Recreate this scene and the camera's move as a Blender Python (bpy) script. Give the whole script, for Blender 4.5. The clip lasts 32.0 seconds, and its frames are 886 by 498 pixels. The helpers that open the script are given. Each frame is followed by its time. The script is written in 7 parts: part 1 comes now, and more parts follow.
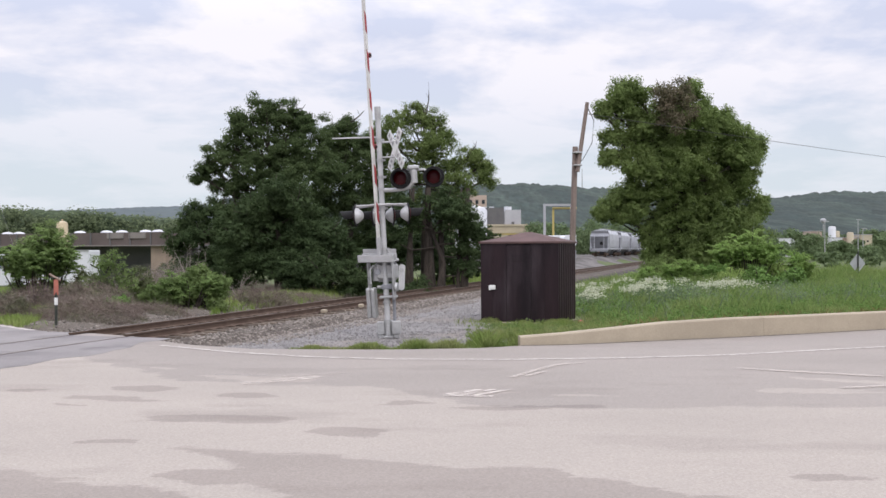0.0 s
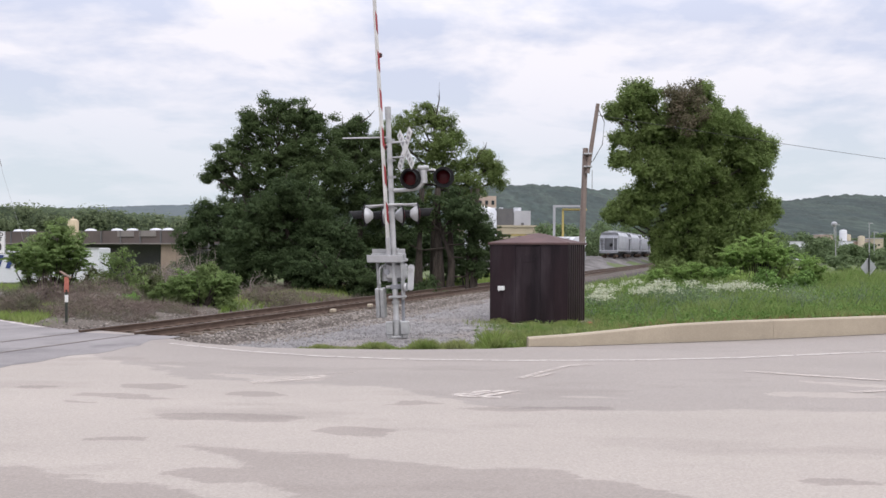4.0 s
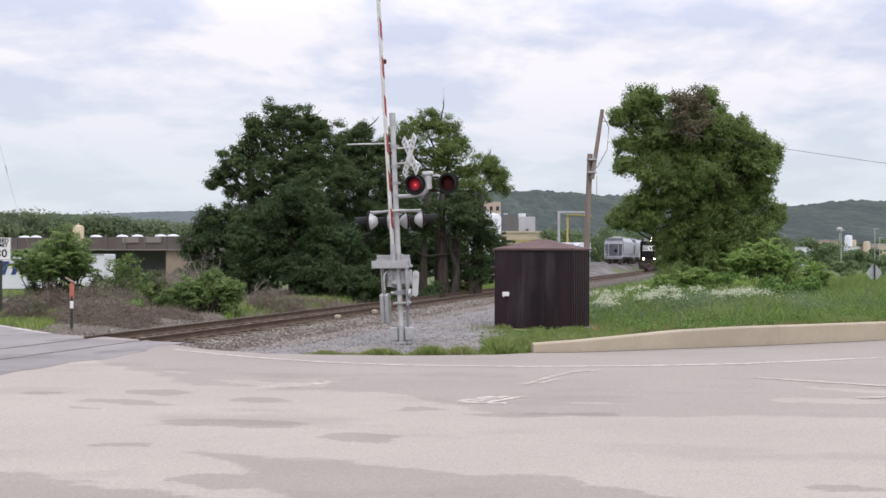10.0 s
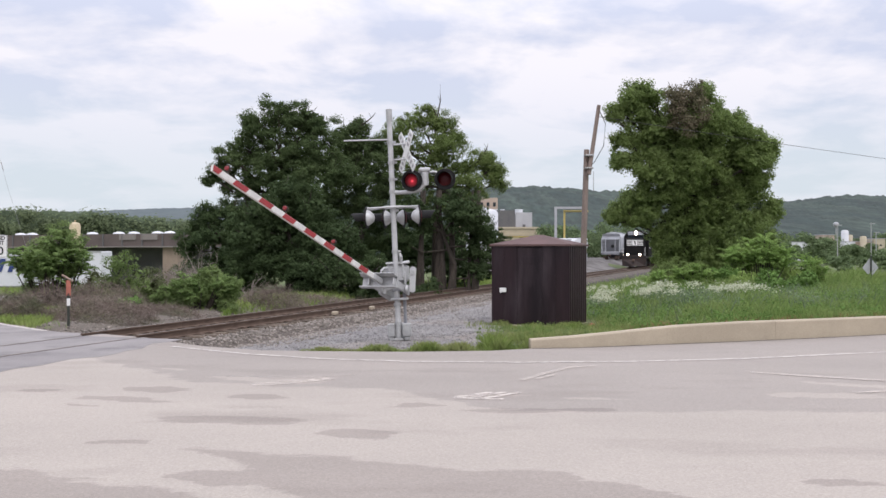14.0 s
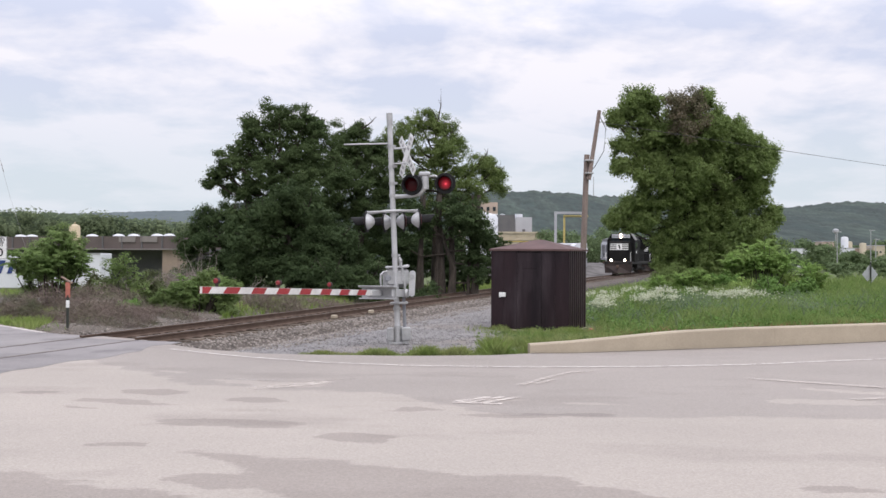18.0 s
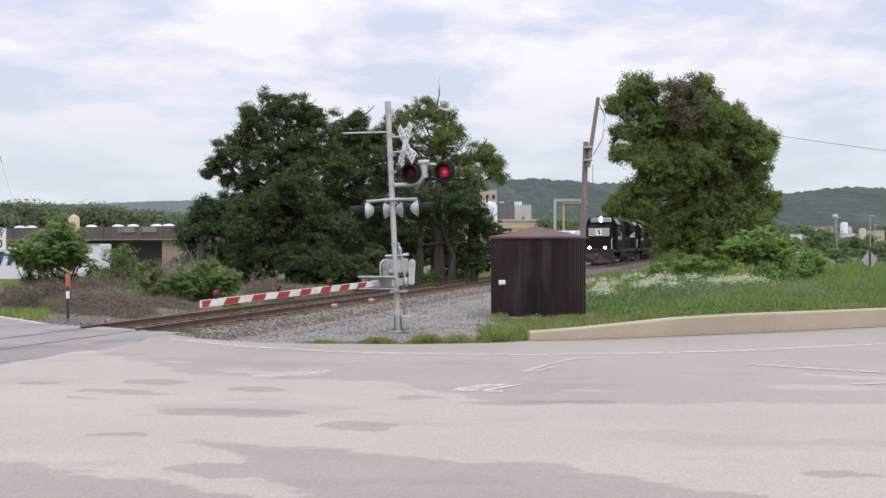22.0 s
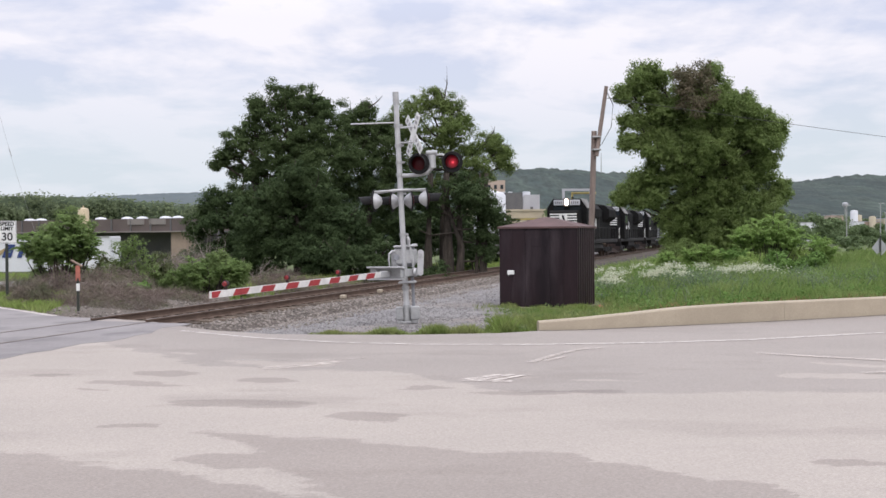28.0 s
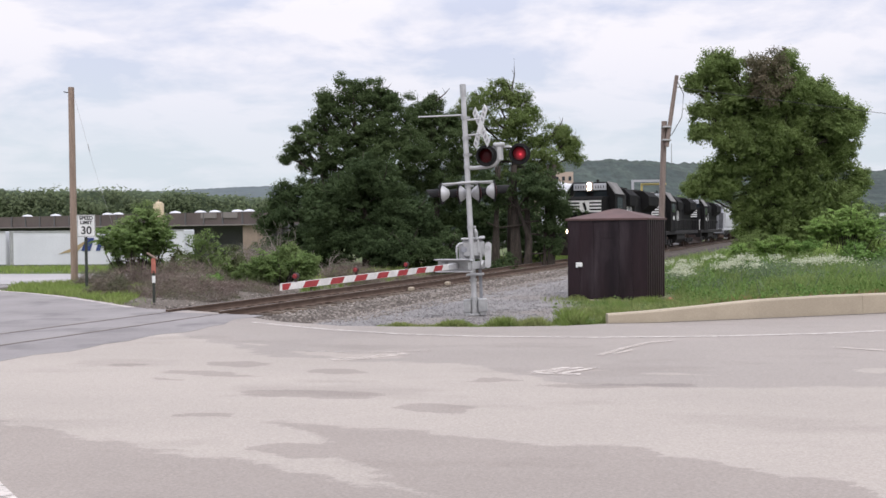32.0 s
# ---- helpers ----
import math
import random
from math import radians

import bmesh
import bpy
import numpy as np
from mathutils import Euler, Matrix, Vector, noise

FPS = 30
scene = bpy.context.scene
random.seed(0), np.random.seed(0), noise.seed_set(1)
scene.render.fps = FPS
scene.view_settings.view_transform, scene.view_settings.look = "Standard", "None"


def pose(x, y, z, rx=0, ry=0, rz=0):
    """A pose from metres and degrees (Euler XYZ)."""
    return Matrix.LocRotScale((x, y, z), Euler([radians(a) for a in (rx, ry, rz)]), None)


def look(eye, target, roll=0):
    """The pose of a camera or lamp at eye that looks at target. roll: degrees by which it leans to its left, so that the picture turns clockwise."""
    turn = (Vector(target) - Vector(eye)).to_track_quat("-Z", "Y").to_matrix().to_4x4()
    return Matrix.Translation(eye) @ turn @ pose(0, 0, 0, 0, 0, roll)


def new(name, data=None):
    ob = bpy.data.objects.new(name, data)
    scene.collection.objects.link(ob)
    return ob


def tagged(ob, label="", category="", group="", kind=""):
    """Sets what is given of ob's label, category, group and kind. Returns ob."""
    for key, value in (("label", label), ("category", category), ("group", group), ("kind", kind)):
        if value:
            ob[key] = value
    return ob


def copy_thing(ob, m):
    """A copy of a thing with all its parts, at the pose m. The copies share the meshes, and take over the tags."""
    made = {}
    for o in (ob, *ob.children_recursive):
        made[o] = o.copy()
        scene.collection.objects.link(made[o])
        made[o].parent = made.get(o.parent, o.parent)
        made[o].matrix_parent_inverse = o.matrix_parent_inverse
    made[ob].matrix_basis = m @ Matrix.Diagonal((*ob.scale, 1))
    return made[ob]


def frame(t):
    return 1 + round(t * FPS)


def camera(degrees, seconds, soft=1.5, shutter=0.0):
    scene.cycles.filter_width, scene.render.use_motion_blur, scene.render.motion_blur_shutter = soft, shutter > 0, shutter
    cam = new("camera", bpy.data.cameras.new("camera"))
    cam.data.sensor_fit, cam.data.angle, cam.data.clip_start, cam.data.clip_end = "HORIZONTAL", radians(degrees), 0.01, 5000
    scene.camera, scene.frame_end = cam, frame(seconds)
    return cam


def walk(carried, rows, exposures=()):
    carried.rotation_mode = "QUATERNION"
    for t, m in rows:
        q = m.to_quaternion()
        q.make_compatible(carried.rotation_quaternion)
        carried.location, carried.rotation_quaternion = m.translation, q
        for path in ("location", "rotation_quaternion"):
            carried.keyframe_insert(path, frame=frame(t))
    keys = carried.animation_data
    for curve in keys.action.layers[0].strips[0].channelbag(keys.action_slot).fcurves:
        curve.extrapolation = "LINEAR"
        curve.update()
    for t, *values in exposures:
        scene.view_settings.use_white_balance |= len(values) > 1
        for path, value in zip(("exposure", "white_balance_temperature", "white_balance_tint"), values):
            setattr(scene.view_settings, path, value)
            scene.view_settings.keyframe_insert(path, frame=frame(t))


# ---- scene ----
EYE = (0.0, 0.0, 1.95)
cam = camera(50, 32.0, soft=1.55)


def aim(yaw, pitch, roll):
    """A pose at the fixed stand, by degrees to the left, up, and of lean."""
    a, b = radians(yaw), radians(pitch)
    d = Vector((-math.sin(a) * math.cos(b), math.cos(a) * math.cos(b), math.sin(b)))
    return look(EYE, Vector(EYE) + d * 50, roll)


walk(cam, [(t, aim(a, b, c)) for t, a, b, c in (
    (0, -0.884, 0.056, -0.194), (0.5, -0.846, 0.104, -0.141), (1, -1.034, 0.124, -0.007), (1.5, -1.130, 0.156, -0.073), (2, -0.940, 0.095, -0.144),
    (2.5, -0.893, -0.074, 0.077), (3, -0.700, -0.089, 0.138), (3.5, -0.513, -0.051, 0.173), (5.5, 0.255, 0.495, 0.483), (6, 0.370, 0.440, 0.475),
    (6.5, 0.296, 0.439, 0.510), (7, 0.114, 0.389, 0.474), (7.5, 0.203, 0.202, 0.192), (8, 0.093, 0.152, 0.274), (8.5, -0.111, 0.156, 0.285),
    (9, -0.264, 0.360, 0.132), (9.5, -0.215, 0.349, 0.262), (10, -0.045, 0.438, 0.202), (10.5, 0.031, 0.519, 0.136), (11, -0.128, 0.517, -0.076),
    (11.5, -0.161, 0.249, -0.162), (12, -0.403, 0.119, -0.121), (12.5, -0.459, 0.073, 0.116), (13, -0.447, 0.019, -0.013), (13.5, -0.321, 0.213, 0.064),
    (14, -0.227, 0.204, 0.024), (14.5, -0.133, 0.148, 0.002), (16.5, -0.339, 0.742, -0.080), (17, -0.560, 0.671, -0.162), (17.5, -0.514, 0.482, 0.250),
    (18, -0.244, 0.458, 0.372), (18.5, -0.112, 0.285, 0.525), (19, 0.025, 0.140, 0.506), (19.5, 0.092, -0.002, 0.290), (20, -0.039, -0.117, 0.383),
    (20.5, -0.371, -0.290, 0.232), (21, -0.430, -0.298, 0.270), (21.5, -0.316, -0.260, 0.249), (22, -0.273, -0.251, -0.029), (22.5, -0.216, -0.225, -0.024),
    (23, -0.252, 0.004, -0.152), (23.5, -0.232, 0.140, -0.234), (24, -0.155, 0.211, -0.152), (24.5, 0.133, 0.166, 0.002), (25, 0.351, -0.090, 0.156),
    (25.5, 0.532, -0.094, -0.037), (27.5, 0.176, -0.769, -0.243), (28, 0.243, -0.827, -0.355), (28.5, 0.191, -0.714, -0.481), (29, 0.047, -0.633, -0.813),
    (29.5, 0.034, -0.562, -0.772), (30, 0.217, -0.463, -1.009), (30.5, 0.769, -0.472, -1.233), (31, 1.974, -0.514, -0.124), (31.5, 3.441, -1.261, 0.132),
    (32, 4.320, -1.257, -0.554),
)], exposures=[(0, 0.0), (32, 0.0)])

# ---- sky and sun ----
world = bpy.data.worlds.new("sky")
scene.world = world
world.use_nodes = True


def build_sky():
    nt = world.node_tree
    nt.nodes.clear()
    N, L = nt.nodes.new, nt.links.new
    out, bg = N("ShaderNodeOutputWorld"), N("ShaderNodeBackground")
    sky = N("ShaderNodeTexSky")
    sky.sky_type, sky.sun_disc = "NISHITA", False
    sky.sun_elevation, sky.sun_rotation = radians(55), radians(150)
    sky.air_density, sky.dust_density = 1.2, 2.0
    tc, sep = N("ShaderNodeTexCoord"), N("ShaderNodeSeparateXYZ")
    L(tc.outputs["Generated"], sep.inputs[0])
    up = N("ShaderNodeMath"); up.operation = "MAXIMUM"; up.inputs[1].default_value = 0.0
    L(sep.outputs["Z"], up.inputs[0])
    den = N("ShaderNodeMath"); den.operation = "ADD"; den.inputs[1].default_value = 0.2
    L(up.outputs[0], den.inputs[0])
    plane = N("ShaderNodeVectorMath"); plane.operation = "DIVIDE"
    L(tc.outputs["Generated"], plane.inputs[0]); L(den.outputs[0], plane.inputs[1])
    mp = N("ShaderNodeMapping")
    mp.inputs["Location"].default_value = (6.4, 2.1, 0)
    mp.inputs["Scale"].default_value = (0.9, 0.9, 0.0)
    L(plane.outputs[0], mp.inputs[0])
    n1 = N("ShaderNodeTexNoise")
    n1.inputs["Scale"].default_value, n1.inputs["Detail"].default_value, n1.inputs["Roughness"].default_value = 2.6, 9, 0.55
    n1.inputs["Distortion"].default_value = 0.2
    L(mp.outputs[0], n1.inputs[0])
    ramp = N("ShaderNodeValToRGB")
    ramp.color_ramp.elements[0].position, ramp.color_ramp.elements[0].color = 0.40, (0.0, 0.0, 0.0, 1)
    ramp.color_ramp.elements[1].position, ramp.color_ramp.elements[1].color = 0.56, (1, 1, 1, 1)
    L(n1.outputs["Fac"], ramp.inputs[0])
    # thin haze sheet behind the clouds, over the clear sky's own colour
    skyk = N("ShaderNodeMix"); skyk.data_type = "RGBA"; skyk.blend_type = "MULTIPLY"
    skyk.inputs["Factor"].default_value = 1.0
    skyk.inputs["B"].default_value = (0.06, 0.06, 0.06, 1)
    L(sky.outputs[0], skyk.inputs["A"])
    veil = N("ShaderNodeMix"); veil.data_type = "RGBA"
    veil.inputs["Factor"].default_value = 0.86
    L(skyk.outputs["Result"], veil.inputs["A"])
    # the haze pales towards the skyline, where the clouds thin out
    tall = N("ShaderNodeMapRange"); tall.clamp = True; tall.interpolation_type = "SMOOTHSTEP"
    tall.inputs["From Min"].default_value, tall.inputs["From Max"].default_value = 0.06, 0.21
    L(up.outputs[0], tall.inputs["Value"])
    haze = N("ShaderNodeMix"); haze.data_type = "RGBA"
    haze.inputs["A"].default_value, haze.inputs["B"].default_value = (0.765, 0.84, 0.93, 1), (0.76, 0.80, 0.985, 1)
    L(tall.outputs[0], haze.inputs["Factor"]); L(haze.outputs["Result"], veil.inputs["B"])
    thin = N("ShaderNodeMapRange"); thin.clamp = True
    thin.inputs["To Min"].default_value, thin.inputs["To Max"].default_value = 0.28, 1.0
    L(tall.outputs[0], thin.inputs["Value"])
    cover = N("ShaderNodeMath"); cover.operation = "MULTIPLY"
    L(ramp.outputs[0], cover.inputs[0]); L(thin.outputs[0], cover.inputs[1])
    cloud = N("ShaderNodeMix"); cloud.data_type = "RGBA"
    cloud.inputs["B"].default_value = (0.965, 0.94, 1.01, 1)
    L(cover.outputs[0], cloud.inputs["Factor"]); L(veil.outputs["Result"], cloud.inputs["A"])
    # an overcast sky is brightest overhead
    zen = N("ShaderNodeMapRange"); zen.clamp = True
    zen.inputs["From Min"].default_value, zen.inputs["From Max"].default_value = 0.22, 0.85
    zen.inputs["To Min"].default_value, zen.inputs["To Max"].default_value = 1.0, 2.35
    L(up.outputs[0], zen.inputs["Value"])
    L(cloud.outputs["Result"], bg.inputs["Color"]); L(zen.outputs[0], bg.inputs["Strength"])
    L(bg.outputs[0], out.inputs["Surface"])


build_sky()
sun_data = bpy.data.lights.new("sun", "SUN")
sun_data.energy, sun_data.angle, sun_data.color = 1.1, radians(18), (1.0, 0.96, 0.9)
sun = new("sun", sun_data)
sun.matrix_basis = look((20, -30, 60), (0, 20, 0))


# ---- geometry helpers ----
class Geo:
    """Gathers points and faces of one mesh."""

    def __init__(self):
        self.v, self.f = [], []

    def add(self, vs, fs, m=None):
        n = len(self.v)
        self.v += [tuple(m @ Vector(p)) for p in vs] if m is not None else [tuple(p) for p in vs]
        self.f += [tuple(i + n for i in q) for q in fs]
        return self

    def box(self, c, s, m=None, ch=0.0):
        hx, hy, hz = s[0] / 2, s[1] / 2, s[2] / 2
        t = Matrix.Translation(c) if m is None else m @ Matrix.Translation(c)
        if ch <= 0:
            vs = [(x, y, z) for z in (-hz, hz) for x, y in ((-hx, -hy), (hx, -hy), (hx, hy), (-hx, hy))]
            return self.add(vs, [(3, 2, 1, 0), (4, 5, 6, 7), (0, 1, 5, 4), (1, 2, 6, 5), (2, 3, 7, 6), (3, 0, 4, 7)], t)
        c2 = min(ch, hx * .9, hy * .9, hz * .9)
        rings = []
        for z, k in ((-hz, c2), (-hz + c2, 0), (hz - c2, 0), (hz, c2)):
            a, b = hx - k, hy - k
            q = c2
            rings.append([(-a + q, -b, z), (a - q, -b, z), (a, -b + q, z), (a, b - q, z), (a - q, b, z), (-a + q, b, z), (-a, b - q, z), (-a, -b + q, z)])
        vs = [p for r in rings for p in r]
        fs = [tuple(range(7, -1, -1)), tuple(range(24, 32))]
        for k in range(3):
            for i in range(8):
                j = (i + 1) % 8
                fs.append((k * 8 + i, k * 8 + j, k * 8 + 8 + j, k * 8 + 8 + i))
        return self.add(vs, fs, t)

    def cyl(self, p0, p1, r0, r1=None, n=10, m=None, cap=True):
        r1 = r0 if r1 is None else r1
        p0, p1 = Vector(p0), Vector(p1)
        q = (p1 - p0).to_track_quat("Z", "Y").to_matrix()
        vs = []
        for p, r in ((p0, r0), (p1, r1)):
            vs += [p + q @ Vector((r * math.cos(2 * math.pi * i / n), r * math.sin(2 * math.pi * i / n), 0)) for i in range(n)]
        fs = [(i, (i + 1) % n, n + (i + 1) % n, n + i) for i in range(n)]
        if cap:
            fs += [tuple(range(n - 1, -1, -1)), tuple(range(n, 2 * n))]
        return self.add(vs, fs, m)

    def tube(self, pts, rs, n=8, m=None):
        """A bent tube through points with a radius each."""
        vs, fs = [], []
        pts = [Vector(p) for p in pts]
        for k, p in enumerate(pts):
            d = pts[min(k + 1, len(pts) - 1)] - pts[max(k - 1, 0)]
            q = d.to_track_quat("Z", "Y").to_matrix()
            vs += [p + q @ Vector((rs[k] * math.cos(2 * math.pi * i / n), rs[k] * math.sin(2 * math.pi * i / n), 0)) for i in range(n)]
        for k in range(len(pts) - 1):
            for i in range(n):
                j = (i + 1) % n
                fs.append((k * n + i, k * n + j, k * n + n + j, k * n + n + i))
        fs += [tuple(range(n - 1, -1, -1)), tuple(range((len(pts) - 1) * n, len(pts) * n))]
        return self.add(vs, fs, m)

    def lathe(self, prof, n=20, m=None):
        """A turned form about z: prof is rows of (radius, z)."""
        vs = [(r * math.cos(2 * math.pi * i / n), r * math.sin(2 * math.pi * i / n), z) for r, z in prof for i in range(n)]
        fs = [(k * n + i, k * n + (i + 1) % n, (k + 1) * n + (i + 1) % n, (k + 1) * n + i) for k in range(len(prof) - 1) for i in range(n)]
        fs += [tuple(range(n - 1, -1, -1)), tuple(range((len(prof) - 1) * n, len(prof) * n))]
        return self.add(vs, fs, m)

    def prism(self, poly, h, m=None):
        """A flat outline in x, y raised by h along z."""
        n = len(poly)
        vs = [(x, y, 0) for x, y in poly] + [(x, y, h) for x, y in poly]
        fs = [tuple(range(n - 1, -1, -1)), tuple(range(n, 2 * n))] + [(i, (i + 1) % n, n + (i + 1) % n, n + i) for i in range(n)]
        return self.add(vs, fs, m)

    def mesh(self, name, mat=None, smooth=False):
        me = bpy.data.meshes.new(name)
        me.from_pydata(self.v, [], self.f)
        if mat:
            me.materials.append(mat)
        if smooth:
            me.polygons.foreach_set("use_smooth", [True] * len(me.polygons))
            me.set_sharp_from_angle(angle=radians(40))
        me.update()
        return me


def part(name, geo, mat, parent=None, label="", m=None, smooth=False):
    ob = new(name, geo.mesh(name, mat, smooth))
    if m is not None:
        ob.matrix_basis = m
    ob.parent = parent
    if label:
        tagged(ob, label)
    return ob


def thing(name, label, category, m, group="", kind=""):
    return tagged(placed(new(name), m), label, category, group, kind)


def placed(ob, m):
    ob.matrix_basis = m
    return ob


def array_mesh(name, v, f, mat, smooth=False):
    """A mesh from arrays: v (n,3), f (m,3) or (m,4)."""
    me = bpy.data.meshes.new(name)
    k = f.shape[1]
    me.vertices.add(len(v)); me.vertices.foreach_set("co", np.ascontiguousarray(v, np.float32).ravel())
    me.loops.add(f.size); me.loops.foreach_set("vertex_index", np.ascontiguousarray(f, np.int32).ravel())
    me.polygons.add(len(f))
    me.polygons.foreach_set("loop_start", np.arange(0, f.size, k, dtype=np.int32))
    if smooth:
        me.polygons.foreach_set("use_smooth", np.ones(len(f), bool))
    me.materials.append(mat)
    me.update(calc_edges=True)
    return me


# ---- materials ----
def surf(name, c1, c2, scale=2.0, rough=0.8, metal=0.0, bump=0.15, fine=40.0, contrast=(0.35, 0.65), stretch=(1, 1, 1), grain=0.25,
         c3=None, third=(0.6, 0.7), third_scale=0.6, island=0.0, each=0.0, spec=0.3):
    mt = bpy.data.materials.new(name)
    mt.use_nodes = True
    nt = mt.node_tree
    N, L = nt.nodes.new, nt.links.new
    bs = nt.nodes["Principled BSDF"]
    tc, mp = N("ShaderNodeTexCoord"), N("ShaderNodeMapping")
    mp.inputs["Scale"].default_value = stretch
    L(tc.outputs["Object"], mp.inputs[0])

    def noise_tex(s, d=5, r=0.55):
        n = N("ShaderNodeTexNoise")
        n.inputs["Scale"].default_value, n.inputs["Detail"].default_value, n.inputs["Roughness"].default_value = s, d, r
        L(mp.outputs[0], n.inputs[0])
        return n.outputs["Fac"]

    def span(sock, a, b, lo=0.0, hi=1.0):
        r = N("ShaderNodeMapRange")
        for key, val in zip(("From Min", "From Max", "To Min", "To Max"), (a, b, lo, hi)):
            r.inputs[key].default_value = val
        L(sock, r.inputs["Value"])
        return r.outputs[0]

    def mixed(fac, a, b, kind="MIX"):
        x = N("ShaderNodeMix"); x.data_type = "RGBA"; x.blend_type = kind
        for key, val in (("Factor", fac), ("A", a), ("B", b)):
            if isinstance(val, (tuple, float, int)):
                x.inputs[key].default_value = (*val, 1) if isinstance(val, tuple) else val
            else:
                L(val, x.inputs[key])
        return x.outputs["Result"]

    col = mixed(span(noise_tex(scale), *contrast), c1, c2)
    if c3 is not None:
        col = mixed(span(noise_tex(third_scale, 6, 0.6), *third), col, c3)
    fn = noise_tex(fine, 3, 0.6)
    if grain:
        k = span(fn, 0.3, 0.7, 1 - grain, 1 + grain)
        vm = N("ShaderNodeVectorMath"); vm.operation = "SCALE"
        L(col, vm.inputs[0]); L(k, vm.inputs["Scale"])
        col = vm.outputs[0]
    for amount, node, sock in ((island, "ShaderNodeNewGeometry", "Random Per Island"), (each, "ShaderNodeObjectInfo", "Random")):
        if amount:
            g = N(node)
            k = span(g.outputs[sock], 0, 1, 1 - amount, 1 + amount)
            vm = N("ShaderNodeVectorMath"); vm.operation = "SCALE"
            L(col, vm.inputs[0]); L(k, vm.inputs["Scale"])
            col = vm.outputs[0]
    L(col, bs.inputs["Base Color"])
    bs.inputs["Metallic"].default_value = metal
    bs.inputs["Specular IOR Level"].default_value = spec
    L(span(fn, 0.2, 0.8, max(rough - 0.1, 0.02), min(rough + 0.1, 1)), bs.inputs["Roughness"])
    if bump:
        b = N("ShaderNodeBump")
        b.inputs["Strength"].default_value, b.inputs["Distance"].default_value = bump, 0.02
        L(fn, b.inputs["Height"]); L(b.outputs[0], bs.inputs["Normal"])
    return mt


def leaf(name, c1, c2, glow=0.3, scale=0.5, varied=0.26):
    """Foliage: diffuse with some light passing through, varied clump by clump and leaf by leaf."""
    mt = surf(name, c1, c2, scale=scale, rough=0.75, bump=0, grain=0.0, island=varied, spec=0.1)
    nt = mt.node_tree
    N, L = nt.nodes.new, nt.links.new
    bs, out = nt.nodes["Principled BSDF"], nt.nodes["Material Output"]
    tr, mx = N("ShaderNodeBsdfTranslucent"), N("ShaderNodeMixShader")
    src = bs.inputs["Base Color"].links[0].from_socket
    L(src, tr.inputs["Color"])
    mx.inputs[0].default_value = glow
    L(bs.outputs[0], mx.inputs[1]); L(tr.outputs[0], mx.inputs[2]); L(mx.outputs[0], out.inputs["Surface"])
    return mt


def glowing(name, color, strength):
    mt = bpy.data.materials.new(name)
    mt.use_nodes = True
    bs = mt.node_tree.nodes["Principled BSDF"]
    bs.inputs["Base Color"].default_value = (*color, 1)
    bs.inputs["Emission Color"].default_value = (*color, 1)
    bs.inputs["Emission Strength"].default_value = strength
    return mt


def glass(name, color, rough=0.08, spec=0.5):
    mt = bpy.data.materials.new(name)
    mt.use_nodes = True
    bs = mt.node_tree.nodes["Principled BSDF"]
    bs.inputs["Base Color"].default_value = (*color, 1)
    bs.inputs["Roughness"].default_value = rough
    bs.inputs["Specular IOR Level"].default_value = spec
    return mt


def red_glow():
    """A red lens lit from behind, hottest a little off its middle."""
    mt = glowing("lit_red_bulb", (0.5, 0.01, 0.02), 1.0)
    nt = mt.node_tree
    N, L = nt.nodes.new, nt.links.new
    tc, dist, rng_ = N("ShaderNodeTexCoord"), N("ShaderNodeVectorMath"), N("ShaderNodeValToRGB")
    dist.operation = "DISTANCE"
    dist.inputs[1].default_value = (0.015, 0.02, 0.02)
    L(tc.outputs["Object"], dist.inputs[0])
    k = N("ShaderNodeMath"); k.operation = "MULTIPLY"; k.inputs[1].default_value = 7.0
    L(dist.outputs["Value"], k.inputs[0])
    e = rng_.color_ramp.elements
    e[0].position, e[0].color = 0.07, (1.0, 0.08, 0.12, 1)
    e[1].position, e[1].color = 0.80, (0.045, 0.001, 0.003, 1)
    mid = e.new(0.28); mid.color = (0.34, 0.003, 0.015, 1)
    L(k.outputs[0], rng_.inputs[0])
    bs = nt.nodes["Principled BSDF"]
    L(rng_.outputs[0], bs.inputs["Emission Color"])
    bs.inputs["Base Color"].default_value = (0.06, 0.002, 0.005, 1)
    return mt


def worn_paint(name, color, cover, lo, hi):
    """Road paint rubbed through to the asphalt below it."""
    mt = surf(name, color, tuple(c * 0.86 for c in color), 2.0, 0.85, fine=60, grain=0.1, bump=0.1)
    nt = mt.node_tree
    N, L = nt.nodes.new, nt.links.new
    bs, out = nt.nodes["Principled BSDF"], nt.nodes["Material Output"]
    tc, mp, nz, rg = N("ShaderNodeTexCoord"), N("ShaderNodeMapping"), N("ShaderNodeTexNoise"), N("ShaderNodeMapRange")
    mp.inputs["Scale"].default_value = (1.0, 2.0, 1.0)
    nz.inputs["Scale"].default_value, nz.inputs["Detail"].default_value, nz.inputs["Roughness"].default_value = 5.0, 9, 0.72
    for key, val in zip(("From Min", "From Max", "To Min", "To Max"), (lo, hi, 0.0, cover)):
        rg.inputs[key].default_value = val
    tr, mx = N("ShaderNodeBsdfTransparent"), N("ShaderNodeMixShader")
    L(tc.outputs["Object"], mp.inputs[0]); L(mp.outputs[0], nz.inputs[0]); L(nz.outputs["Fac"], rg.inputs["Value"])
    L(rg.outputs[0], mx.inputs[0]); L(tr.outputs[0], mx.inputs[1]); L(bs.outputs[0], mx.inputs[2]); L(mx.outputs[0], out.inputs["Surface"])
    return mt


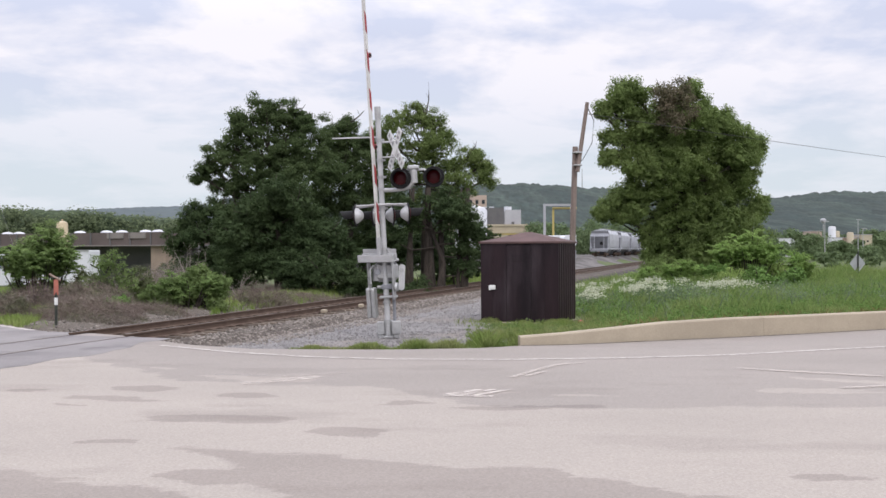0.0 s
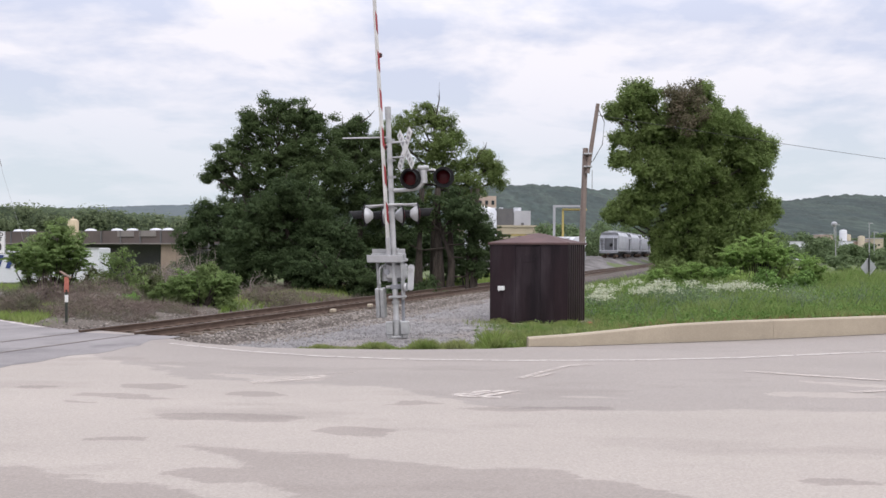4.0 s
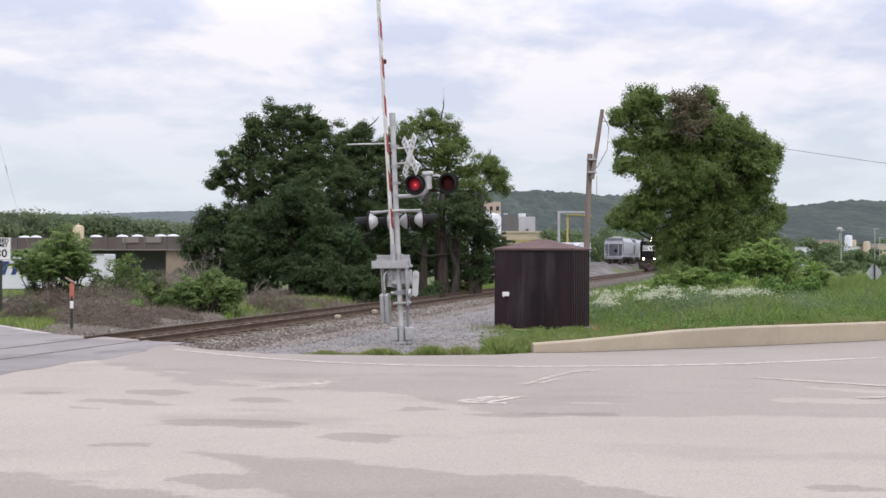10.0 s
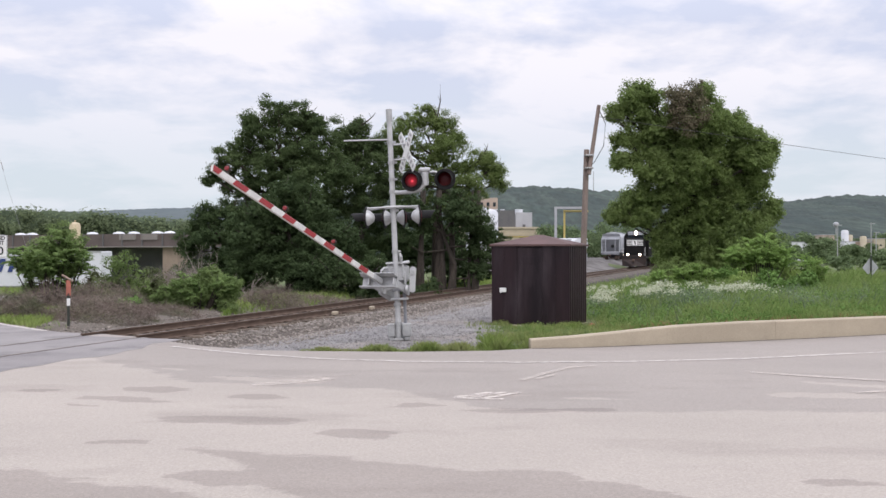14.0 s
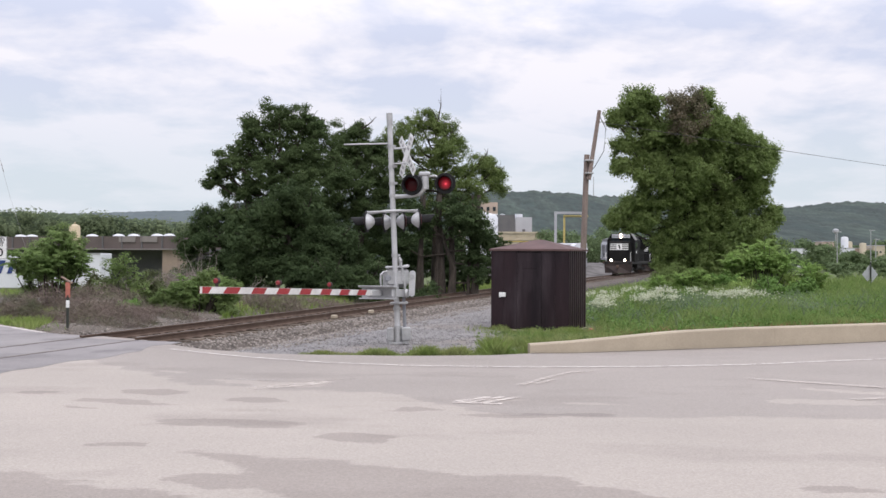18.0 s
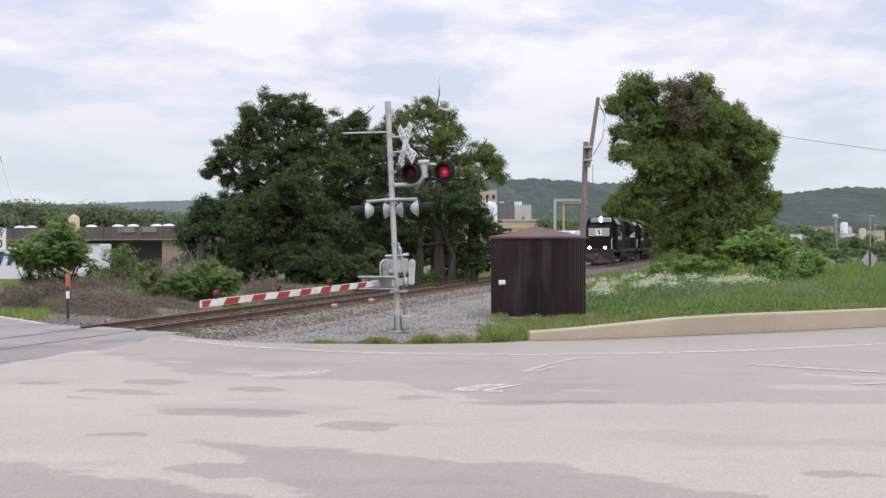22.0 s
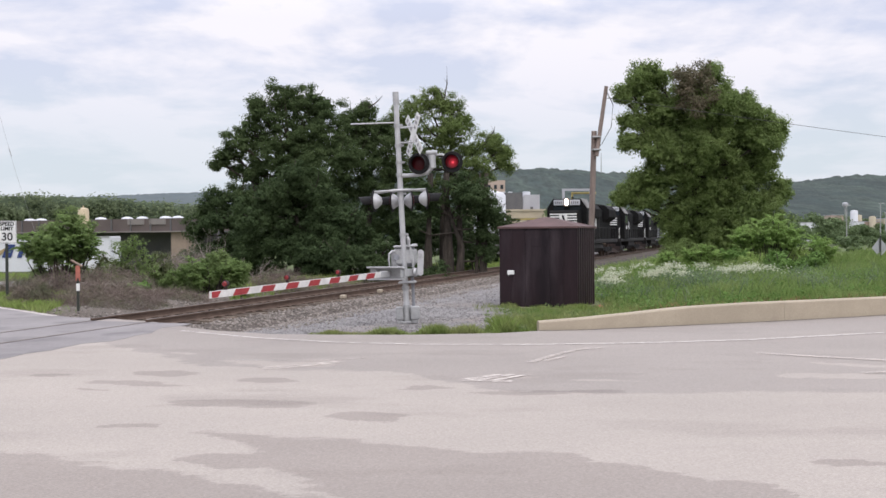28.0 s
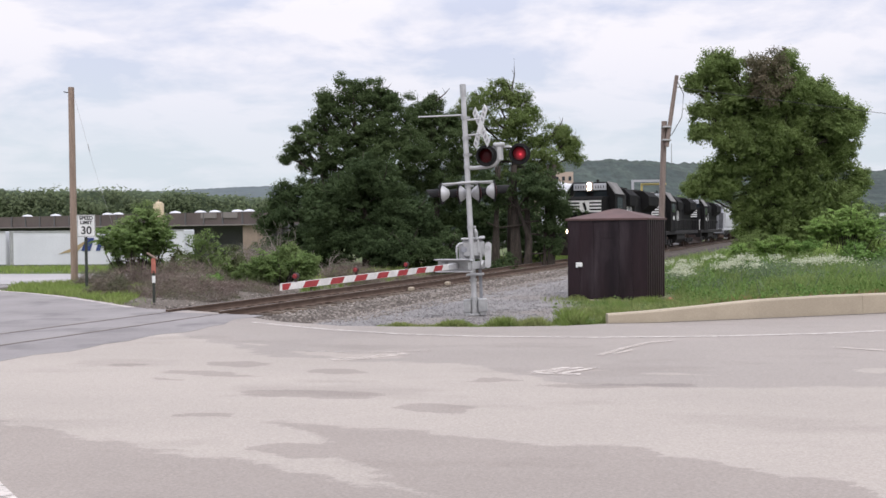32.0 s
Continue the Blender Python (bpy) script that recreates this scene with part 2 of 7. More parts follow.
M = {
    "asphalt": surf("old_asphalt", (0.360, 0.322, 0.284), (0.325, 0.291, 0.257), 0.22, 0.9, stretch=(0.5, 1.2, 1), fine=70, grain=0.16, bump=0.35, contrast=(0.4, 0.62),
                    c3=(0.308, 0.274, 0.242), third=(0.54, 0.64), third_scale=0.5),
    "asphalt_new": surf("grey_asphalt", (0.205, 0.190, 0.187), (0.248, 0.231, 0.226), 0.6, 0.9, fine=80, grain=0.16, bump=0.3, c3=(0.165, 0.153, 0.152), third=(0.52, 0.68), third_scale=0.8),
    "drive": surf("pale_driveway", (0.36, 0.34, 0.34), (0.30, 0.29, 0.29), 0.3, 0.9, fine=50, grain=0.12),
    "paint_road": worn_paint("worn_road_paint", (0.63, 0.58, 0.535), 0.82, 0.33, 0.52),
    "paint_faded": worn_paint("faded_road_paint", (0.57, 0.525, 0.49), 0.6, 0.40, 0.62),
    "paint_mid": worn_paint("half_worn_turn_paint", (0.58, 0.52, 0.465), 0.66, 0.34, 0.56),
    "paint_turn": worn_paint("worn_turn_paint", (0.63, 0.57, 0.515), 0.8, 0.34, 0.55),
    "concrete": surf("kerb_concrete", (0.405, 0.345, 0.262), (0.335, 0.285, 0.217), 0.9, 0.9, fine=45, grain=0.12, c3=(0.30, 0.25, 0.20), third=(0.62, 0.78), third_scale=2.0),
    "soil": surf("ground_grass_soil", (0.075, 0.105, 0.036), (0.105, 0.12, 0.05), 0.5, 1.0, fine=18, grain=0.3, bump=0.5, c3=(0.08, 0.11, 0.035), third=(0.5, 0.6), third_scale=0.08),
    "dirt": surf("brown_dirt", (0.095, 0.08, 0.066), (0.14, 0.12, 0.102), 0.8, 1.0, fine=25, grain=0.3, bump=0.6, c3=(0.11, 0.12, 0.05), third=(0.56, 0.66), third_scale=0.5),
    "cinder": surf("dark_cinders", (0.042, 0.035, 0.03), (0.066, 0.056, 0.048), 0.8, 1.0, fine=25, grain=0.3, bump=0.6),
    "gravel": surf("grey_gravel", (0.18, 0.172, 0.17), (0.24, 0.226, 0.216), 1.2, 1.0, fine=28, grain=0.38, bump=0.9, c3=(0.215, 0.185, 0.162), third=(0.5, 0.68), third_scale=0.35),
    "yard": surf("yard_gravel", (0.08, 0.073, 0.068), (0.155, 0.145, 0.138), 0.35, 1.0, fine=4, grain=0.25, bump=0.2, contrast=(0.42, 0.6), stretch=(1, 0.4, 1)),
    "ballast": surf("track_ballast", (0.105, 0.087, 0.073), (0.072, 0.059, 0.05), 2.0, 1.0, fine=22, grain=0.42, bump=1.0),
    "stone": surf("ballast_stone", (0.24, 0.212, 0.187), (0.17, 0.15, 0.132), 3.0, 0.95, fine=60, grain=0.2, island=0.45),
    "gravel_stone": surf("gravel_stone", (0.28, 0.268, 0.262), (0.205, 0.195, 0.19), 3.0, 0.95, fine=60, grain=0.2, island=0.4),
    "tie": surf("weathered_tie", (0.085, 0.065, 0.05), (0.15, 0.12, 0.095), 3.0, 0.95, fine=30, stretch=(1, 6, 6), each=0.3, grain=0.3),
    "rail": surf("rusty_rail", (0.085, 0.056, 0.042), (0.12, 0.082, 0.062), 3.0, 0.75, fine=60, grain=0.2),
    "railtop": surf("polished_railhead", (0.20, 0.165, 0.145), (0.14, 0.11, 0.09), 2.0, 0.5, metal=0.5, fine=60, grain=0.15, bump=0.05),
    "groove": surf("dark_groove", (0.09, 0.08, 0.078), (0.14, 0.125, 0.12), 3.0, 0.95),
    "silver": surf("aluminium_paint", (0.50, 0.50, 0.51), (0.40, 0.40, 0.40), 3.0, 0.5, metal=0.35, fine=50, grain=0.1, bump=0.06),
    "galv": surf("galvanised_steel", (0.44, 0.44, 0.44), (0.33, 0.33, 0.33), 5.0, 0.5, metal=0.5, fine=40, grain=0.14, bump=0.06),
    "black": surf("flat_black_paint", (0.012, 0.012, 0.013), (0.022, 0.021, 0.021), 4.0, 0.65, fine=50, grain=0.1, bump=0.04, spec=0.15),
    "white": surf("white_reflective", (0.78, 0.78, 0.77), (0.66, 0.66, 0.64), 4.0, 0.5, fine=60, grain=0.05, bump=0.03),
    "arm_white": surf("weathered_white_paint", (0.66, 0.65, 0.63), (0.52, 0.51, 0.49), 3.0, 0.55, fine=40, grain=0.1, bump=0.03),
    "red": surf("red_reflective", (0.33, 0.034, 0.040), (0.26, 0.036, 0.040), 4.0, 0.5, fine=60, grain=0.08, bump=0.03),
    "lens_red": surf("arm_lamp_glass", (0.24, 0.028, 0.03), (0.17, 0.022, 0.025), 6.0, 0.35, bump=0),
    "lens": glass("dark_red_lens", (0.05, 0.003, 0.005), 0.35, 0.2),
    "lamp_on": red_glow(),
    "headlight": glowing("lit_headlight", (1.0, 0.72, 0.56), 22.0),
    # c3 puts the panels' gloss into the brown as paler purple streaks
    "shed": surf("brown_shed_paint", (0.026, 0.0135, 0.0165), (0.011, 0.0065, 0.009), 0.9, 0.42, fine=22, grain=0.14, bump=0.06, stretch=(1.3, 1.3, 0.22), c3=(0.050, 0.037, 0.042), third=(0.50, 0.80), third_scale=1.6, spec=0.24),
    "shed_roof": surf("faded_roof_paint", (0.115, 0.068, 0.064), (0.082, 0.05, 0.047), 1.5, 0.7, fine=30, grain=0.1, bump=0.06),
    "wood": surf("weathered_pole_wood", (0.24, 0.19, 0.165), (0.16, 0.125, 0.11), 2.0, 0.9, fine=30, stretch=(6, 6, 0.4), grain=0.25, bump=0.4),
    "wood_tan": surf("tan_pole_wood", (0.31, 0.235, 0.185), (0.23, 0.17, 0.135), 2.0, 0.9, fine=30, stretch=(6, 6, 0.4), grain=0.22, bump=0.4),
    "bark": surf("bark", (0.07, 0.057, 0.047), (0.042, 0.035, 0.029), 3.0, 1.0, fine=14, stretch=(2, 2, 0.5), grain=0.3, bump=0.8),
    "wire": surf("dark_wire", (0.03, 0.03, 0.03), (0.05, 0.05, 0.05), 3.0, 0.7),
    "leaf_dark": leaf("dark_maple_leaves", (0.074, 0.108, 0.045), (0.106, 0.145, 0.062), 0.46),
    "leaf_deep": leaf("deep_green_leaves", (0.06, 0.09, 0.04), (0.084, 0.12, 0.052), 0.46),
    "leaf_grey": leaf("blue_grey_weed_leaves", (0.14, 0.19, 0.115), (0.19, 0.235, 0.155), 0.35),
    "edge_tuft": leaf("dull_roadside_grass", (0.19, 0.265, 0.07), (0.29, 0.305, 0.135), 0.4, 0.9),
    "leaf_mid": leaf("mid_green_leaves", (0.135, 0.185, 0.06), (0.185, 0.235, 0.085), 0.42),
    "leaf_right": leaf("broadleaf_tree_leaves", (0.165, 0.225, 0.078), (0.22, 0.285, 0.104), 0.58),
    "leaf_dry": leaf("dry_brown_leaves", (0.17, 0.135, 0.095), (0.13, 0.125, 0.075)),
    "leaf_bush": leaf("bright_bush_leaves", (0.115, 0.20, 0.05), (0.15, 0.245, 0.07)),
    "leaf_shoot": leaf("long_bright_leaflets", (0.155, 0.22, 0.078), (0.20, 0.265, 0.103), 0.45, 0.9),
    "leaf_dull": leaf("dull_olive_leaves", (0.11, 0.125, 0.06), (0.14, 0.165, 0.08), 0.3, 1.2),
    "leaf_lime": leaf("lime_green_leaves", (0.24, 0.34, 0.095), (0.30, 0.39, 0.13), 0.45, 0.9),
    # far trees only: haze is put into this lighter, greyer green
    "leaf_far": leaf("hazed_far_leaves", (0.12, 0.17, 0.08), (0.155, 0.205, 0.10), 0.4),
    "twig": surf("dead_brush", (0.215, 0.172, 0.148), (0.14, 0.108, 0.092), 3.0, 1.0, island=0.35, c3=(0.13, 0.14, 0.08), third=(0.5, 0.68), third_scale=0.9),
    "twig_pale": surf("pale_dead_twigs", (0.30, 0.262, 0.23), (0.20, 0.172, 0.15), 3.0, 1.0),
    "grass": leaf("meadow_grass", (0.155, 0.245, 0.065), (0.25, 0.31, 0.115), 0.4, 0.7),
    "verge": leaf("verge_grass", (0.185, 0.27, 0.065), (0.255, 0.31, 0.105), 0.35, 0.5),
    "petal": surf("white_petals", (0.56, 0.57, 0.42), (0.40, 0.44, 0.30), 3.0, 0.8, bump=0, grain=0, island=0.15),
    "dry": leaf("dry_reddish_grass", (0.22, 0.15, 0.07), (0.26, 0.20, 0.10), 0.3, 0.6),
    "frond": leaf("feathery_fronds", (0.205, 0.315, 0.09), (0.265, 0.365, 0.12), 0.5, 1.0),
    "frond_mid": leaf("dull_feathery_fronds", (0.155, 0.23, 0.078), (0.20, 0.275, 0.10), 0.5, 1.0),
    "weed": leaf("dark_weed_stalks", (0.14, 0.185, 0.11), (0.18, 0.22, 0.13)),
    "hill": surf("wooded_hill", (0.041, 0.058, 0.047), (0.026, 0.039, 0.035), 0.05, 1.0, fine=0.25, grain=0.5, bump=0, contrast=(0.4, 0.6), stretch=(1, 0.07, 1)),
    # paler and bluer than the near hill: distance haze put into the colour
    "hill_hazed": surf("far_ridge", (0.088, 0.108, 0.112), (0.074, 0.094, 0.099), 0.01, 1.0, fine=0.06, grain=0.12, bump=0),
    # lightened green, with some haze put into the far leaves' colour
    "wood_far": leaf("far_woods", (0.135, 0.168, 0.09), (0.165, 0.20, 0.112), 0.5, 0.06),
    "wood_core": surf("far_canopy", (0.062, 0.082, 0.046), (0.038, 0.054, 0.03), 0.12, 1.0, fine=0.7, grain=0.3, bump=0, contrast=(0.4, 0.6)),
    "loco": surf("black_locomotive_paint", (0.010, 0.010, 0.011), (0.018, 0.017, 0.016), 0.8, 0.7, fine=20, grain=0.15, bump=0.03, c3=(0.03, 0.027, 0.025), third=(0.6, 0.8), third_scale=0.7, spec=0.05),
    "loco_grey": surf("dusty_locomotive_frame", (0.022, 0.020, 0.019), (0.012, 0.0115, 0.011), 1.2, 0.8, fine=25, grain=0.2),
    # sky light on the cab's sloping roof sides is put into this pale grey
    "loco_roof": surf("lit_cab_top_grey", (0.22, 0.21, 0.20), (0.12, 0.115, 0.11), 1.5, 0.7, fine=20, grain=0.2),
    "plow": surf("dark_red_brown_paint", (0.04, 0.026, 0.023), (0.026, 0.02, 0.018), 2.0, 0.7, fine=25, grain=0.2),
    "hopper": surf("grey_hopper_paint", (0.46, 0.47, 0.50), (0.38, 0.39, 0.42), 0.7, 0.6, fine=15, grain=0.1, c3=(0.24, 0.21, 0.19), third=(0.6, 0.8), third_scale=0.8),
    "hopper_white": surf("pale_hopper_paint", (0.60, 0.61, 0.63), (0.50, 0.51, 0.52), 0.7, 0.6, fine=15, grain=0.1),
    # hopper grey darkened: shade on the car ends is put into the colour
    "hopper_end": surf("shaded_hopper_frame", (0.24, 0.245, 0.265), (0.19, 0.195, 0.21), 0.9, 0.7, fine=15, grain=0.12),
    "pane": glass("dark_window", (0.02, 0.025, 0.03), 0.06),
    "brown_wall": surf("brown_fascia_metal", (0.128, 0.102, 0.094), (0.102, 0.082, 0.076), 0.4, 0.7, fine=12, grain=0.1, bump=0.03),
    "brown_pale": surf("pale_fascia_panel", (0.24, 0.215, 0.20), (0.20, 0.18, 0.17), 0.5, 0.7, fine=12, grain=0.08, bump=0.03),
    "tan": surf("tan_block", (0.32, 0.25, 0.195), (0.27, 0.21, 0.165), 0.6, 0.85, fine=12, grain=0.1),
    "cream": surf("cream_tank_paint", (0.56, 0.46, 0.32), (0.50, 0.41, 0.28), 0.6, 0.6, fine=12, grain=0.07, bump=0.03),
    "white_wall": surf("white_painted_metal", (0.64, 0.65, 0.68), (0.57, 0.58, 0.61), 0.4, 0.55, fine=10, grain=0.05, bump=0.02),
    "grey_wall": surf("grey_metal_siding", (0.40, 0.40, 0.42), (0.35, 0.35, 0.37), 0.3, 0.7, fine=8, grain=0.06, bump=0.02),
    "dark_wall": surf("dark_louvre", (0.10, 0.10, 0.105), (0.13, 0.125, 0.125), 0.5, 0.8, fine=8, grain=0.15, bump=0.03),
    "buff": surf("buff_steel", (0.46, 0.40, 0.30), (0.40, 0.35, 0.26), 0.4, 0.7, fine=8, grain=0.08, bump=0.02),
    "yellow": surf("yellow_pipe_paint", (0.48, 0.38, 0.13), (0.42, 0.33, 0.12), 0.8, 0.6, fine=12, grain=0.08, bump=0.02),
    "pink_wall": surf("pink_buff_masonry", (0.46, 0.36, 0.30), (0.42, 0.33, 0.28), 0.3, 0.85, fine=6, grain=0.06, bump=0.02),
    "blue": surf("dark_blue_lettering", (0.03, 0.05, 0.16), (0.04, 0.06, 0.19), 3.0, 0.5, bump=0),
    "gold": surf("tan_stripe", (0.38, 0.29, 0.16), (0.34, 0.26, 0.15), 3.0, 0.6, bump=0),
    "sign_back": surf("bare_sign_back", (0.42, 0.43, 0.44), (0.36, 0.37, 0.38), 3.0, 0.5, metal=0.4, fine=20, grain=0.06),
    "post_red": surf("faded_red_post", (0.42, 0.15, 0.11), (0.34, 0.12, 0.09), 6.0, 0.7, fine=30, grain=0.12),
    "post_dark": surf("dark_green_post", (0.03, 0.035, 0.03), (0.05, 0.055, 0.045), 4.0, 0.7),
    "rubber": surf("tyre_rubber", (0.02, 0.02, 0.02), (0.03, 0.03, 0.03), 4.0, 0.8),
}


def wear_road(mt):
    """Adds to the old asphalt its smoother grey lane and darker worn patches, with wandering edges."""
    nt = mt.node_tree
    N, L = nt.nodes.new, nt.links.new
    bs = nt.nodes["Principled BSDF"]
    tc = N("ShaderNodeTexCoord")
    nz = N("ShaderNodeTexNoise")
    nz.inputs["Scale"].default_value, nz.inputs["Detail"].default_value, nz.inputs["Roughness"].default_value = 1.3, 10, 0.68
    st = N("ShaderNodeMapping"); st.inputs["Scale"].default_value = (0.7, 1.6, 1)
    L(tc.outputs["Object"], st.inputs[0]); L(st.outputs[0], nz.inputs[0])
    off = N("ShaderNodeVectorMath"); off.operation = "MULTIPLY_ADD"
    off.inputs[1].default_value, off.inputs[2].default_value = (1.6, 0.85, 0), (-0.8, -0.425, 0)
    L(nz.outputs["Color"], off.inputs[0])
    moved = N("ShaderNodeVectorMath"); moved.operation = "ADD"
    L(tc.outputs["Object"], moved.inputs[0]); L(off.outputs[0], moved.inputs[1])
    xyz = N("ShaderNodeSeparateXYZ"); L(moved.outputs[0], xyz.inputs[0])

    def math_node(op, a, b=None):
        n = N("ShaderNodeMath"); n.operation = op
        for i, v in enumerate((a, b)):
            if v is None:
                continue
            if isinstance(v, (int, float)):
                n.inputs[i].default_value = v
            else:
                L(v, n.inputs[i])
        return n.outputs[0]

    def soft(v, a, b):
        r = N("ShaderNodeMapRange"); r.interpolation_type = "SMOOTHSTEP"
        r.inputs["From Min"].default_value, r.inputs["From Max"].default_value = a, b
        L(v, r.inputs["Value"])
        return r.outputs[0]

    def line(pts, x0=-10.0, x1=22.0, top=20.0):
        """A curve y(x) through points."""
        r = N("ShaderNodeValToRGB")
        el = r.color_ramp.elements
        for k, (x, y) in enumerate(pts):
            e = el[k] if k < 2 and k == 0 else el.new((x - x0) / (x1 - x0))
            e.position, c = (x - x0) / (x1 - x0), y / top
            e.color = (c, c, c, 1)
        el.remove(el[len(el) - 1]) if el[len(el) - 1].position > 0.9999 and pts[-1][0] < x1 - 0.01 else None
        L(math_node("MULTIPLY", math_node("SUBTRACT", xyz.outputs["X"], x0), 1 / (x1 - x0)), r.inputs[0])
        return math_node("MULTIPLY", r.outputs["Color"], top)

    lane = soft(math_node("SUBTRACT", xyz.outputs["Y"], line([(-9, 19.5), (-7.6, 18.2), (-6.3, 17.5), (-5.4, 16.2), (-4.6, 15.4), (-3.7, 14.3), (-1.93, 13.75), (-0.77, 13.6), (-0.27, 13.1), (0.02, 12.5), (0.73, 11.75), (1.6, 11.6), (3.75, 11.6), (5.5, 11.6), (9, 13.0), (20, 19.5)])), -0.05, 0.14)
    corner = soft(math_node("SUBTRACT", line([(-9, 11.0), (-6, 9.7), (-4.18, 8.79), (-3.01, 8.23), (-2.08, 7.71), (-1.34, 7.3), (-0.9, 7.0), (-0.5, 6.6), (-0.2, 0.2), (20, 0.0)]), xyz.outputs["Y"]), -0.03, 0.09)
    near = math_node("MULTIPLY", soft(math_node("SUBTRACT", line([(-2.6, 9.65), (-1.77, 9.25), (-1.47, 9.32), (-0.8, 9.06), (-0.51, 8.8), (0.03, 8.66), (0.34, 8.5), (0.89, 8.53), (1.31, 8.24), (2.01, 7.54), (2.65, 7.35), (2.8, 6.6), (5, 6.4), (20, 6.2)]), xyz.outputs["Y"]), -0.03, 0.09),
                     soft(math_node("ADD", xyz.outputs["X"], math_node("MULTIPLY", xyz.outputs["Y"], 0.60)), 3.25, 3.42))
    total = math_node("MAXIMUM", corner, near)
    # single worn spots: middle, half lengths, turn
    def spots(rows):
        out = None
        for cx, cy, rx, ry, turn in rows:
            mp = N("ShaderNodeMapping"); mp.vector_type = "TEXTURE"
            mp.inputs["Location"].default_value, mp.inputs["Rotation"].default_value, mp.inputs["Scale"].default_value = (cx, cy, 0), (0, 0, radians(turn)), (rx, ry, 1e4)
            L(moved.outputs[0], mp.inputs[0])
            ln = N("ShaderNodeVectorMath"); ln.operation = "LENGTH"
            L(mp.outputs[0], ln.inputs[0])
            spot = soft(ln.outputs["Value"], 1.1, 0.94)
            out = spot if out is None else math_node("MAXIMUM", out, spot)
        return out

    worn = spots(((-2.45, 11.05, 0.85, 0.26, -12), (-0.9, 10.22, 0.55, 0.26, -8), (-3.2, 9.8, 0.3, 0.10, -8), (-1.9, 8.25, 0.4, 0.24, -10), (-5.65, 13.44, 0.32, 0.12, -6), (-4.2, 12.62, 0.65, 0.16, -14), (-4.62, 12.12, 0.28, 0.10, -22),
                  (-2.4, 12.85, 0.5, 0.2, -10), (-0.32, 12.18, 0.24, 0.14, 0), (1.3, 11.75, 0.8, 0.16, 4), (3.35, 8.02, 0.45, 0.14, -8), (-4.0, 13.5, 0.5, 0.3, -15), (5.6, 10.2, 0.7, 0.1, 6)))
    pale = spots(((-6.5, 16.95, 0.5, 0.13, 58), (-5.3, 15.85, 0.85, 0.2, -26), (-4.4, 15.9, 0.36, 0.1, -20), (-2.9, 14.6, 0.7, 0.16, -20), (-2.2, 14.35, 0.5, 0.2, 10), (2.1, 12.66, 0.4, 0.09, -4), (5.3, 12.95, 0.75, 0.2, -6), (6.2, 13.9, 0.8, 0.15, -28), (0.9, 13.0, 0.35, 0.1, 10)))
    total = math_node("MAXIMUM", total, worn)
    lane = math_node("MULTIPLY", lane, math_node("SUBTRACT", 1.0, math_node("MULTIPLY", pale, 0.85)))
    old = bs.inputs["Base Color"].links[0].from_socket
    for mask, k in ((lane, (0.82, 0.82, 0.835)), (total, (0.785, 0.77, 0.775))):
        mx = N("ShaderNodeMix"); mx.data_type = "RGBA"; mx.blend_type = "MULTIPLY"
        L(mask, mx.inputs["Factor"]); L(old, mx.inputs["A"])
        mx.inputs["B"].default_value = (*k, 1)
        old = mx.outputs["Result"]
    sp = N("ShaderNodeTexVoronoi"); sp.inputs["Scale"].default_value = 48.0
    L(tc.outputs["Object"], sp.inputs[0])
    hue = N("ShaderNodeSeparateColor"); L(sp.outputs["Color"], hue.inputs[0])
    k = N("ShaderNodeMapRange")
    for key, val in zip(("From Min", "From Max", "To Min", "To Max"), (0.0, 1.0, 0.92, 1.08)):
        k.inputs[key].default_value = val
    L(hue.outputs[0], k.inputs["Value"])
    vm = N("ShaderNodeVectorMath"); vm.operation = "SCALE"
    L(old, vm.inputs[0]); L(k.outputs[0], vm.inputs["Scale"])
    L(vm.outputs[0], bs.inputs["Base Color"])


wear_road(M["asphalt"])

# ---- the lie of the land ----
TRACK_AT, TRACK_ALONG = Vector((-7.6, 21.9, 0)), Vector((0.3134, 0.9496, 0))
TRACK_SIDE = Vector((0.9496, -0.3134, 0))
TRACK_TURN = math.degrees(math.atan2(-TRACK_ALONG.y, -TRACK_ALONG.x))
KERB = [(1.86, 19.28), (2.8, 19.4), (4.0, 19.85), (5.3, 20.32), (6.7, 20.85), (8.6, 21.65), (11.0, 22.75), (15.0, 24.7), (21.0, 27.9), (32.0, 34.2)]


def on_track(s, d, z=0.0):
    """A point s metres along the track from the crossing, d metres to its near side."""
    p = TRACK_AT + TRACK_ALONG * s + TRACK_SIDE * d
    return Vector((p.x, p.y, z))


def ease(a, b, x):
    k = np.clip((x - a) / (b - a), 0, 1)
    return k * k * (3 - 2 * k)


def land(x, y):
    """Height of the bare ground."""
    x, y = np.asarray(x, float), np.asarray(y, float)
    kx, ky = np.array(KERB).T
    behind = y - np.interp(x, kx, ky)
    bank = np.interp(x, [1.8, 5.0, 9.0, 40], [0.08, 0.32, 0.34, 0.36]) * ease(0.45, 0.95, behind) * ease(1.5, 2.2, x)
    bank = bank * (1 - 0.85 * ease(0.8, 3.2, behind) * (1 - ease(4.6, 8.0, x)))
    d = (x - TRACK_AT.x) * TRACK_SIDE.x + (y - TRACK_AT.y) * TRACK_SIDE.y
    z = -0.06 + bank * ease(4.2, 7.0, d)
    z = z - 0.28 * (1 - ease(2.4, 4.2, np.abs(d)))
    z = z - 2.0 * ease(50, 66, y) * ease(-14, -24, x) + 0.75 * ease(85, 140, y) * (1 - ease(-7.0, -3.8, d))
    return z


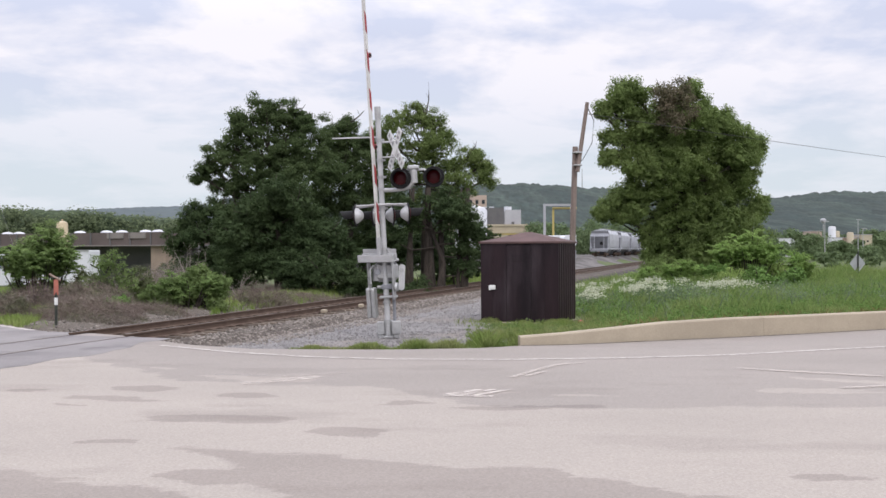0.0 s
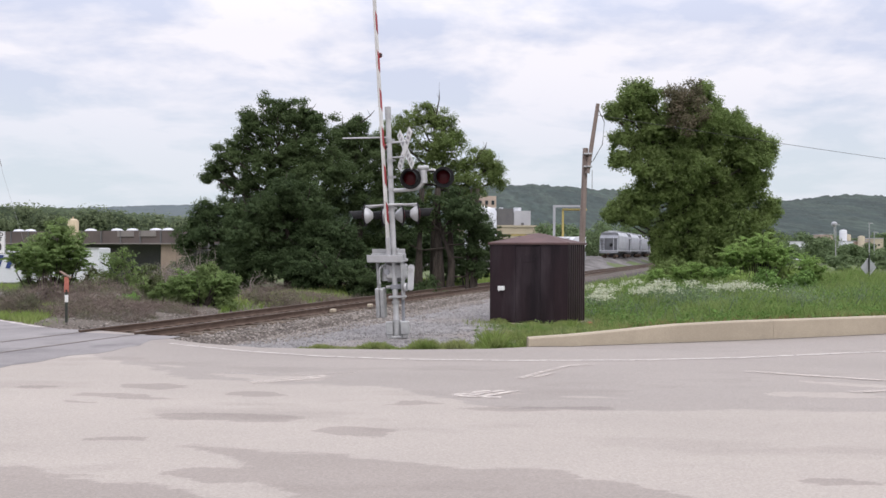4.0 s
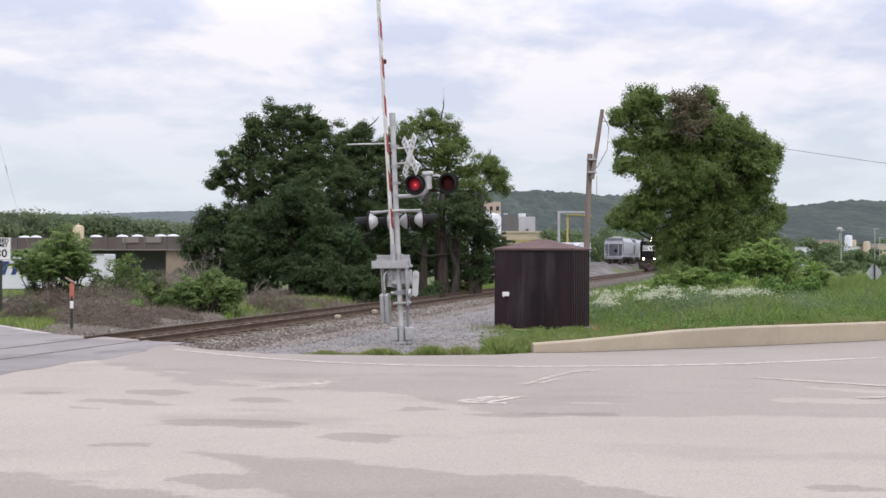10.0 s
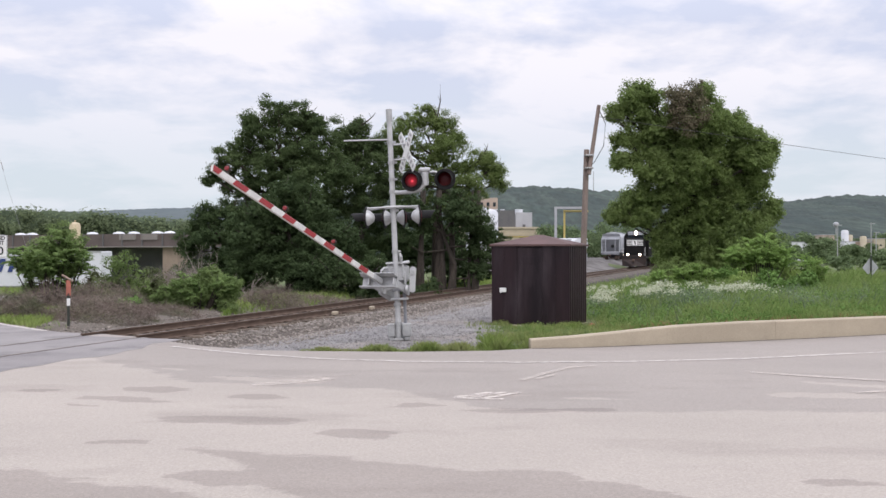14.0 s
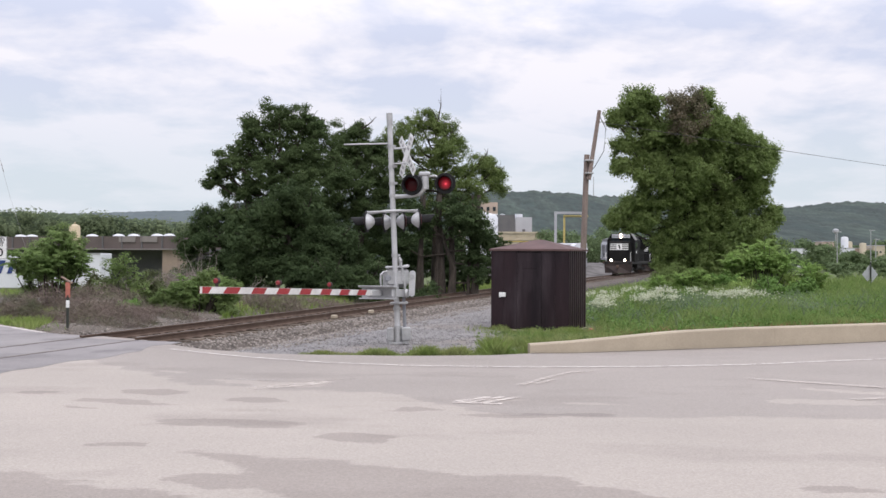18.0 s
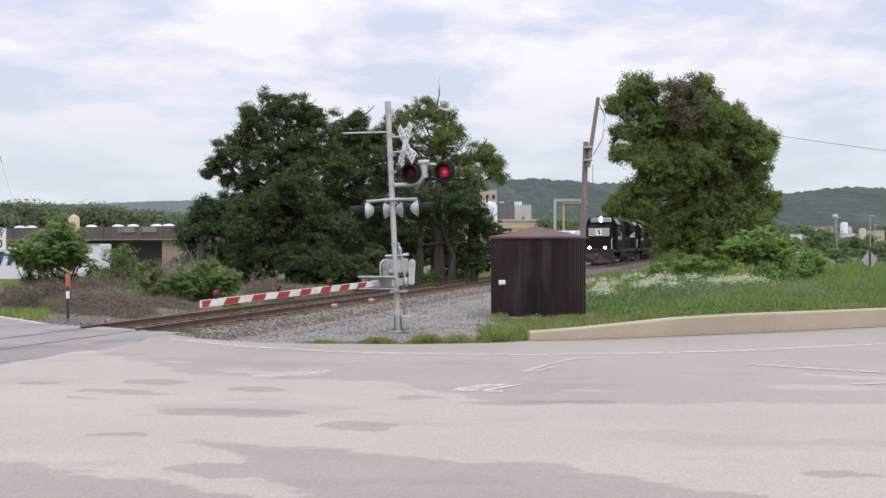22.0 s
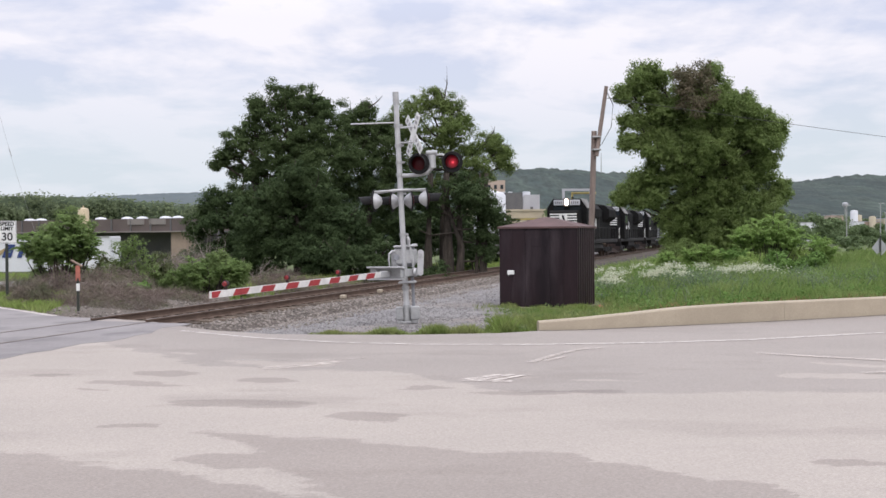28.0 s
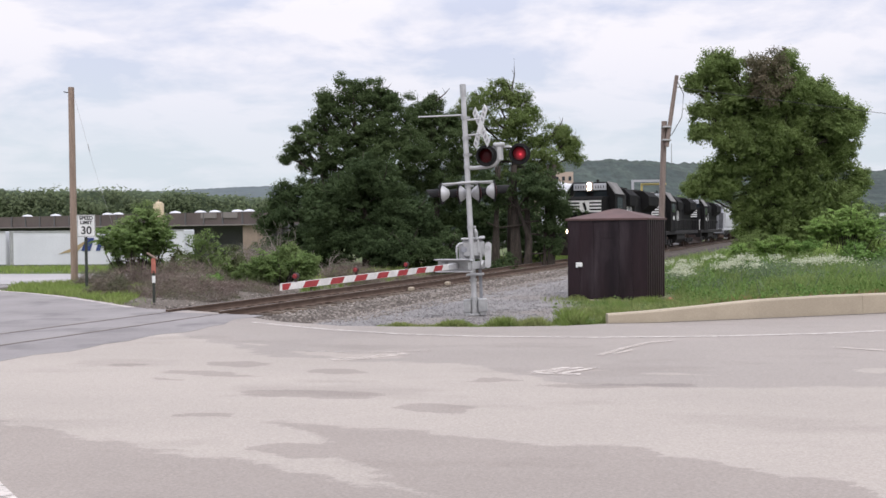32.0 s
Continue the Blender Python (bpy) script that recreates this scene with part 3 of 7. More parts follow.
def span_steps(*rows):
    out = []
    for a, b, step in rows:
        out += list(np.arange(a, b, step))
    return np.array(out + [rows[-1][1]])


def sheet(name, xs, ys, mat, lift=0.0, hfun=land):
    X, Y = np.meshgrid(xs, ys)
    v = np.stack([X, Y, hfun(X, Y) + lift], -1).reshape(-1, 3)
    nx, ny = len(xs), len(ys)
    i = (np.arange(ny - 1)[:, None] * nx + np.arange(nx - 1)[None, :]).ravel()
    return array_mesh(name, v, np.stack([i, i + 1, i + nx + 1, i + nx], 1), mat, True)


ground = new("ground", sheet("ground", span_steps((-4000, -400, 300), (-400, -60, 20), (-60, -24, 2), (-24, 24, 0.4), (24, 60, 2), (60, 400, 20), (400, 4000, 300)),
                             span_steps((-400, -20, 40), (-20, 16, 4), (16, 60, 0.4), (60, 120, 3), (120, 400, 20), (400, 4500, 300)), M["soil"]))
tagged(ground, "grassy soil around the crossing, reaching to the hills", "ground", kind="structure")


def flat(name, poly, mat, z=0.0, thick=0.12, label="", category="road"):
    g = Geo().prism(poly, thick, Matrix.Translation((0, 0, z - thick)))
    ob = part(name, g, mat)
    return tagged(ob, label, category, kind="structure")


ROAD = [(-70, -30), (70, -30), (70, 56), (32, 34.0)] + [(x, y - 0.02) for x, y in KERB[::-1][1:]] + [
    (1.0, 18.85), (-0.7, 18.65), (-2.4, 18.76), (-3.55, 18.95), (-4.9, 19.75), (-6.0, 20.9), (-6.7, 21.75), (-8.0, 22.7), (-9.2, 23.2), (-9.7, 23.65),
    (-11.6, 25.7), (-13.2, 27.4), (-14.3, 28.4), (-15.6, 29.5), (-17.1, 30.5), (-18.0, 31.9), (-18.2, 33.4), (-19.5, 34.3), (-70, 36)]
flat("road", ROAD, M["asphalt"], 0.0, 0.15, "old pale asphalt road with worn darker patches")
flat("driveway", [(-70, 36.3), (-19.0, 34.5), (-16.0, 36.4), (-13.5, 38.5), (-13.0, 42), (-70, 46)], M["drive"], 0.0, 0.12, "pale asphalt driveway to the lot", "driveway")


def strip(pts, width, m=None):
    """A flat ribbon along a line, smoothed between its points."""
    P = []
    for k in range(len(pts) - 1):
        a, b = Vector((*pts[k], 0)), Vector((*pts[k + 1], 0))
        n = max(2, int((b - a).length / 0.5))
        P += [a.lerp(b, i / n) for i in range(n)]
    P.append(Vector((*pts[-1], 0)))
    vs, fs = [], []
    for k, p in enumerate(P):
        d = (P[min(k + 1, len(P) - 1)] - P[max(k - 1, 0)]).normalized()
        s = Vector((d.y, -d.x, 0)) * width / 2
        vs += [p - s, p + s]
    for k in range(len(P) - 1):
        fs.append((2 * k, 2 * k + 1, 2 * k + 3, 2 * k + 2))
    return Geo().add(vs, fs, m)


def marking(name, pts, width, mat, label, z=0.006):
    return tagged(part(name, strip(pts, width, Matrix.Translation((0, 0, z))), mat), label, "road marking", kind="structure")


# smoother grey asphalt on the crossing and along the road's far side
far_edge = [(-8.0, 22.66), (-9.2, 23.16), (-9.7, 23.6), (-11.6, 25.65), (-13.2, 27.35), (-14.3, 28.35), (-15.6, 29.45), (-17.1, 30.45), (-18.0, 31.85), (-18.2, 33.35), (-19.5, 34.2), (-70, 35.9), (-70, -30)]
near_edge = [(-0.02 - 0.5 * k, 1.9 + 0.5 * ease(0, 3, 0.5 * k) + 0.10 * math.sin(2.1 * k) + 0.07 * math.sin(5.3 * k + 1)) for k in range(120)][::-1]
flat("crossing_pavement", [tuple(on_track(p, q).xy) for p, q in near_edge + [(0.0, 0.9), (0.02, -0.9)]] + far_edge,
     M["asphalt_new"], 0.004, 0.02, "smoother grey asphalt across the railway crossing")


marking("edge_line", [(-5.51, 19.64), (-4.6, 18.9), (-3.67, 18.2), (-2.05, 17.35), (-0.59, 16.95), (1.41, 16.8), (3.46, 16.95), (5.61, 17.4), (9.07, 18.7), (16.0, 22.0), (30, 30)], 0.12, M["paint_road"],
        "worn white edge line along the road", 0.009)
marking("verge_line", [(-9.75, 23.55), (-11.7, 25.6), (-13.3, 27.3), (-14.4, 28.3), (-15.7, 29.4), (-17.2, 30.4)], 0.16, M["paint_road"], "white edge line beside the grass verge", 0.009)
marking("near_line", [(-5.6, 8.8), (-4.05, 7.0), (-3.1, 5.9)], 0.16, M["paint_road"], "white line on the near lane", 0.009)
for k, (pts, w) in enumerate((([(-2.75, 13.95), (-2.2, 14.25), (-1.7, 14.7)], 0.34), ([(-3.35, 14.95), (-2.5, 14.85)], 0.09), ([(-2.3, 14.75), (-1.3, 15.05)], 0.08), ([(0.2, 12.72), (0.85, 12.58)], 0.14), ([(0.24, 12.76), (0.72, 13.2)], 0.13), ([(0.42, 12.72), (0.92, 13.22)], 0.1), ([(0.62, 12.68), (1.12, 13.2)], 0.1),
               ([(1.26, 14.45), (1.75, 15.35), (2.22, 16.05), (2.66, 16.25)], 0.12), ([(1.5, 14.6), (1.85, 15.1)], 0.1), ([(5.02, 15.4), (5.87, 14.87), (6.92, 14.3), (8.5, 13.5)], 0.14), ([(5.75, 13.15), (6.5, 13.34)], 0.12))):
    marking("faded_marking", pts, w, M["paint_turn" if 0 < pts[0][0] < 1 else "paint_faded" if pts[0][0] < -3 else "paint_mid"], "faded white turn marking on the asphalt", 0.0065 + 0.0007 * k)


# ---- kerb wall ----
def kerb_wall():
    root = thing("kerb_wall", "low tan concrete kerb wall with a sloping end, holding back the meadow", "kerb", Matrix.Identity(4), kind="structure")
    tops = [(1.8, 0.18), (2.8, 0.24), (3.8, 0.30), (5.0, 0.385), (6.7, 0.425), (40, 0.42)]
    hz = lambda x: float(np.interp(x, *np.array(tops).T))
    # cast in lengths with open joints
    pts = [Vector((*p, 0)) for p in KERB]
    dist = [0.0]
    for a, b in zip(pts, pts[1:]):
        dist.append(dist[-1] + (b - a).length)
    at = lambda s: Vector([float(np.interp(s, dist, [p[i] for p in pts])) for i in range(3)])
    total, s = dist[-1], 0.0
    while s < total - 0.1:
        e = min(s + 6.0, total)
        vs, fs, n = [], [], 15
        for i in range(n):
            u = s + 0.0025 + (e - s - 0.005) * i / (n - 1)
            p, d = at(u), (at(min(u + 0.2, total)) - at(max(u - 0.2, 0))).normalized()
            side = Vector((-d.y, d.x, 0))
            h = hz(p.x)
            for off, z in ((0.0, -0.1), (0.015, h - 0.03), (0.04, h), (0.19, h + 0.004), (0.215, h - 0.03), (0.23, -0.1)):
                q = p + side * off
                vs.append((q.x, q.y, z))
        for i in range(n - 1):
            for k in range(6):
                a, b = i * 6 + k, i * 6 + (k + 1) % 6
                fs.append((a, a + 6, b + 6, b))
        fs += [tuple(range(6)), tuple(range((n - 1) * 6 + 5, (n - 1) * 6 - 1, -1))]
        part("kerb_length", Geo().add(vs, fs), M["concrete"], root)
        s = e


kerb_wall()
marking("kerb_joint", [(x + 0.01, y - 0.03) for x, y in KERB], 0.05, M["groove"], "dark dirt-filled joint at the kerb's foot", 0.006)


# ---- railway ----
def profile_run(prof, s0, s1, d0, steps=2):
    vs, fs, n = [], [], len(prof)
    for i in range(steps):
        s = s0 + (s1 - s0) * i / (steps - 1)
        vs += [on_track(s, d0 + d, z) for d, z in prof]
    for i in range(steps - 1):
        for k in range(n):
            a, b = i * n + k, i * n + (k + 1) % n
            fs.append((a, b, b + n, a + n))
    fs += [tuple(range(n - 1, -1, -1)), tuple(range((steps - 1) * n, steps * n))]
    return Geo().add(vs, fs)


RAIL_TOP = 0.06
RAIL = [(-0.07, -0.17), (0.07, -0.17), (0.07, -0.158), (0.012, -0.135), (0.009, -0.045), (0.034, -0.032), (0.034, 0.0), (-0.034, 0.0), (-0.034, -0.032), (-0.009, -0.045), (-0.012, -0.135), (-0.07, -0.158)]


def railway():
    root = thing("railway_track", "rusty steel rails on weathered wooden ties in ballast", "railway", Matrix.Identity(4), kind="structure")
    for d in (0.753, -0.753):
        part("rail", profile_run([(a, b + RAIL_TOP) for a, b in RAIL], 0.0, 420, d), M["rail"], root)
        part("rail_head", profile_run([(-0.03, RAIL_TOP), (0.03, RAIL_TOP), (0.03, RAIL_TOP + 0.004), (-0.03, RAIL_TOP + 0.004)], 0.0, 420, d), M["railtop"], root, "worn bright running surface")
        part("street_rail", profile_run([(-0.034, -0.05), (0.034, -0.05), (0.034, 0.011), (-0.034, 0.011)], -60, 0.0, d), M["railtop"], root, "rail sunk in the crossing")
        for off in (-0.052, 0.052):
            part("flangeway", profile_run([(-0.014, 0.0), (0.014, 0.0), (0.014, 0.0065), (-0.014, 0.0065)], -60, 0.0, d + off), M["groove"], root, "dark dirt-filled groove beside the rail")
    rnd = random.Random(3)
    tie = Geo().box((0, 0, 0), (0.22, 2.6, 0.16), ch=0.015).mesh("tie", M["tie"])
    turn = math.degrees(math.atan2(TRACK_ALONG.y, TRACK_ALONG.x))
    for k in range(130):
        s = 0.35 + 0.53 * k
        p = on_track(s, rnd.uniform(-0.05, 0.05), -0.195 + rnd.uniform(-0.012, 0.012))
        ob = new("tie", tie)
        ob.matrix_basis = pose(p.x, p.y, p.z, 0, 0, turn + rnd.uniform(-1.5, 1.5))
        ob.parent = root
    far = Geo()
    for k in range(130, 420):
        p = on_track(0.35 + 0.53 * k, 0, -0.195)
        far.box((0, 0, 0), (0.22, 2.6, 0.16), pose(p.x, p.y, p.z, 0, 0, turn))
    tagged(part("far_ties", far, M["tie"], root), kind="stuff")
    plate = Geo().box((0, 0, 0), (0.18, 0.34, 0.03), ch=0.005).mesh("tie_plate", M["rail"])
    for k in range(0, 90):
        for d in (0.753, -0.753):
            p = on_track(0.35 + 0.53 * k, d, -0.106)
            ob = new("tie_plate", plate)
            ob.matrix_basis = pose(p.x, p.y, p.z, 0, 0, turn)
            ob.parent = root
    # crossing bond boxes, two pale blocks by the near rail
    for s, z in ((10.3, -0.06), (13.5, -0.06)):
        p = on_track(s, 0.98, z)
        part("bond_box", Geo().box((0, 0, 0), (0.24, 0.16, 0.13), ch=0.025), M["concrete"], root, "small pale box beside the rail", pose(p.x, p.y, p.z, 0, 0, turn))


railway()


def ballast_bed():
    ss, ds = span_steps((0.3, 45, 0.22), (45, 110, 1.5), (110, 420, 10)), np.linspace(-3.6, 3.6, 37)
    S, D = np.meshgrid(ss, ds, indexing="ij")
    rng = np.random.default_rng(5)
    top = np.interp(np.abs(D), [0, 1.5, 2.0, 3.6], [-0.165, -0.165, -0.2, -0.40])
    H = top + rng.normal(0, 0.016, S.shape)
    X = TRACK_AT.x + TRACK_ALONG.x * S + TRACK_SIDE.x * D
    Y = TRACK_AT.y + TRACK_ALONG.y * S + TRACK_SIDE.y * D
    v = np.stack([X, Y, H], -1).reshape(-1, 3)
    n = len(ds)
    i = (np.arange(len(ss) - 1)[:, None] * n + np.arange(n - 1)[None, :]).ravel()
    ob = new("ballast", array_mesh("ballast", v, np.stack([i, i + n, i + n + 1, i + 1], 1), M["ballast"], False))
    tagged(ob, "brown crushed-stone ballast under the rails", "ballast", kind="structure")
    # loose stones on the shoulders
    n = 15000
    s, d = rng.uniform(0.2, 42, n), np.abs(rng.normal(0, 1.5, n)) + 1.0
    side = np.where(rng.random(n) < 0.6, 1, -1)
    d = np.clip(d, 0, 5.2) * side
    X = TRACK_AT.x + TRACK_ALONG.x * s + TRACK_SIDE.x * d
    Y = TRACK_AT.y + TRACK_ALONG.y * s + TRACK_SIDE.y * d
    Z = np.maximum(np.interp(np.abs(d), [0, 1.5, 2.0, 3.6, 6], [-0.165, -0.165, -0.2, -0.40, -0.4]), np.interp(np.abs(d), [0, 2.4, 4.2, 9], [-0.33, -0.3, -0.035, -0.035])) + 0.005
    m = 7000
    s, d = rng.uniform(-0.5, 17, m), 1.7 + 2.9 * rng.random(m) ** 1.3
    x2, y2 = TRACK_AT.x + TRACK_ALONG.x * s + TRACK_SIDE.x * d, TRACK_AT.y + TRACK_ALONG.y * s + TRACK_SIDE.y * d
    stones("shoulder_stones", x2, y2, land(x2, y2) + 0.035, rng.uniform(0.015, 0.042, m), M["stone"], "loose tan stones spilled over the gravel", rng)
    stones("ballast_stones", X, Y, Z, rng.uniform(0.022, 0.055, n), M["stone"], "loose pale ballast stones", rng)


def stones(name, X, Y, Z, R, mat, label, rng):
    o = np.array([(1, 0, 0), (0, 1, 0), (-1, 0, 0), (0, -1, 0), (0, 0, 0.7), (0, 0, -0.7)], float)
    n = len(X)
    jit = 1 + rng.uniform(-0.35, 0.35, (n, 6, 1))
    a = rng.uniform(0, 6.28, n)
    c, sn = np.cos(a), np.sin(a)
    P = o[None] * jit * R[:, None, None]
    x = P[..., 0] * c[:, None] - P[..., 1] * sn[:, None]
    y = P[..., 0] * sn[:, None] + P[..., 1] * c[:, None]
    V = np.stack([x + X[:, None], y + Y[:, None], P[..., 2] + Z[:, None]], -1).reshape(-1, 3)
    f = np.array([(0, 1, 4), (1, 2, 4), (2, 3, 4), (3, 0, 4), (1, 0, 5), (2, 1, 5), (3, 2, 5), (0, 3, 5)])
    F = (f[None] + 6 * np.arange(n)[:, None, None]).reshape(-1, 3)
    tagged(new(name, array_mesh(name, V, F, mat)), label, "stones", kind="stuff")


ballast_bed()


def gravel_lot():
    """Fine grey gravel between the road and the rails."""
    rng = np.random.default_rng(8)
    ss, ds = span_steps((-4, 27, 0.25)), span_steps((2.3, 10.4, 0.2))
    S, D = np.meshgrid(ss, ds, indexing="ij")
    X = TRACK_AT.x + TRACK_ALONG.x * S + TRACK_SIDE.x * D
    Y = TRACK_AT.y + TRACK_ALONG.y * S + TRACK_SIDE.y * D
    Z = land(X, Y) + 0.03 - 0.2 * ease(0, 1.5, D - np.interp(S, [-4, 2.0, 4.5, 6.0], [9.4, 8.9, 7.6, 7.3]) + 0.3 * np.sin(S * 1.9)) + rng.normal(0, 0.007, S.shape)
    n = len(ds)
    i = (np.arange(len(ss) - 1)[:, None] * n + np.arange(n - 1)[None, :]).ravel()
    ob = new("gravel", array_mesh("gravel", np.stack([X, Y, Z], -1).reshape(-1, 3), np.stack([i, i + n, i + n + 1, i + 1], 1), M["gravel"], True))
    tagged(ob, "fine grey gravel around the signal mast", "gravel", kind="structure")
    sb, db = span_steps((27, 40, 0.5), (40, 300, 3)), span_steps((2.3, 6.9, 0.3))
    S, D = np.meshgrid(sb, db, indexing="ij")
    X = TRACK_AT.x + TRACK_ALONG.x * S + TRACK_SIDE.x * D
    Y = TRACK_AT.y + TRACK_ALONG.y * S + TRACK_SIDE.y * D
    n = len(db)
    i = (np.arange(len(sb) - 1)[:, None] * n + np.arange(n - 1)[None, :]).ravel()
    Z = land(X, Y) + 0.03 - 0.2 * ease(6.3, 6.9, D) + rng.normal(0, 0.012, S.shape)
    ob = new("track_shoulder", array_mesh("track_shoulder", np.stack([X, Y, Z], -1).reshape(-1, 3), np.stack([i, i + n, i + n + 1, i + 1], 1), M["cinder"], True))
    tagged(ob, "dark cinder shoulder beside the rails", "dirt", kind="structure")
    n = 13000
    s, d = rng.uniform(-3.5, 16, n), rng.uniform(3.4, 7.2, n)
    s[:3000], d[:3000] = rng.uniform(-3.5, 4.5, 3000), rng.uniform(6.5, 9.2, 3000)
    X = TRACK_AT.x + TRACK_ALONG.x * s + TRACK_SIDE.x * d
    Y = TRACK_AT.y + TRACK_ALONG.y * s + TRACK_SIDE.y * d
    stones("gravel_stones", X, Y, land(X, Y) + 0.035, rng.uniform(0.009, 0.024, n), M["gravel_stone"], "loose grey gravel stones", rng)
    ds = span_steps((-9.6, -2.3, 0.3))
    S, D = np.meshgrid(ss, ds, indexing="ij")
    X = TRACK_AT.x + TRACK_ALONG.x * S + TRACK_SIDE.x * D
    Y = TRACK_AT.y + TRACK_ALONG.y * S + TRACK_SIDE.y * D
    Z = land(X, Y) + 0.03 - 0.2 * ease(-8.6, -9.6, D) + rng.normal(0, 0.012, S.shape)
    n = len(ds)
    i = (np.arange(len(ss) - 1)[:, None] * n + np.arange(n - 1)[None, :]).ravel()
    ob = new("dirt_strip", array_mesh("dirt_strip", np.stack([X, Y, Z], -1).reshape(-1, 3), np.stack([i, i + n, i + n + 1, i + 1], 1), M["dirt"], True))
    tagged(ob, "bare brown dirt and cinders beyond the rails", "dirt", kind="structure")


gravel_lot()


def yard():
    S, D = np.meshgrid(np.linspace(72, 300, 200), np.linspace(-30, -2.3, 14), indexing="ij")
    XX = TRACK_AT.x + TRACK_ALONG.x * S + TRACK_SIDE.x * D
    YY = TRACK_AT.y + TRACK_ALONG.y * S + TRACK_SIDE.y * D
    n = 14
    i = (np.arange(199)[:, None] * n + np.arange(n - 1)[None, :]).ravel()
    ob = new("yard_ground", array_mesh("yard_ground", np.stack([XX, YY, land(XX, YY) + 0.12], -1).reshape(-1, 3), np.stack([i, i + n, i + n + 1, i + 1], 1), M["yard"], True))
    tagged(ob, "pale gravel of the freight yard", "gravel", kind="structure")


yard()


# ---- plants ----
def leaves(name, centres, radii, n_each, size, mat, parent, rng, squash=0.68, droop=0.35, wild=0.4, slim=0.42):
    """Leaf blades in clumps: centres (n,3), radii (n,)."""
    C = np.repeat(centres, n_each, 0)
    R = np.repeat(radii, n_each)
    n = len(C)
    u = rng.normal(size=(n, 3)); u /= np.linalg.norm(u, axis=1)[:, None]
    P = C + u * (R * rng.random(n) ** 0.42 * np.where(rng.random(n) < 0.12, 1.3, 1.0))[:, None] * np.array([1, 1, squash])
    nrm = u + rng.normal(0, wild, (n, 3)) + np.array([0, 0, 0.55]); nrm /= np.linalg.norm(nrm, axis=1)[:, None]
    a = np.cross(nrm, rng.normal(size=(n, 3))); a /= np.linalg.norm(a, axis=1)[:, None]
    b = np.cross(nrm, a)
    s = size * rng.uniform(0.6, 1.3, n)[:, None]
    V = np.stack([P + a * s * 0.6 - nrm * s * droop * 0.5, P - a * s * 0.4 + b * s * slim, P - a * s * 0.4 - b * s * slim], 1).reshape(-1, 3)
    F = np.arange(3 * n).reshape(-1, 3)
    ob = new(name, array_mesh(name, V, F, mat))
    ob.parent = parent
    return ob


def crown_clumps(lobes, rng, per=13, clump=0.42):
    cs, rs = [], []
    fine = []
    for x, y, z, r in lobes:
        fine.append((x, y, z, r * 0.72))
        for _ in range(int(5 + 3 * r)):
            u = rng.normal(size=3); u /= np.linalg.norm(u)
            q = r * rng.uniform(0.28, 0.48)
            fine.append((*(np.array([x, y, z]) + u * (r * 1.08 - q * rng.uniform(0.3, 0.9)) * np.array([1, 1, 0.95])), q))
    for x, y, z, r in fine:
        n = max(3, int(per * r * r / max(clump, 0.2) ** 1.2 * 0.35))
        u = rng.normal(size=(n, 3)); u /= np.linalg.norm(u, axis=1)[:, None]
        k = rng.uniform(0.45, 1.05, n) ** 0.6
        cs.append(np.array([x, y, z]) + u * (k * r)[:, None] * np.array([1, 1, 0.9]))
        rs.append(clump * rng.uniform(0.6, 1.35, n))
    return np.concatenate(cs), np.concatenate(rs)


def limbs(g, base, lobes, r0, rng, fork=0.35):
    """A trunk that forks into a bent limb towards each lobe."""
    bx, by, bz = base
    zs = [l[2] for l in lobes]
    zmax = max(zs)
    mid = Vector((bx + rng.normal(0, 0.2), by, bz + (zmax - bz) * fork))
    top = Vector((np.mean([l[0] for l in lobes if l[2] > 0.6 * zmax] or [bx]), by, zmax))
    g.tube([(bx, by, bz - 0.3), (bx, by, bz + 0.15), mid.lerp(Vector(base), 0.4), mid], [r0 * 1.5, r0 * 1.1, r0 * 0.95, r0 * 0.75], 9)
    g.tube([mid, mid.lerp(top, 0.5) + Vector((rng.normal(0, 0.15), 0, 0)), top], [r0 * 0.75, r0 * 0.4, 0.03], 7)
    for x, y, z, r in lobes:
        end = Vector((x, y, z))
        st = mid.lerp(top, float(np.clip((z - mid.z) / max(top.z - mid.z, 0.1) * 0.6, 0, 0.8)))
        if z < mid.z:
            st = Vector(base).lerp(mid, float(np.clip((z - bz) / max(mid.z - bz, 0.1) * 0.7, 0.15, 0.9)))
        m = st.lerp(end, 0.5) + Vector((0, 0, -0.15 * (end - st).length))
        g.tube([st, m, end], [r0 * 0.34, r0 * 0.2, 0.025], 6)
        for _ in range(4):
            u = Vector(rng.normal(size=3)); u.normalize()
            g.tube([m.lerp(end, 0.5), end + u * r * 0.6, end + u * r * 0.98 + Vector((0, 0, 0.1))], [r0 * 0.1, 0.02, 0.008], 5)


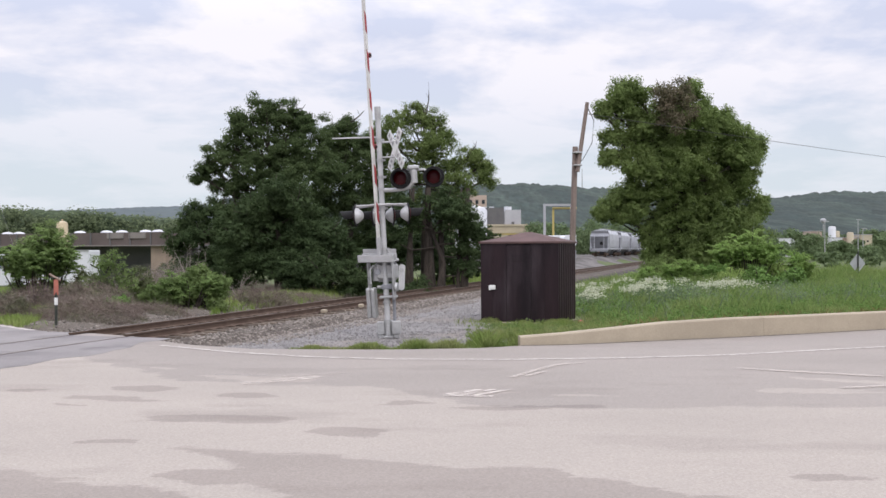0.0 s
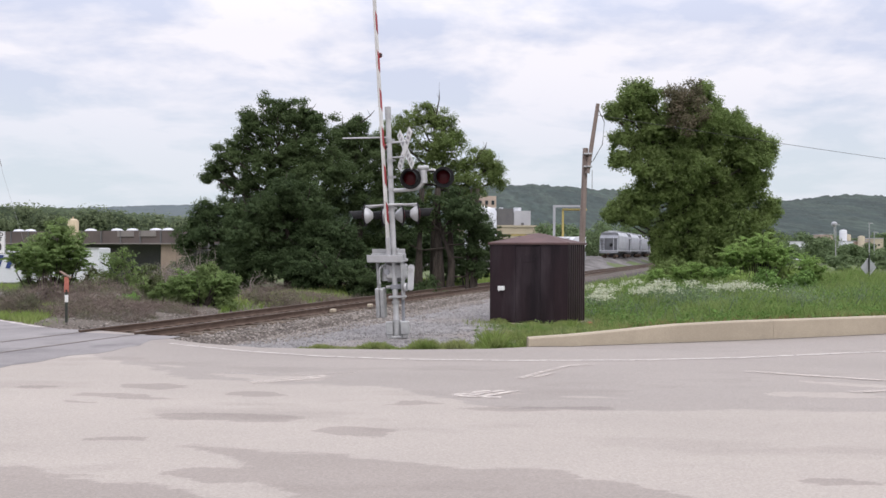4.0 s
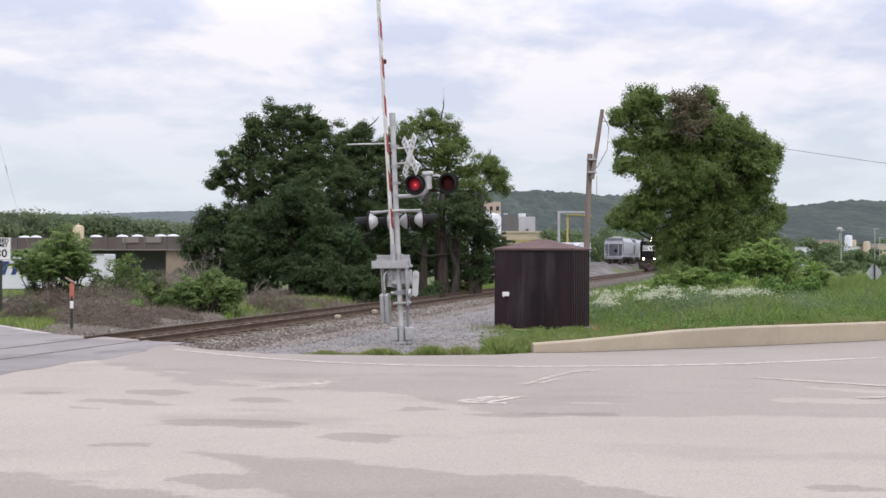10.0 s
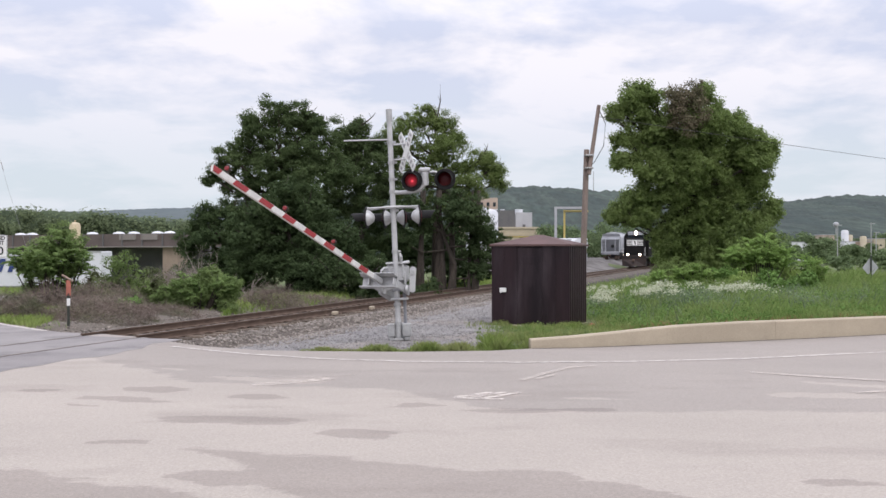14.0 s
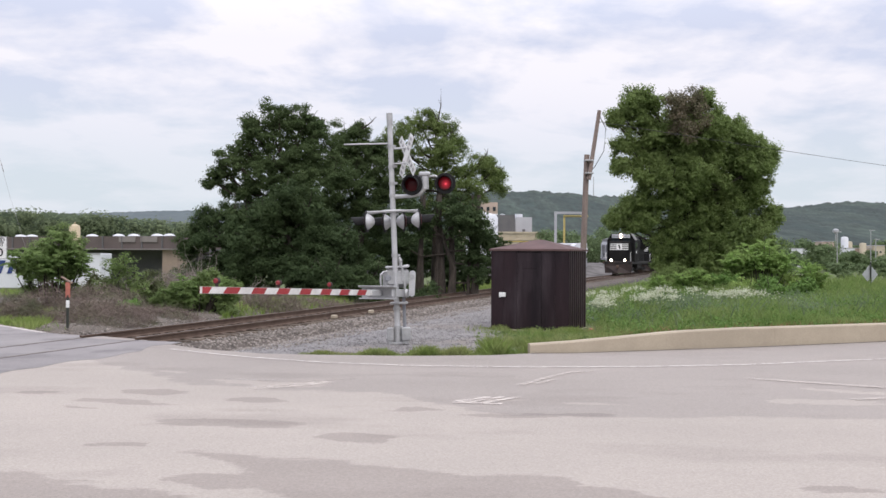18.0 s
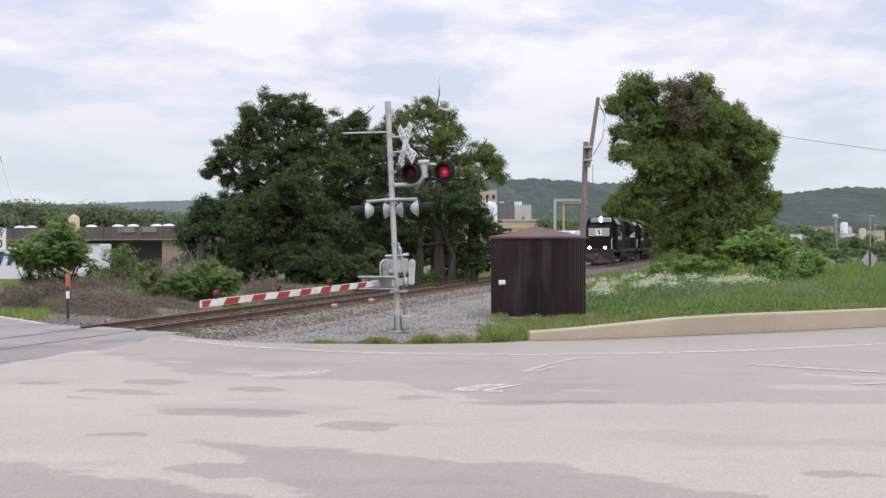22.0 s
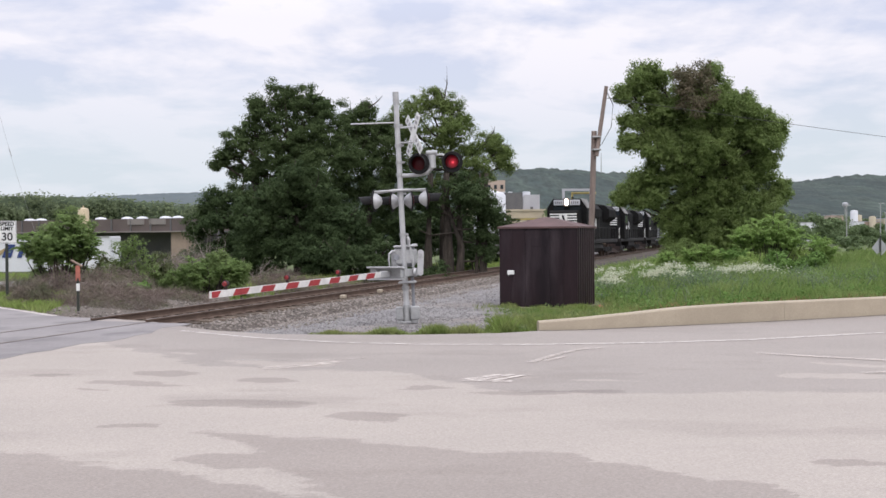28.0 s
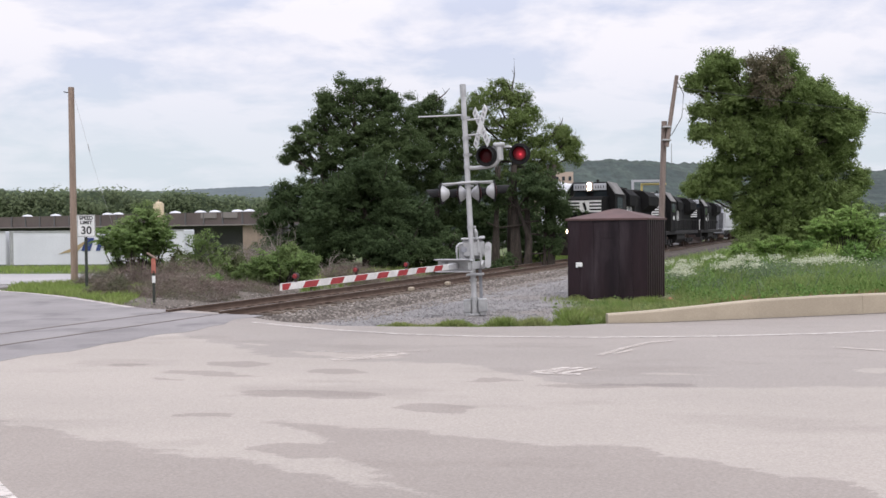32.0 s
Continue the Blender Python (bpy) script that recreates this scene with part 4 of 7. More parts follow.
def tree(name, label, base, lobes, mat, r0=0.18, seed=1, leaf_size=0.10, per=17, n_each=165, clump=0.33, fork=0.35, category="tree", extra=None, bark=True, fill=1.0, slim=0.42, dead=(), stems=(), squash=0.68):
    """lobes: (x, y, z, r) from the base."""
    rng = np.random.default_rng(seed)
    bx, by = base
    bz = float(land(bx, by))
    root = thing(name, label, category, pose(bx, by, bz))
    rel = [(x, y + rng.normal(0, 0.35 * min(r, 1)), z, r) for x, y, z, r in lobes]
    if bark:
        g = Geo(); limbs(g, (0, 0, 0), rel, r0, rng, fork)
        part("trunk", g, M["bark"], root, smooth=True)
    for x in stems:
        lean, thick = rng.normal(0, 0.25), rng.uniform(0.08, 0.2)
        part("side_trunk", Geo().tube([(x, 0.3, -0.2), (x + lean * 0.4, 0.3, 2.2), (x + lean, 0.3, 5.6)], [thick * 1.25, thick, thick * 0.6], 8), M["bark"], root, smooth=True)
    cs, rs = crown_clumps(rel, rng, per, clump)
    leaves("crown", cs, rs, n_each, leaf_size, mat, root, rng, squash, slim=slim)
    core = np.array(rel)
    leaves("inner_crown", core[:, :3], core[:, 3] * 0.8, int(200 * fill), leaf_size * 2.2, mat, root, rng)
    for x0, z0, x1, z1 in dead:
        mid = Vector((x0 * 0.45 + x1 * 0.55 + 0.12, -0.2, z0 * 0.4 + z1 * 0.6))
        part("dead_twig", Geo().tube([(x0, -0.1, z0), mid, (x1, -0.2, z1)], [0.045, 0.03, 0.01], 6).tube([mid, mid + Vector((-0.15, 0, 0.3))], [0.015, 0.006], 5), M["bark"], root, "bare dead twig")
    for key, mt, lob, cnt in extra or ():
        cs, rs = crown_clumps(lob, rng, per, clump)
        leaves(key, cs, rs, cnt, leaf_size, mt, root, rng)
    return root


tree("tree", "tall dark green maple with a wide uneven crown", (-7.8, 50), [
    (-1.1, 0, 9.5, .85), (-0.2, .3, 9.2, .75), (1.3, 0, 8.6, .7), (0.95, 0, 9.2, .6), (0.5, 0, 8.9, .65), (-1.9, 0, 8.6, .75), (-1.3, 0, 8.3, 1.2), (0.2, .4, 8.0, 1.1), (-2.5, 0, 7.7, .85), (-3.1, 0, 7.0, .7), (-2.2, .4, 6.9, 1.0), (-0.9, 0, 7.0, 1.4), (0.6, 0, 7.2, 1.3), (1.6, 0, 7.6, 1.2),
    (-3.6, 0, 6.3, .6), (-4.15, 0, 5.85, .38), (-3.35, .2, 5.5, .4), (-2.6, 0, 5.3, .42), (-2.0, 0, 5.7, .6), (-1.5, .3, 4.9, .6), (-0.4, 0, 5.6, 1.4), (1.2, 0, 5.9, 1.5), (2.3, 0, 6.3, 1.3), (0, .5, 3.9, 1.7), (-2.2, 0, 3.8, 1.2)],
     M["leaf_dark"], 0.26, 11, per=19, n_each=100, leaf_size=0.095, clump=0.33, fill=0.4)
tree("tree", "dark green tree with a bare leader at its top", (-4.4, 52.5), [
    (-0.9, 0, 8.7, .7), (0.0, 0, 9.0, .55), (-0.3, 0, 8.2, .95), (0.6, 0, 7.9, 1.0), (-1.2, 0, 7.6, 1.0), (0.9, 0, 6.8, 1.2), (-0.4, 0, 6.4, 1.4), (0.6, 0, 5.1, 1.4), (-0.8, 0, 4.6, 1.4), (1.4, 0, 5.5, 1.0), (0.3, .4, 3.4, 1.5)],
     M["leaf_dark"], 0.2, 12, per=19, n_each=100, leaf_size=0.095, clump=0.33, fill=0.35, dead=[(0.1, 9.0, 0.9, 9.7)])
tree("tree", "lighter green airy tree with a dead twig at its crown", (-0.2, 53), [
    (-2.6, 0, 8.9, .7), (-1.6, 0, 9.2, .7), (-0.9, 0, 9.7, .6), (-0.2, 0, 9.8, .7), (0.5, .2, 9.6, .6), (0.1, 0, 8.9, .9), (1.0, 0, 8.9, .6), (-0.3, 0, 8.0, 1.2), (0.8, 0, 7.9, 1.0), (-1.7, 0, 8.2, 1.0), (-2.6, 0, 7.8, .9),
    (1.6, 0, 7.1, .8), (2.4, 0, 7.3, .7), (3.0, 0, 6.7, .65), (2.8, 0, 7.7, .5), (3.4, 0, 7.0, .5), (3.5, 0, 6.2, .5), (2.2, 0, 6.2, .9), (-0.5, 0, 6.8, 1.3), (0.9, 0, 6.4, 1.2), (-1.8, 0, 6.6, 1.2), (1.8, 0, 5.4, .8), (0.2, 0, 5.4, 1.2), (-1.6, 0, 5.4, 1.1)],
     M["leaf_mid"], 0.24, 13, fork=0.5, per=19, n_each=95, leaf_size=0.085, clump=0.32, fill=0.5, slim=0.34, dead=[(0.0, 9.3, 0.25, 11.6), (0.1, 9.4, -0.4, 10.6), (2.5, 7.6, 2.9, 8.3)])
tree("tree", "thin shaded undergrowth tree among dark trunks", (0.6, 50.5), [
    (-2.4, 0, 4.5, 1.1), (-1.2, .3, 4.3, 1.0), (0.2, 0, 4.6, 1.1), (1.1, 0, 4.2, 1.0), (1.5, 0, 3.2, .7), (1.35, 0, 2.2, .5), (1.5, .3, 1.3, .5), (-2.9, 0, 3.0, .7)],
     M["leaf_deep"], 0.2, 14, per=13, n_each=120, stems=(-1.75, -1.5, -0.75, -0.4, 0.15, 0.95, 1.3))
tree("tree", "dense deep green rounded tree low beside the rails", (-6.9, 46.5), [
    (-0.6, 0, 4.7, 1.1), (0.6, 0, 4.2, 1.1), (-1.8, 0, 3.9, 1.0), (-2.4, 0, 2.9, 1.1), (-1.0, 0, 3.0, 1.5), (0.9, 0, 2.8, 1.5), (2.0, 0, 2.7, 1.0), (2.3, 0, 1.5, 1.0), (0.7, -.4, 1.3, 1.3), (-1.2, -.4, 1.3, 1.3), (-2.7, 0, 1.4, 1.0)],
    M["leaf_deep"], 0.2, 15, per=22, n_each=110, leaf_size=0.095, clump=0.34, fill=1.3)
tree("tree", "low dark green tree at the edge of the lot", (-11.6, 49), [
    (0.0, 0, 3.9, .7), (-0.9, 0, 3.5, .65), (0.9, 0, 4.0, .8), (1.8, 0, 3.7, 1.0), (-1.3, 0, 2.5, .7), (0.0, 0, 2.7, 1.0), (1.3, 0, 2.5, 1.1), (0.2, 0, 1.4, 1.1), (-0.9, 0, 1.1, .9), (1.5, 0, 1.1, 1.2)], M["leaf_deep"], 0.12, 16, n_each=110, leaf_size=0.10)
tree("tree", "broad full-leaved tree with a patch of dry brown foliage", (13.7, 52), [
    (-2.8, 0, 10.6, .8), (-2.2, 0, 10.2, .9), (-3.2, 0, 9.7, .75), (-3.9, 0, 9.5, .5), (-4.1, 0, 9.0, .35), (-2.6, 0, 9.0, 1.0), (-1.9, 0, 8.3, 1.0), (-3.7, 0, 7.8, .6), (-3.0, 0, 7.8, .5), (-2.2, 0, 7.2, .9), (-3.8, 0, 6.8, .6), (-3.0, 0, 6.6, .6), (-2.3, 0, 6.0, .9),
    (0.8, 0, 10.4, .85), (1.4, 0, 9.3, .95), (0.4, .4, 9.2, 1.2), (-0.8, .6, 9.2, 1.1), (2.1, 0, 8.7, .9), (3.1, 0, 8.3, .75), (3.9, 0, 7.7, .8), (4.45, 0, 7.4, .5), (2.9, 0, 7.4, 1.1), (1.6, 0, 8.0, 1.4), (0.1, 0, 7.9, 1.4), (-1.2, 0, 7.2, 1.3),
    (3.9, 0, 6.8, .75), (3.2, 0, 6.5, 1.1), (1.8, 0, 6.4, 1.6), (0.2, 0, 6.2, 1.6), (-1.2, 0, 5.7, 1.3), (3.6, 0, 5.6, .8), (3.3, 0, 5.0, 1.2), (1.6, 0, 4.6, 1.7), (-0.2, 0, 4.5, 1.6), (-1.9, 0, 4.7, 1.0), (-2.8, 0, 4.7, .8), (-3.5, 0, 4.2, .7), (-4.0, 0, 3.8, .45), (-2.5, 0, 3.9, .8),
    (4.5, 0, 4.1, .6), (3.9, 0, 3.6, 1.0), (2.4, 0, 3.0, 1.6), (0.6, 0, 2.9, 1.6), (-1.0, 0, 3.0, 1.2), (-1.6, 0, 2.2, .7), (4.0, 0, 2.2, 1.0), (2.8, -.2, 1.3, 1.2), (0.9, -.4, 1.3, 1.3), (-0.7, -.3, 1.3, 1.0), (-1.2, -.3, 0.6, .7),
    (-0.9, .8, 6.6, 1.1), (1.9, .8, 5.0, 1.2), (-0.6, .8, 2.0, 1.2), (1.0, .8, 2.2, 1.3), (2.6, .8, 6.0, 1.0), (0.6, .8, 4.8, 1.2), (2.4, .8, 1.4, 1.2), (-4.2, 0, 3.7, .4), (-3.0, 0, 3.4, .6)],
     M["leaf_right"], 0.3, 17, per=19, n_each=100, leaf_size=0.10, clump=0.33, fill=2.0, squash=0.95, dead=[(-0.9, 9.6, -1.2, 11.0), (0.3, 9.8, 0.35, 11.1)],
    extra=[("dry_foliage", M["leaf_dry"], [(-1.0, -.9, 10.2, .75), (-0.2, -.9, 10.4, .7), (-0.3, -1.3, 9.4, .95), (-1.1, -1.2, 9.2, .8), (-0.6, -1.5, 8.5, .8), (0.2, -1.4, 8.7, .6)], 42)])


def sumac(label, base, reach, heights, n, mat, seed, length=0.75, low=0.35):
    """A shrub of thin stems that end in arching feathered fronds."""
    rng = np.random.default_rng(seed)
    bx, by = base
    root = thing("bush", label, "bush", pose(bx, by, float(land(bx, by))))
    O, Hd, Ln = [], [], []
    for k in range(n):
        a = rng.uniform(0, 6.28)
        rr = reach * math.sqrt(rng.random())
        top = Vector((rr * math.cos(a), 0.6 * rr * math.sin(a), float(np.interp(rr / reach, [0, 1], heights)) * rng.uniform(0.7, 1.08)))
        foot = Vector((top.x * 0.35, top.y * 0.35, -0.1))
        mid = foot.lerp(top, 0.55) + Vector((rng.normal(0, 0.08), 0, 0))
        part("stem", Geo().tube([foot, mid, top], [0.03, 0.02, 0.01], 5), M["bark"], root)
        for j in range(13):
            f = rng.uniform(low, 1.0) ** 0.5
            p = mid.lerp(top, (f - 0.5) * 2) if f > 0.5 else foot.lerp(mid, f * 2)
            b = rng.uniform(0, 6.28)
            O.append(p); Hd.append((math.cos(b), math.sin(b), rng.uniform(0.25, 1.15))); Ln.append(length * rng.uniform(0.6, 1.15))
    O, Hd, Ln = np.array(O), np.array(Hd), np.array(Ln)[:, None]
    Q = []
    side = np.stack([-Hd[:, 1], Hd[:, 0], np.zeros(len(Hd))], 1)
    flat_h = Hd * np.array([1, 1, 0])
    for i in range(1, 12):
        t = i / 11
        p = O + flat_h * Ln * t + np.array([0, 0, 1]) * (Ln * (Hd[:, 2:] * t - 0.5 * t * t))
        for sg in (-1, 1):
            d = side * sg * 0.9 + flat_h * 0.45 + np.array([0, 0, -0.25]) + rng.normal(0, 0.12, p.shape)
            ln = Ln * 0.30 * (1.1 - 0.7 * t)
            w = np.cross(d, rng.normal(0, 0.75, p.shape) + np.array([0, 0, 0.8])) * 0.24 * ln
            Q.append(np.stack([p, p + d * ln * 0.5 + w, p + d * ln, p + d * ln * 0.5 - w], 1))
    V = np.concatenate(Q).reshape(-1, 3)
    ob = new("foliage", array_mesh("foliage", V, np.arange(len(V)).reshape(-1, 4), mat))
    ob.parent = root
    return root


tree("bush", "tall bright green shrub with long drooping leaflets", (-14.1, 34.6), [
    (0.4, 0, 2.7, .4), (.85, 0, 2.3, .42), (-.3, 0, 2.4, .42), (0.1, 0, 2.0, .5), (-.4, 0, 1.9, .42), (-.8, 0, 1.5, .4), (.1, 0, 1.5, .6), (.7, 0, 1.5, .42), (-.2, 0, .9, .6), (.6, 0, .8, .5), (-.6, 0, .6, .4), (.3, -.3, .35, .4)],
     M["leaf_shoot"], 0.06, 19, leaf_size=0.09, per=9, n_each=55, clump=0.2, category="bush", fill=0.25, slim=0.2)
sumac("feathery green shoots in the tall shrub", (-14.0, 34.3), 1.35, (2.95, 1.9), 24, M["frond_mid"], 19, 0.7, 0.45)
sumac("feathery green shoots beside the rails", (-8.4, 33.4), 1.15, (1.6, 0.8), 26, M["frond_mid"], 20, 0.42)
sumac("bright feathery sumac shoots beside the tree", (14.0, 41.6), 1.45, (2.8, 1.7), 34, M["frond"], 41, 0.6, 0.4)
sumac("bright feathery shoots at the meadow's edge", (16.4, 42.5), 1.0, (1.7, 1.0), 20, M["frond"], 42, 0.5, 0.2)
sumac("yellowish leafy shoots at the meadow's edge", (10.9, 40.5), 0.9, (1.35, 0.8), 20, M["frond"], 43, 0.42, 0.15)
sumac("yellowish leafy shoots at the meadow's edge", (9.3, 40.8), 0.7, (1.0, 0.6), 14, M["frond"], 44, 0.4, 0.15)
tree("bush", "thin dull green shrub among dead branches", (-11.9, 36), [
    (0, 0, 1.75, .38), (-.45, 0, 1.4, .45), (.4, 0, 1.2, .45), (-.75, 0, .8, .45), (.2, 0, .8, .5), (.8, 0, .6, .4)], M["leaf_shoot"], 0.04, 20, leaf_size=0.09, per=8, n_each=26, clump=0.2, category="bush", fill=0.08, slim=0.25)
for k, (x, y, h) in enumerate(((-10.5, 36.8, 1.35), (-12.9, 37.2, 1.5), (-9.2, 36.2, 0.9))):
    rnd = random.Random(200 + k)
    lob = [(rnd.uniform(-.9, .9), rnd.uniform(-.3, .3), h * rnd.uniform(0.25, 0.85), rnd.uniform(0.3, 0.45)) for _ in range(7)]
    tree("bush", "dull olive shrub among dead branches", (x, y), lob, M["leaf_dull"], 0.03, 210 + k, leaf_size=0.08, per=8, n_each=40, clump=0.2, category="bush", fill=0.15, slim=0.24)
tree("bush", "rounded bright green leafy bush beside the rails", (-8.6, 33.6), [
    (0.75, 0, 1.1, .42), (.3, 0, 1.0, .45), (-.3, 0, .75, .45), (.95, 0, .6, .5), (.3, 0, .5, .55), (-.8, 0, .5, .42), (-.3, 0, .3, .5), (1.0, 0, .25, .45), (-1.1, 0, .25, .35), (1.2, 0, .85, .3)],
     M["leaf_shoot"], 0.04, 21, leaf_size=0.085, per=13, n_each=110, clump=0.2, category="bush", fill=0.5, slim=0.26)
tree("bush", "bright green shrub with upright leafy shoots beside the tree", (14.4, 42.2), [
    (-.1, 0, 1.7, .4), (-.8, 0, 1.4, .45), (.6, 0, 1.5, .4), (.1, 0, 1.1, .6), (-.7, 0, .8, .6), (.9, 0, .7, .6), (1.6, 0, .7, .4), (-1.4, 0, .5, .5), (0, -.2, .4, .6)],
     M["leaf_lime"], 0.05, 22, leaf_size=0.09, per=11, n_each=65, clump=0.22, category="bush", fill=0.3, slim=0.2)
for k, (x, y, w, h) in enumerate(((11.0, 41.0, .8, .6), (12.6, 39.5, .8, .5), (9.7, 41.5, .6, .45), (16.6, 43.0, .7, .7))):
    rnd = random.Random(160 + k)
    lob = [(rnd.uniform(-w, w), rnd.uniform(-.3, .3), h * rnd.uniform(0.3, 0.9), w * rnd.uniform(0.35, 0.5)) for _ in range(8)]
    tree("bush", "low bright green leafy bush at the meadow's edge", (x, y), lob, M["leaf_lime"], 0.03, 170 + k, leaf_size=0.09, per=11, n_each=60, clump=0.2, category="bush", fill=0.3, slim=0.24)
for k, (x, y, w, h, mt, lab) in enumerate((
        (12.6, 41.0, 1.1, .6, "leaf_bush", "low bright green bush in the meadow"),
        (12.0, 48, 1.4, .9, "leaf_right", "small dark bush below the tree"), (14.0, 38.5, 1.0, .6, "leaf_bush", "low green weed clump in the meadow"),
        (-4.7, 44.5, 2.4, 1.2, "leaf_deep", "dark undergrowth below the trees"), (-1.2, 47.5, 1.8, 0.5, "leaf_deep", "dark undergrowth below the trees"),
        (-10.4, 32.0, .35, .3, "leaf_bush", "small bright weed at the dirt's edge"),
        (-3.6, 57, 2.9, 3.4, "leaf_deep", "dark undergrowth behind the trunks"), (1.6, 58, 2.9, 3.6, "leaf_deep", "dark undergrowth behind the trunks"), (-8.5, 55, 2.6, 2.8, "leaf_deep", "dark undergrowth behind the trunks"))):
    rnd = random.Random(60 + k)
    lob = [(rnd.uniform(-w, w) * 0.8, rnd.uniform(-.4, .4), h * rnd.uniform(0.35, 0.95), w * rnd.uniform(0.35, 0.5)) for _ in range(9)]
    tree("bush", lab, (x, y), lob, M[mt], 0.05, 70 + k, leaf_size=0.09, n_each=55, clump=0.22, category="bush", fill=0.5)


def bare_shrub(label, base, h, seed, mat="twig_pale"):
    rng = np.random.default_rng(seed)
    root = thing("dead_shrub", label, "shrub", pose(base[0], base[1], float(land(*base))))
    for k in range(6):
        g = Geo()
        a, lean = rng.uniform(0, 6.28), rng.uniform(0.15, 0.5)
        p, d, r = Vector((0, 0, -0.1)), Vector((lean * math.cos(a), lean * math.sin(a), 1)).normalized(), 0.03
        for i in range(6):
            q = p + d * h / 6 * rng.uniform(0.8, 1.2)
            g.tube([p, q], [r, r * 0.75], 5)
            for _ in range(3):
                u = (d + Vector(rng.normal(0, 0.7, 3))).normalized()
                e = q + u * h * rng.uniform(0.1, 0.25)
                g.tube([q, q.lerp(e, 0.5) + Vector(rng.normal(0, 0.03, 3)), e], [r * 0.5, r * 0.3, 0.004], 4)
            p, r = q, r * 0.75
            d = (d + Vector(rng.normal(0, 0.22, 3))).normalized()
        part("branch", g, M[mat], root)


bare_shrub("bare pale dead shrub beside the dark trees", (-9.3, 37.5), 2.2, 81)
bare_shrub("bare pale dead shrub among the brush", (-7.4, 37.0), 1.3, 82)
bare_shrub("bare grey dead shrub behind the sumac", (-11.6, 36.0), 1.6, 83)


def blades(name, X, Y, H, W, mat, label, rng, lean=0.35, parent=None):
    n = len(X)
    Z = land(X, Y)
    a = rng.uniform(0, 6.28, n)
    tx, ty = np.cos(a) * W, np.sin(a) * W
    bx, by = rng.normal(0, lean, n) * H, rng.normal(0, lean, n) * H
    V = np.stack([np.stack([X - tx, Y - ty, Z - 0.02], 1), np.stack([X + tx, Y + ty, Z - 0.02], 1),
                  np.stack([X + tx * .7 + bx * .52, Y + ty * .7 + by * .52, Z + H * .6], 1), np.stack([X + bx, Y + by, Z + H], 1)], 1).reshape(-1, 3)
    ob = new(name, array_mesh(name, V, np.arange(4 * n).reshape(-1, 4), mat))
    tagged(ob, label, "grass", kind="stuff")
    return ob


def meadow():
    rng = np.random.default_rng(21)
    kx, ky = np.array(KERB).T

    def spots(n, x0, x1, near, far, power=1.6):
        x = rng.uniform(x0, x1, n)
        y = np.interp(x, kx, ky) + near + (far - near) * rng.random(n) ** power
        d = (x - TRACK_AT.x) * TRACK_SIDE.x + (y - TRACK_AT.y) * TRACK_SIDE.y
        ok = (d > 5.6) & ~((np.abs(x - 2.9) < 1.5) & (np.abs(y - 26.1) < 1.3))
        return x[ok], y[ok]
    x, y = spots(120000, 2.0, 34, 0.3, 26)
    patch = np.array([noise.noise((a * 0.35, b * 0.35, 3.0)) for a, b in zip(x, y)])
    d = (x - TRACK_AT.x) * TRACK_SIDE.x + (y - TRACK_AT.y) * TRACK_SIDE.y
    behind = y - np.interp(x, kx, ky)
    H = np.clip(0.26 + 0.30 * patch, 0.07, 0.6) * rng.uniform(0.5, 1.35, len(x)) * np.interp(behind, [0, 3.6, 14, 17, 22], [0.3, 1.1, 1.1, 1.7, 1.8]) * np.clip((d - 4.5) / 5, 0.35, 1)
    H = H * np.interp(x, [2, 4.5, 7], [0.55, 0.7, 1.0])
    blades("meadow_grass", x, y, H, rng.uniform(0.004, 0.010, len(x)), M["grass"], "long green meadow grass behind the kerb", rng, 0.3)
    # leafy weeds in clumps
    x, y = spots(2400, 4.0, 30, 0.7, 18, 1.3)
    p = np.array([noise.noise((a * 0.5, b * 0.5, 7.0)) for a, b in zip(x, y)])
    hh = rng.uniform(0.10, 0.34, len(x)) * np.clip(0.45 + (y - np.interp(x, kx, ky)) / 6, 0.4, 1.3) * (1 + 0.8 * p)
    pick = rng.random(len(x)) < 0.6
    ob = leaves("leafy_weeds", np.stack([x, y, land(x, y) + hh * 0.6], 1)[pick], hh[pick] * 0.8, 40, 0.075, M["leaf_bush"], None, rng, 0.9, slim=0.25)
    tagged(ob, "leafy bright green weeds through the meadow", "weeds", kind="stuff")
    # a stand of taller blue-grey weeds below the flowers
    n = 900
    x, y = rng.uniform(4.4, 13.5, n), rng.uniform(27.0, 34.5, n)
    p = np.array([noise.noise((a * 0.7, b * 0.4, 6.0)) for a, b in zip(x, y)])
    keep = rng.random(n) < np.clip(0.4 + 1.4 * p, 0, 1)
    x, y, p = x[keep], y[keep], p[keep]
    hh = np.clip(0.42 + 0.3 * p, 0.2, 0.7) * rng.uniform(0.7, 1.1, len(x))
    ob = leaves("tall_weeds", np.stack([x, y, land(x, y) + hh * 0.5], 1), hh * 0.62, 46, 0.06, M["leaf_grey"], None, rng, 1.2, slim=0.22)
    tagged(ob, "blue-grey leafy weeds standing in the meadow", "weeds", kind="stuff")
    # dark stalks
    x, y = spots(900, 5.0, 26, 2.5, 13, 1.0)
    blades("weed_stalks", x, y, rng.uniform(0.3, 0.65, len(x)), rng.uniform(0.005, 0.012, len(x)), M["weed"], "greyish weed stalks in the meadow", rng, 0.3)
    # flower heads in drifting clusters
    n = 62000
    x, y = rng.uniform(4.0, 12.0, n), rng.uniform(28.0, 35.5, n)
    p = np.array([noise.noise((a * 1.1, b * 0.55, 9.0)) + 0.5 * noise.noise((a * 4.0, b * 2.5, 1.0)) for a, b in zip(x, y)])
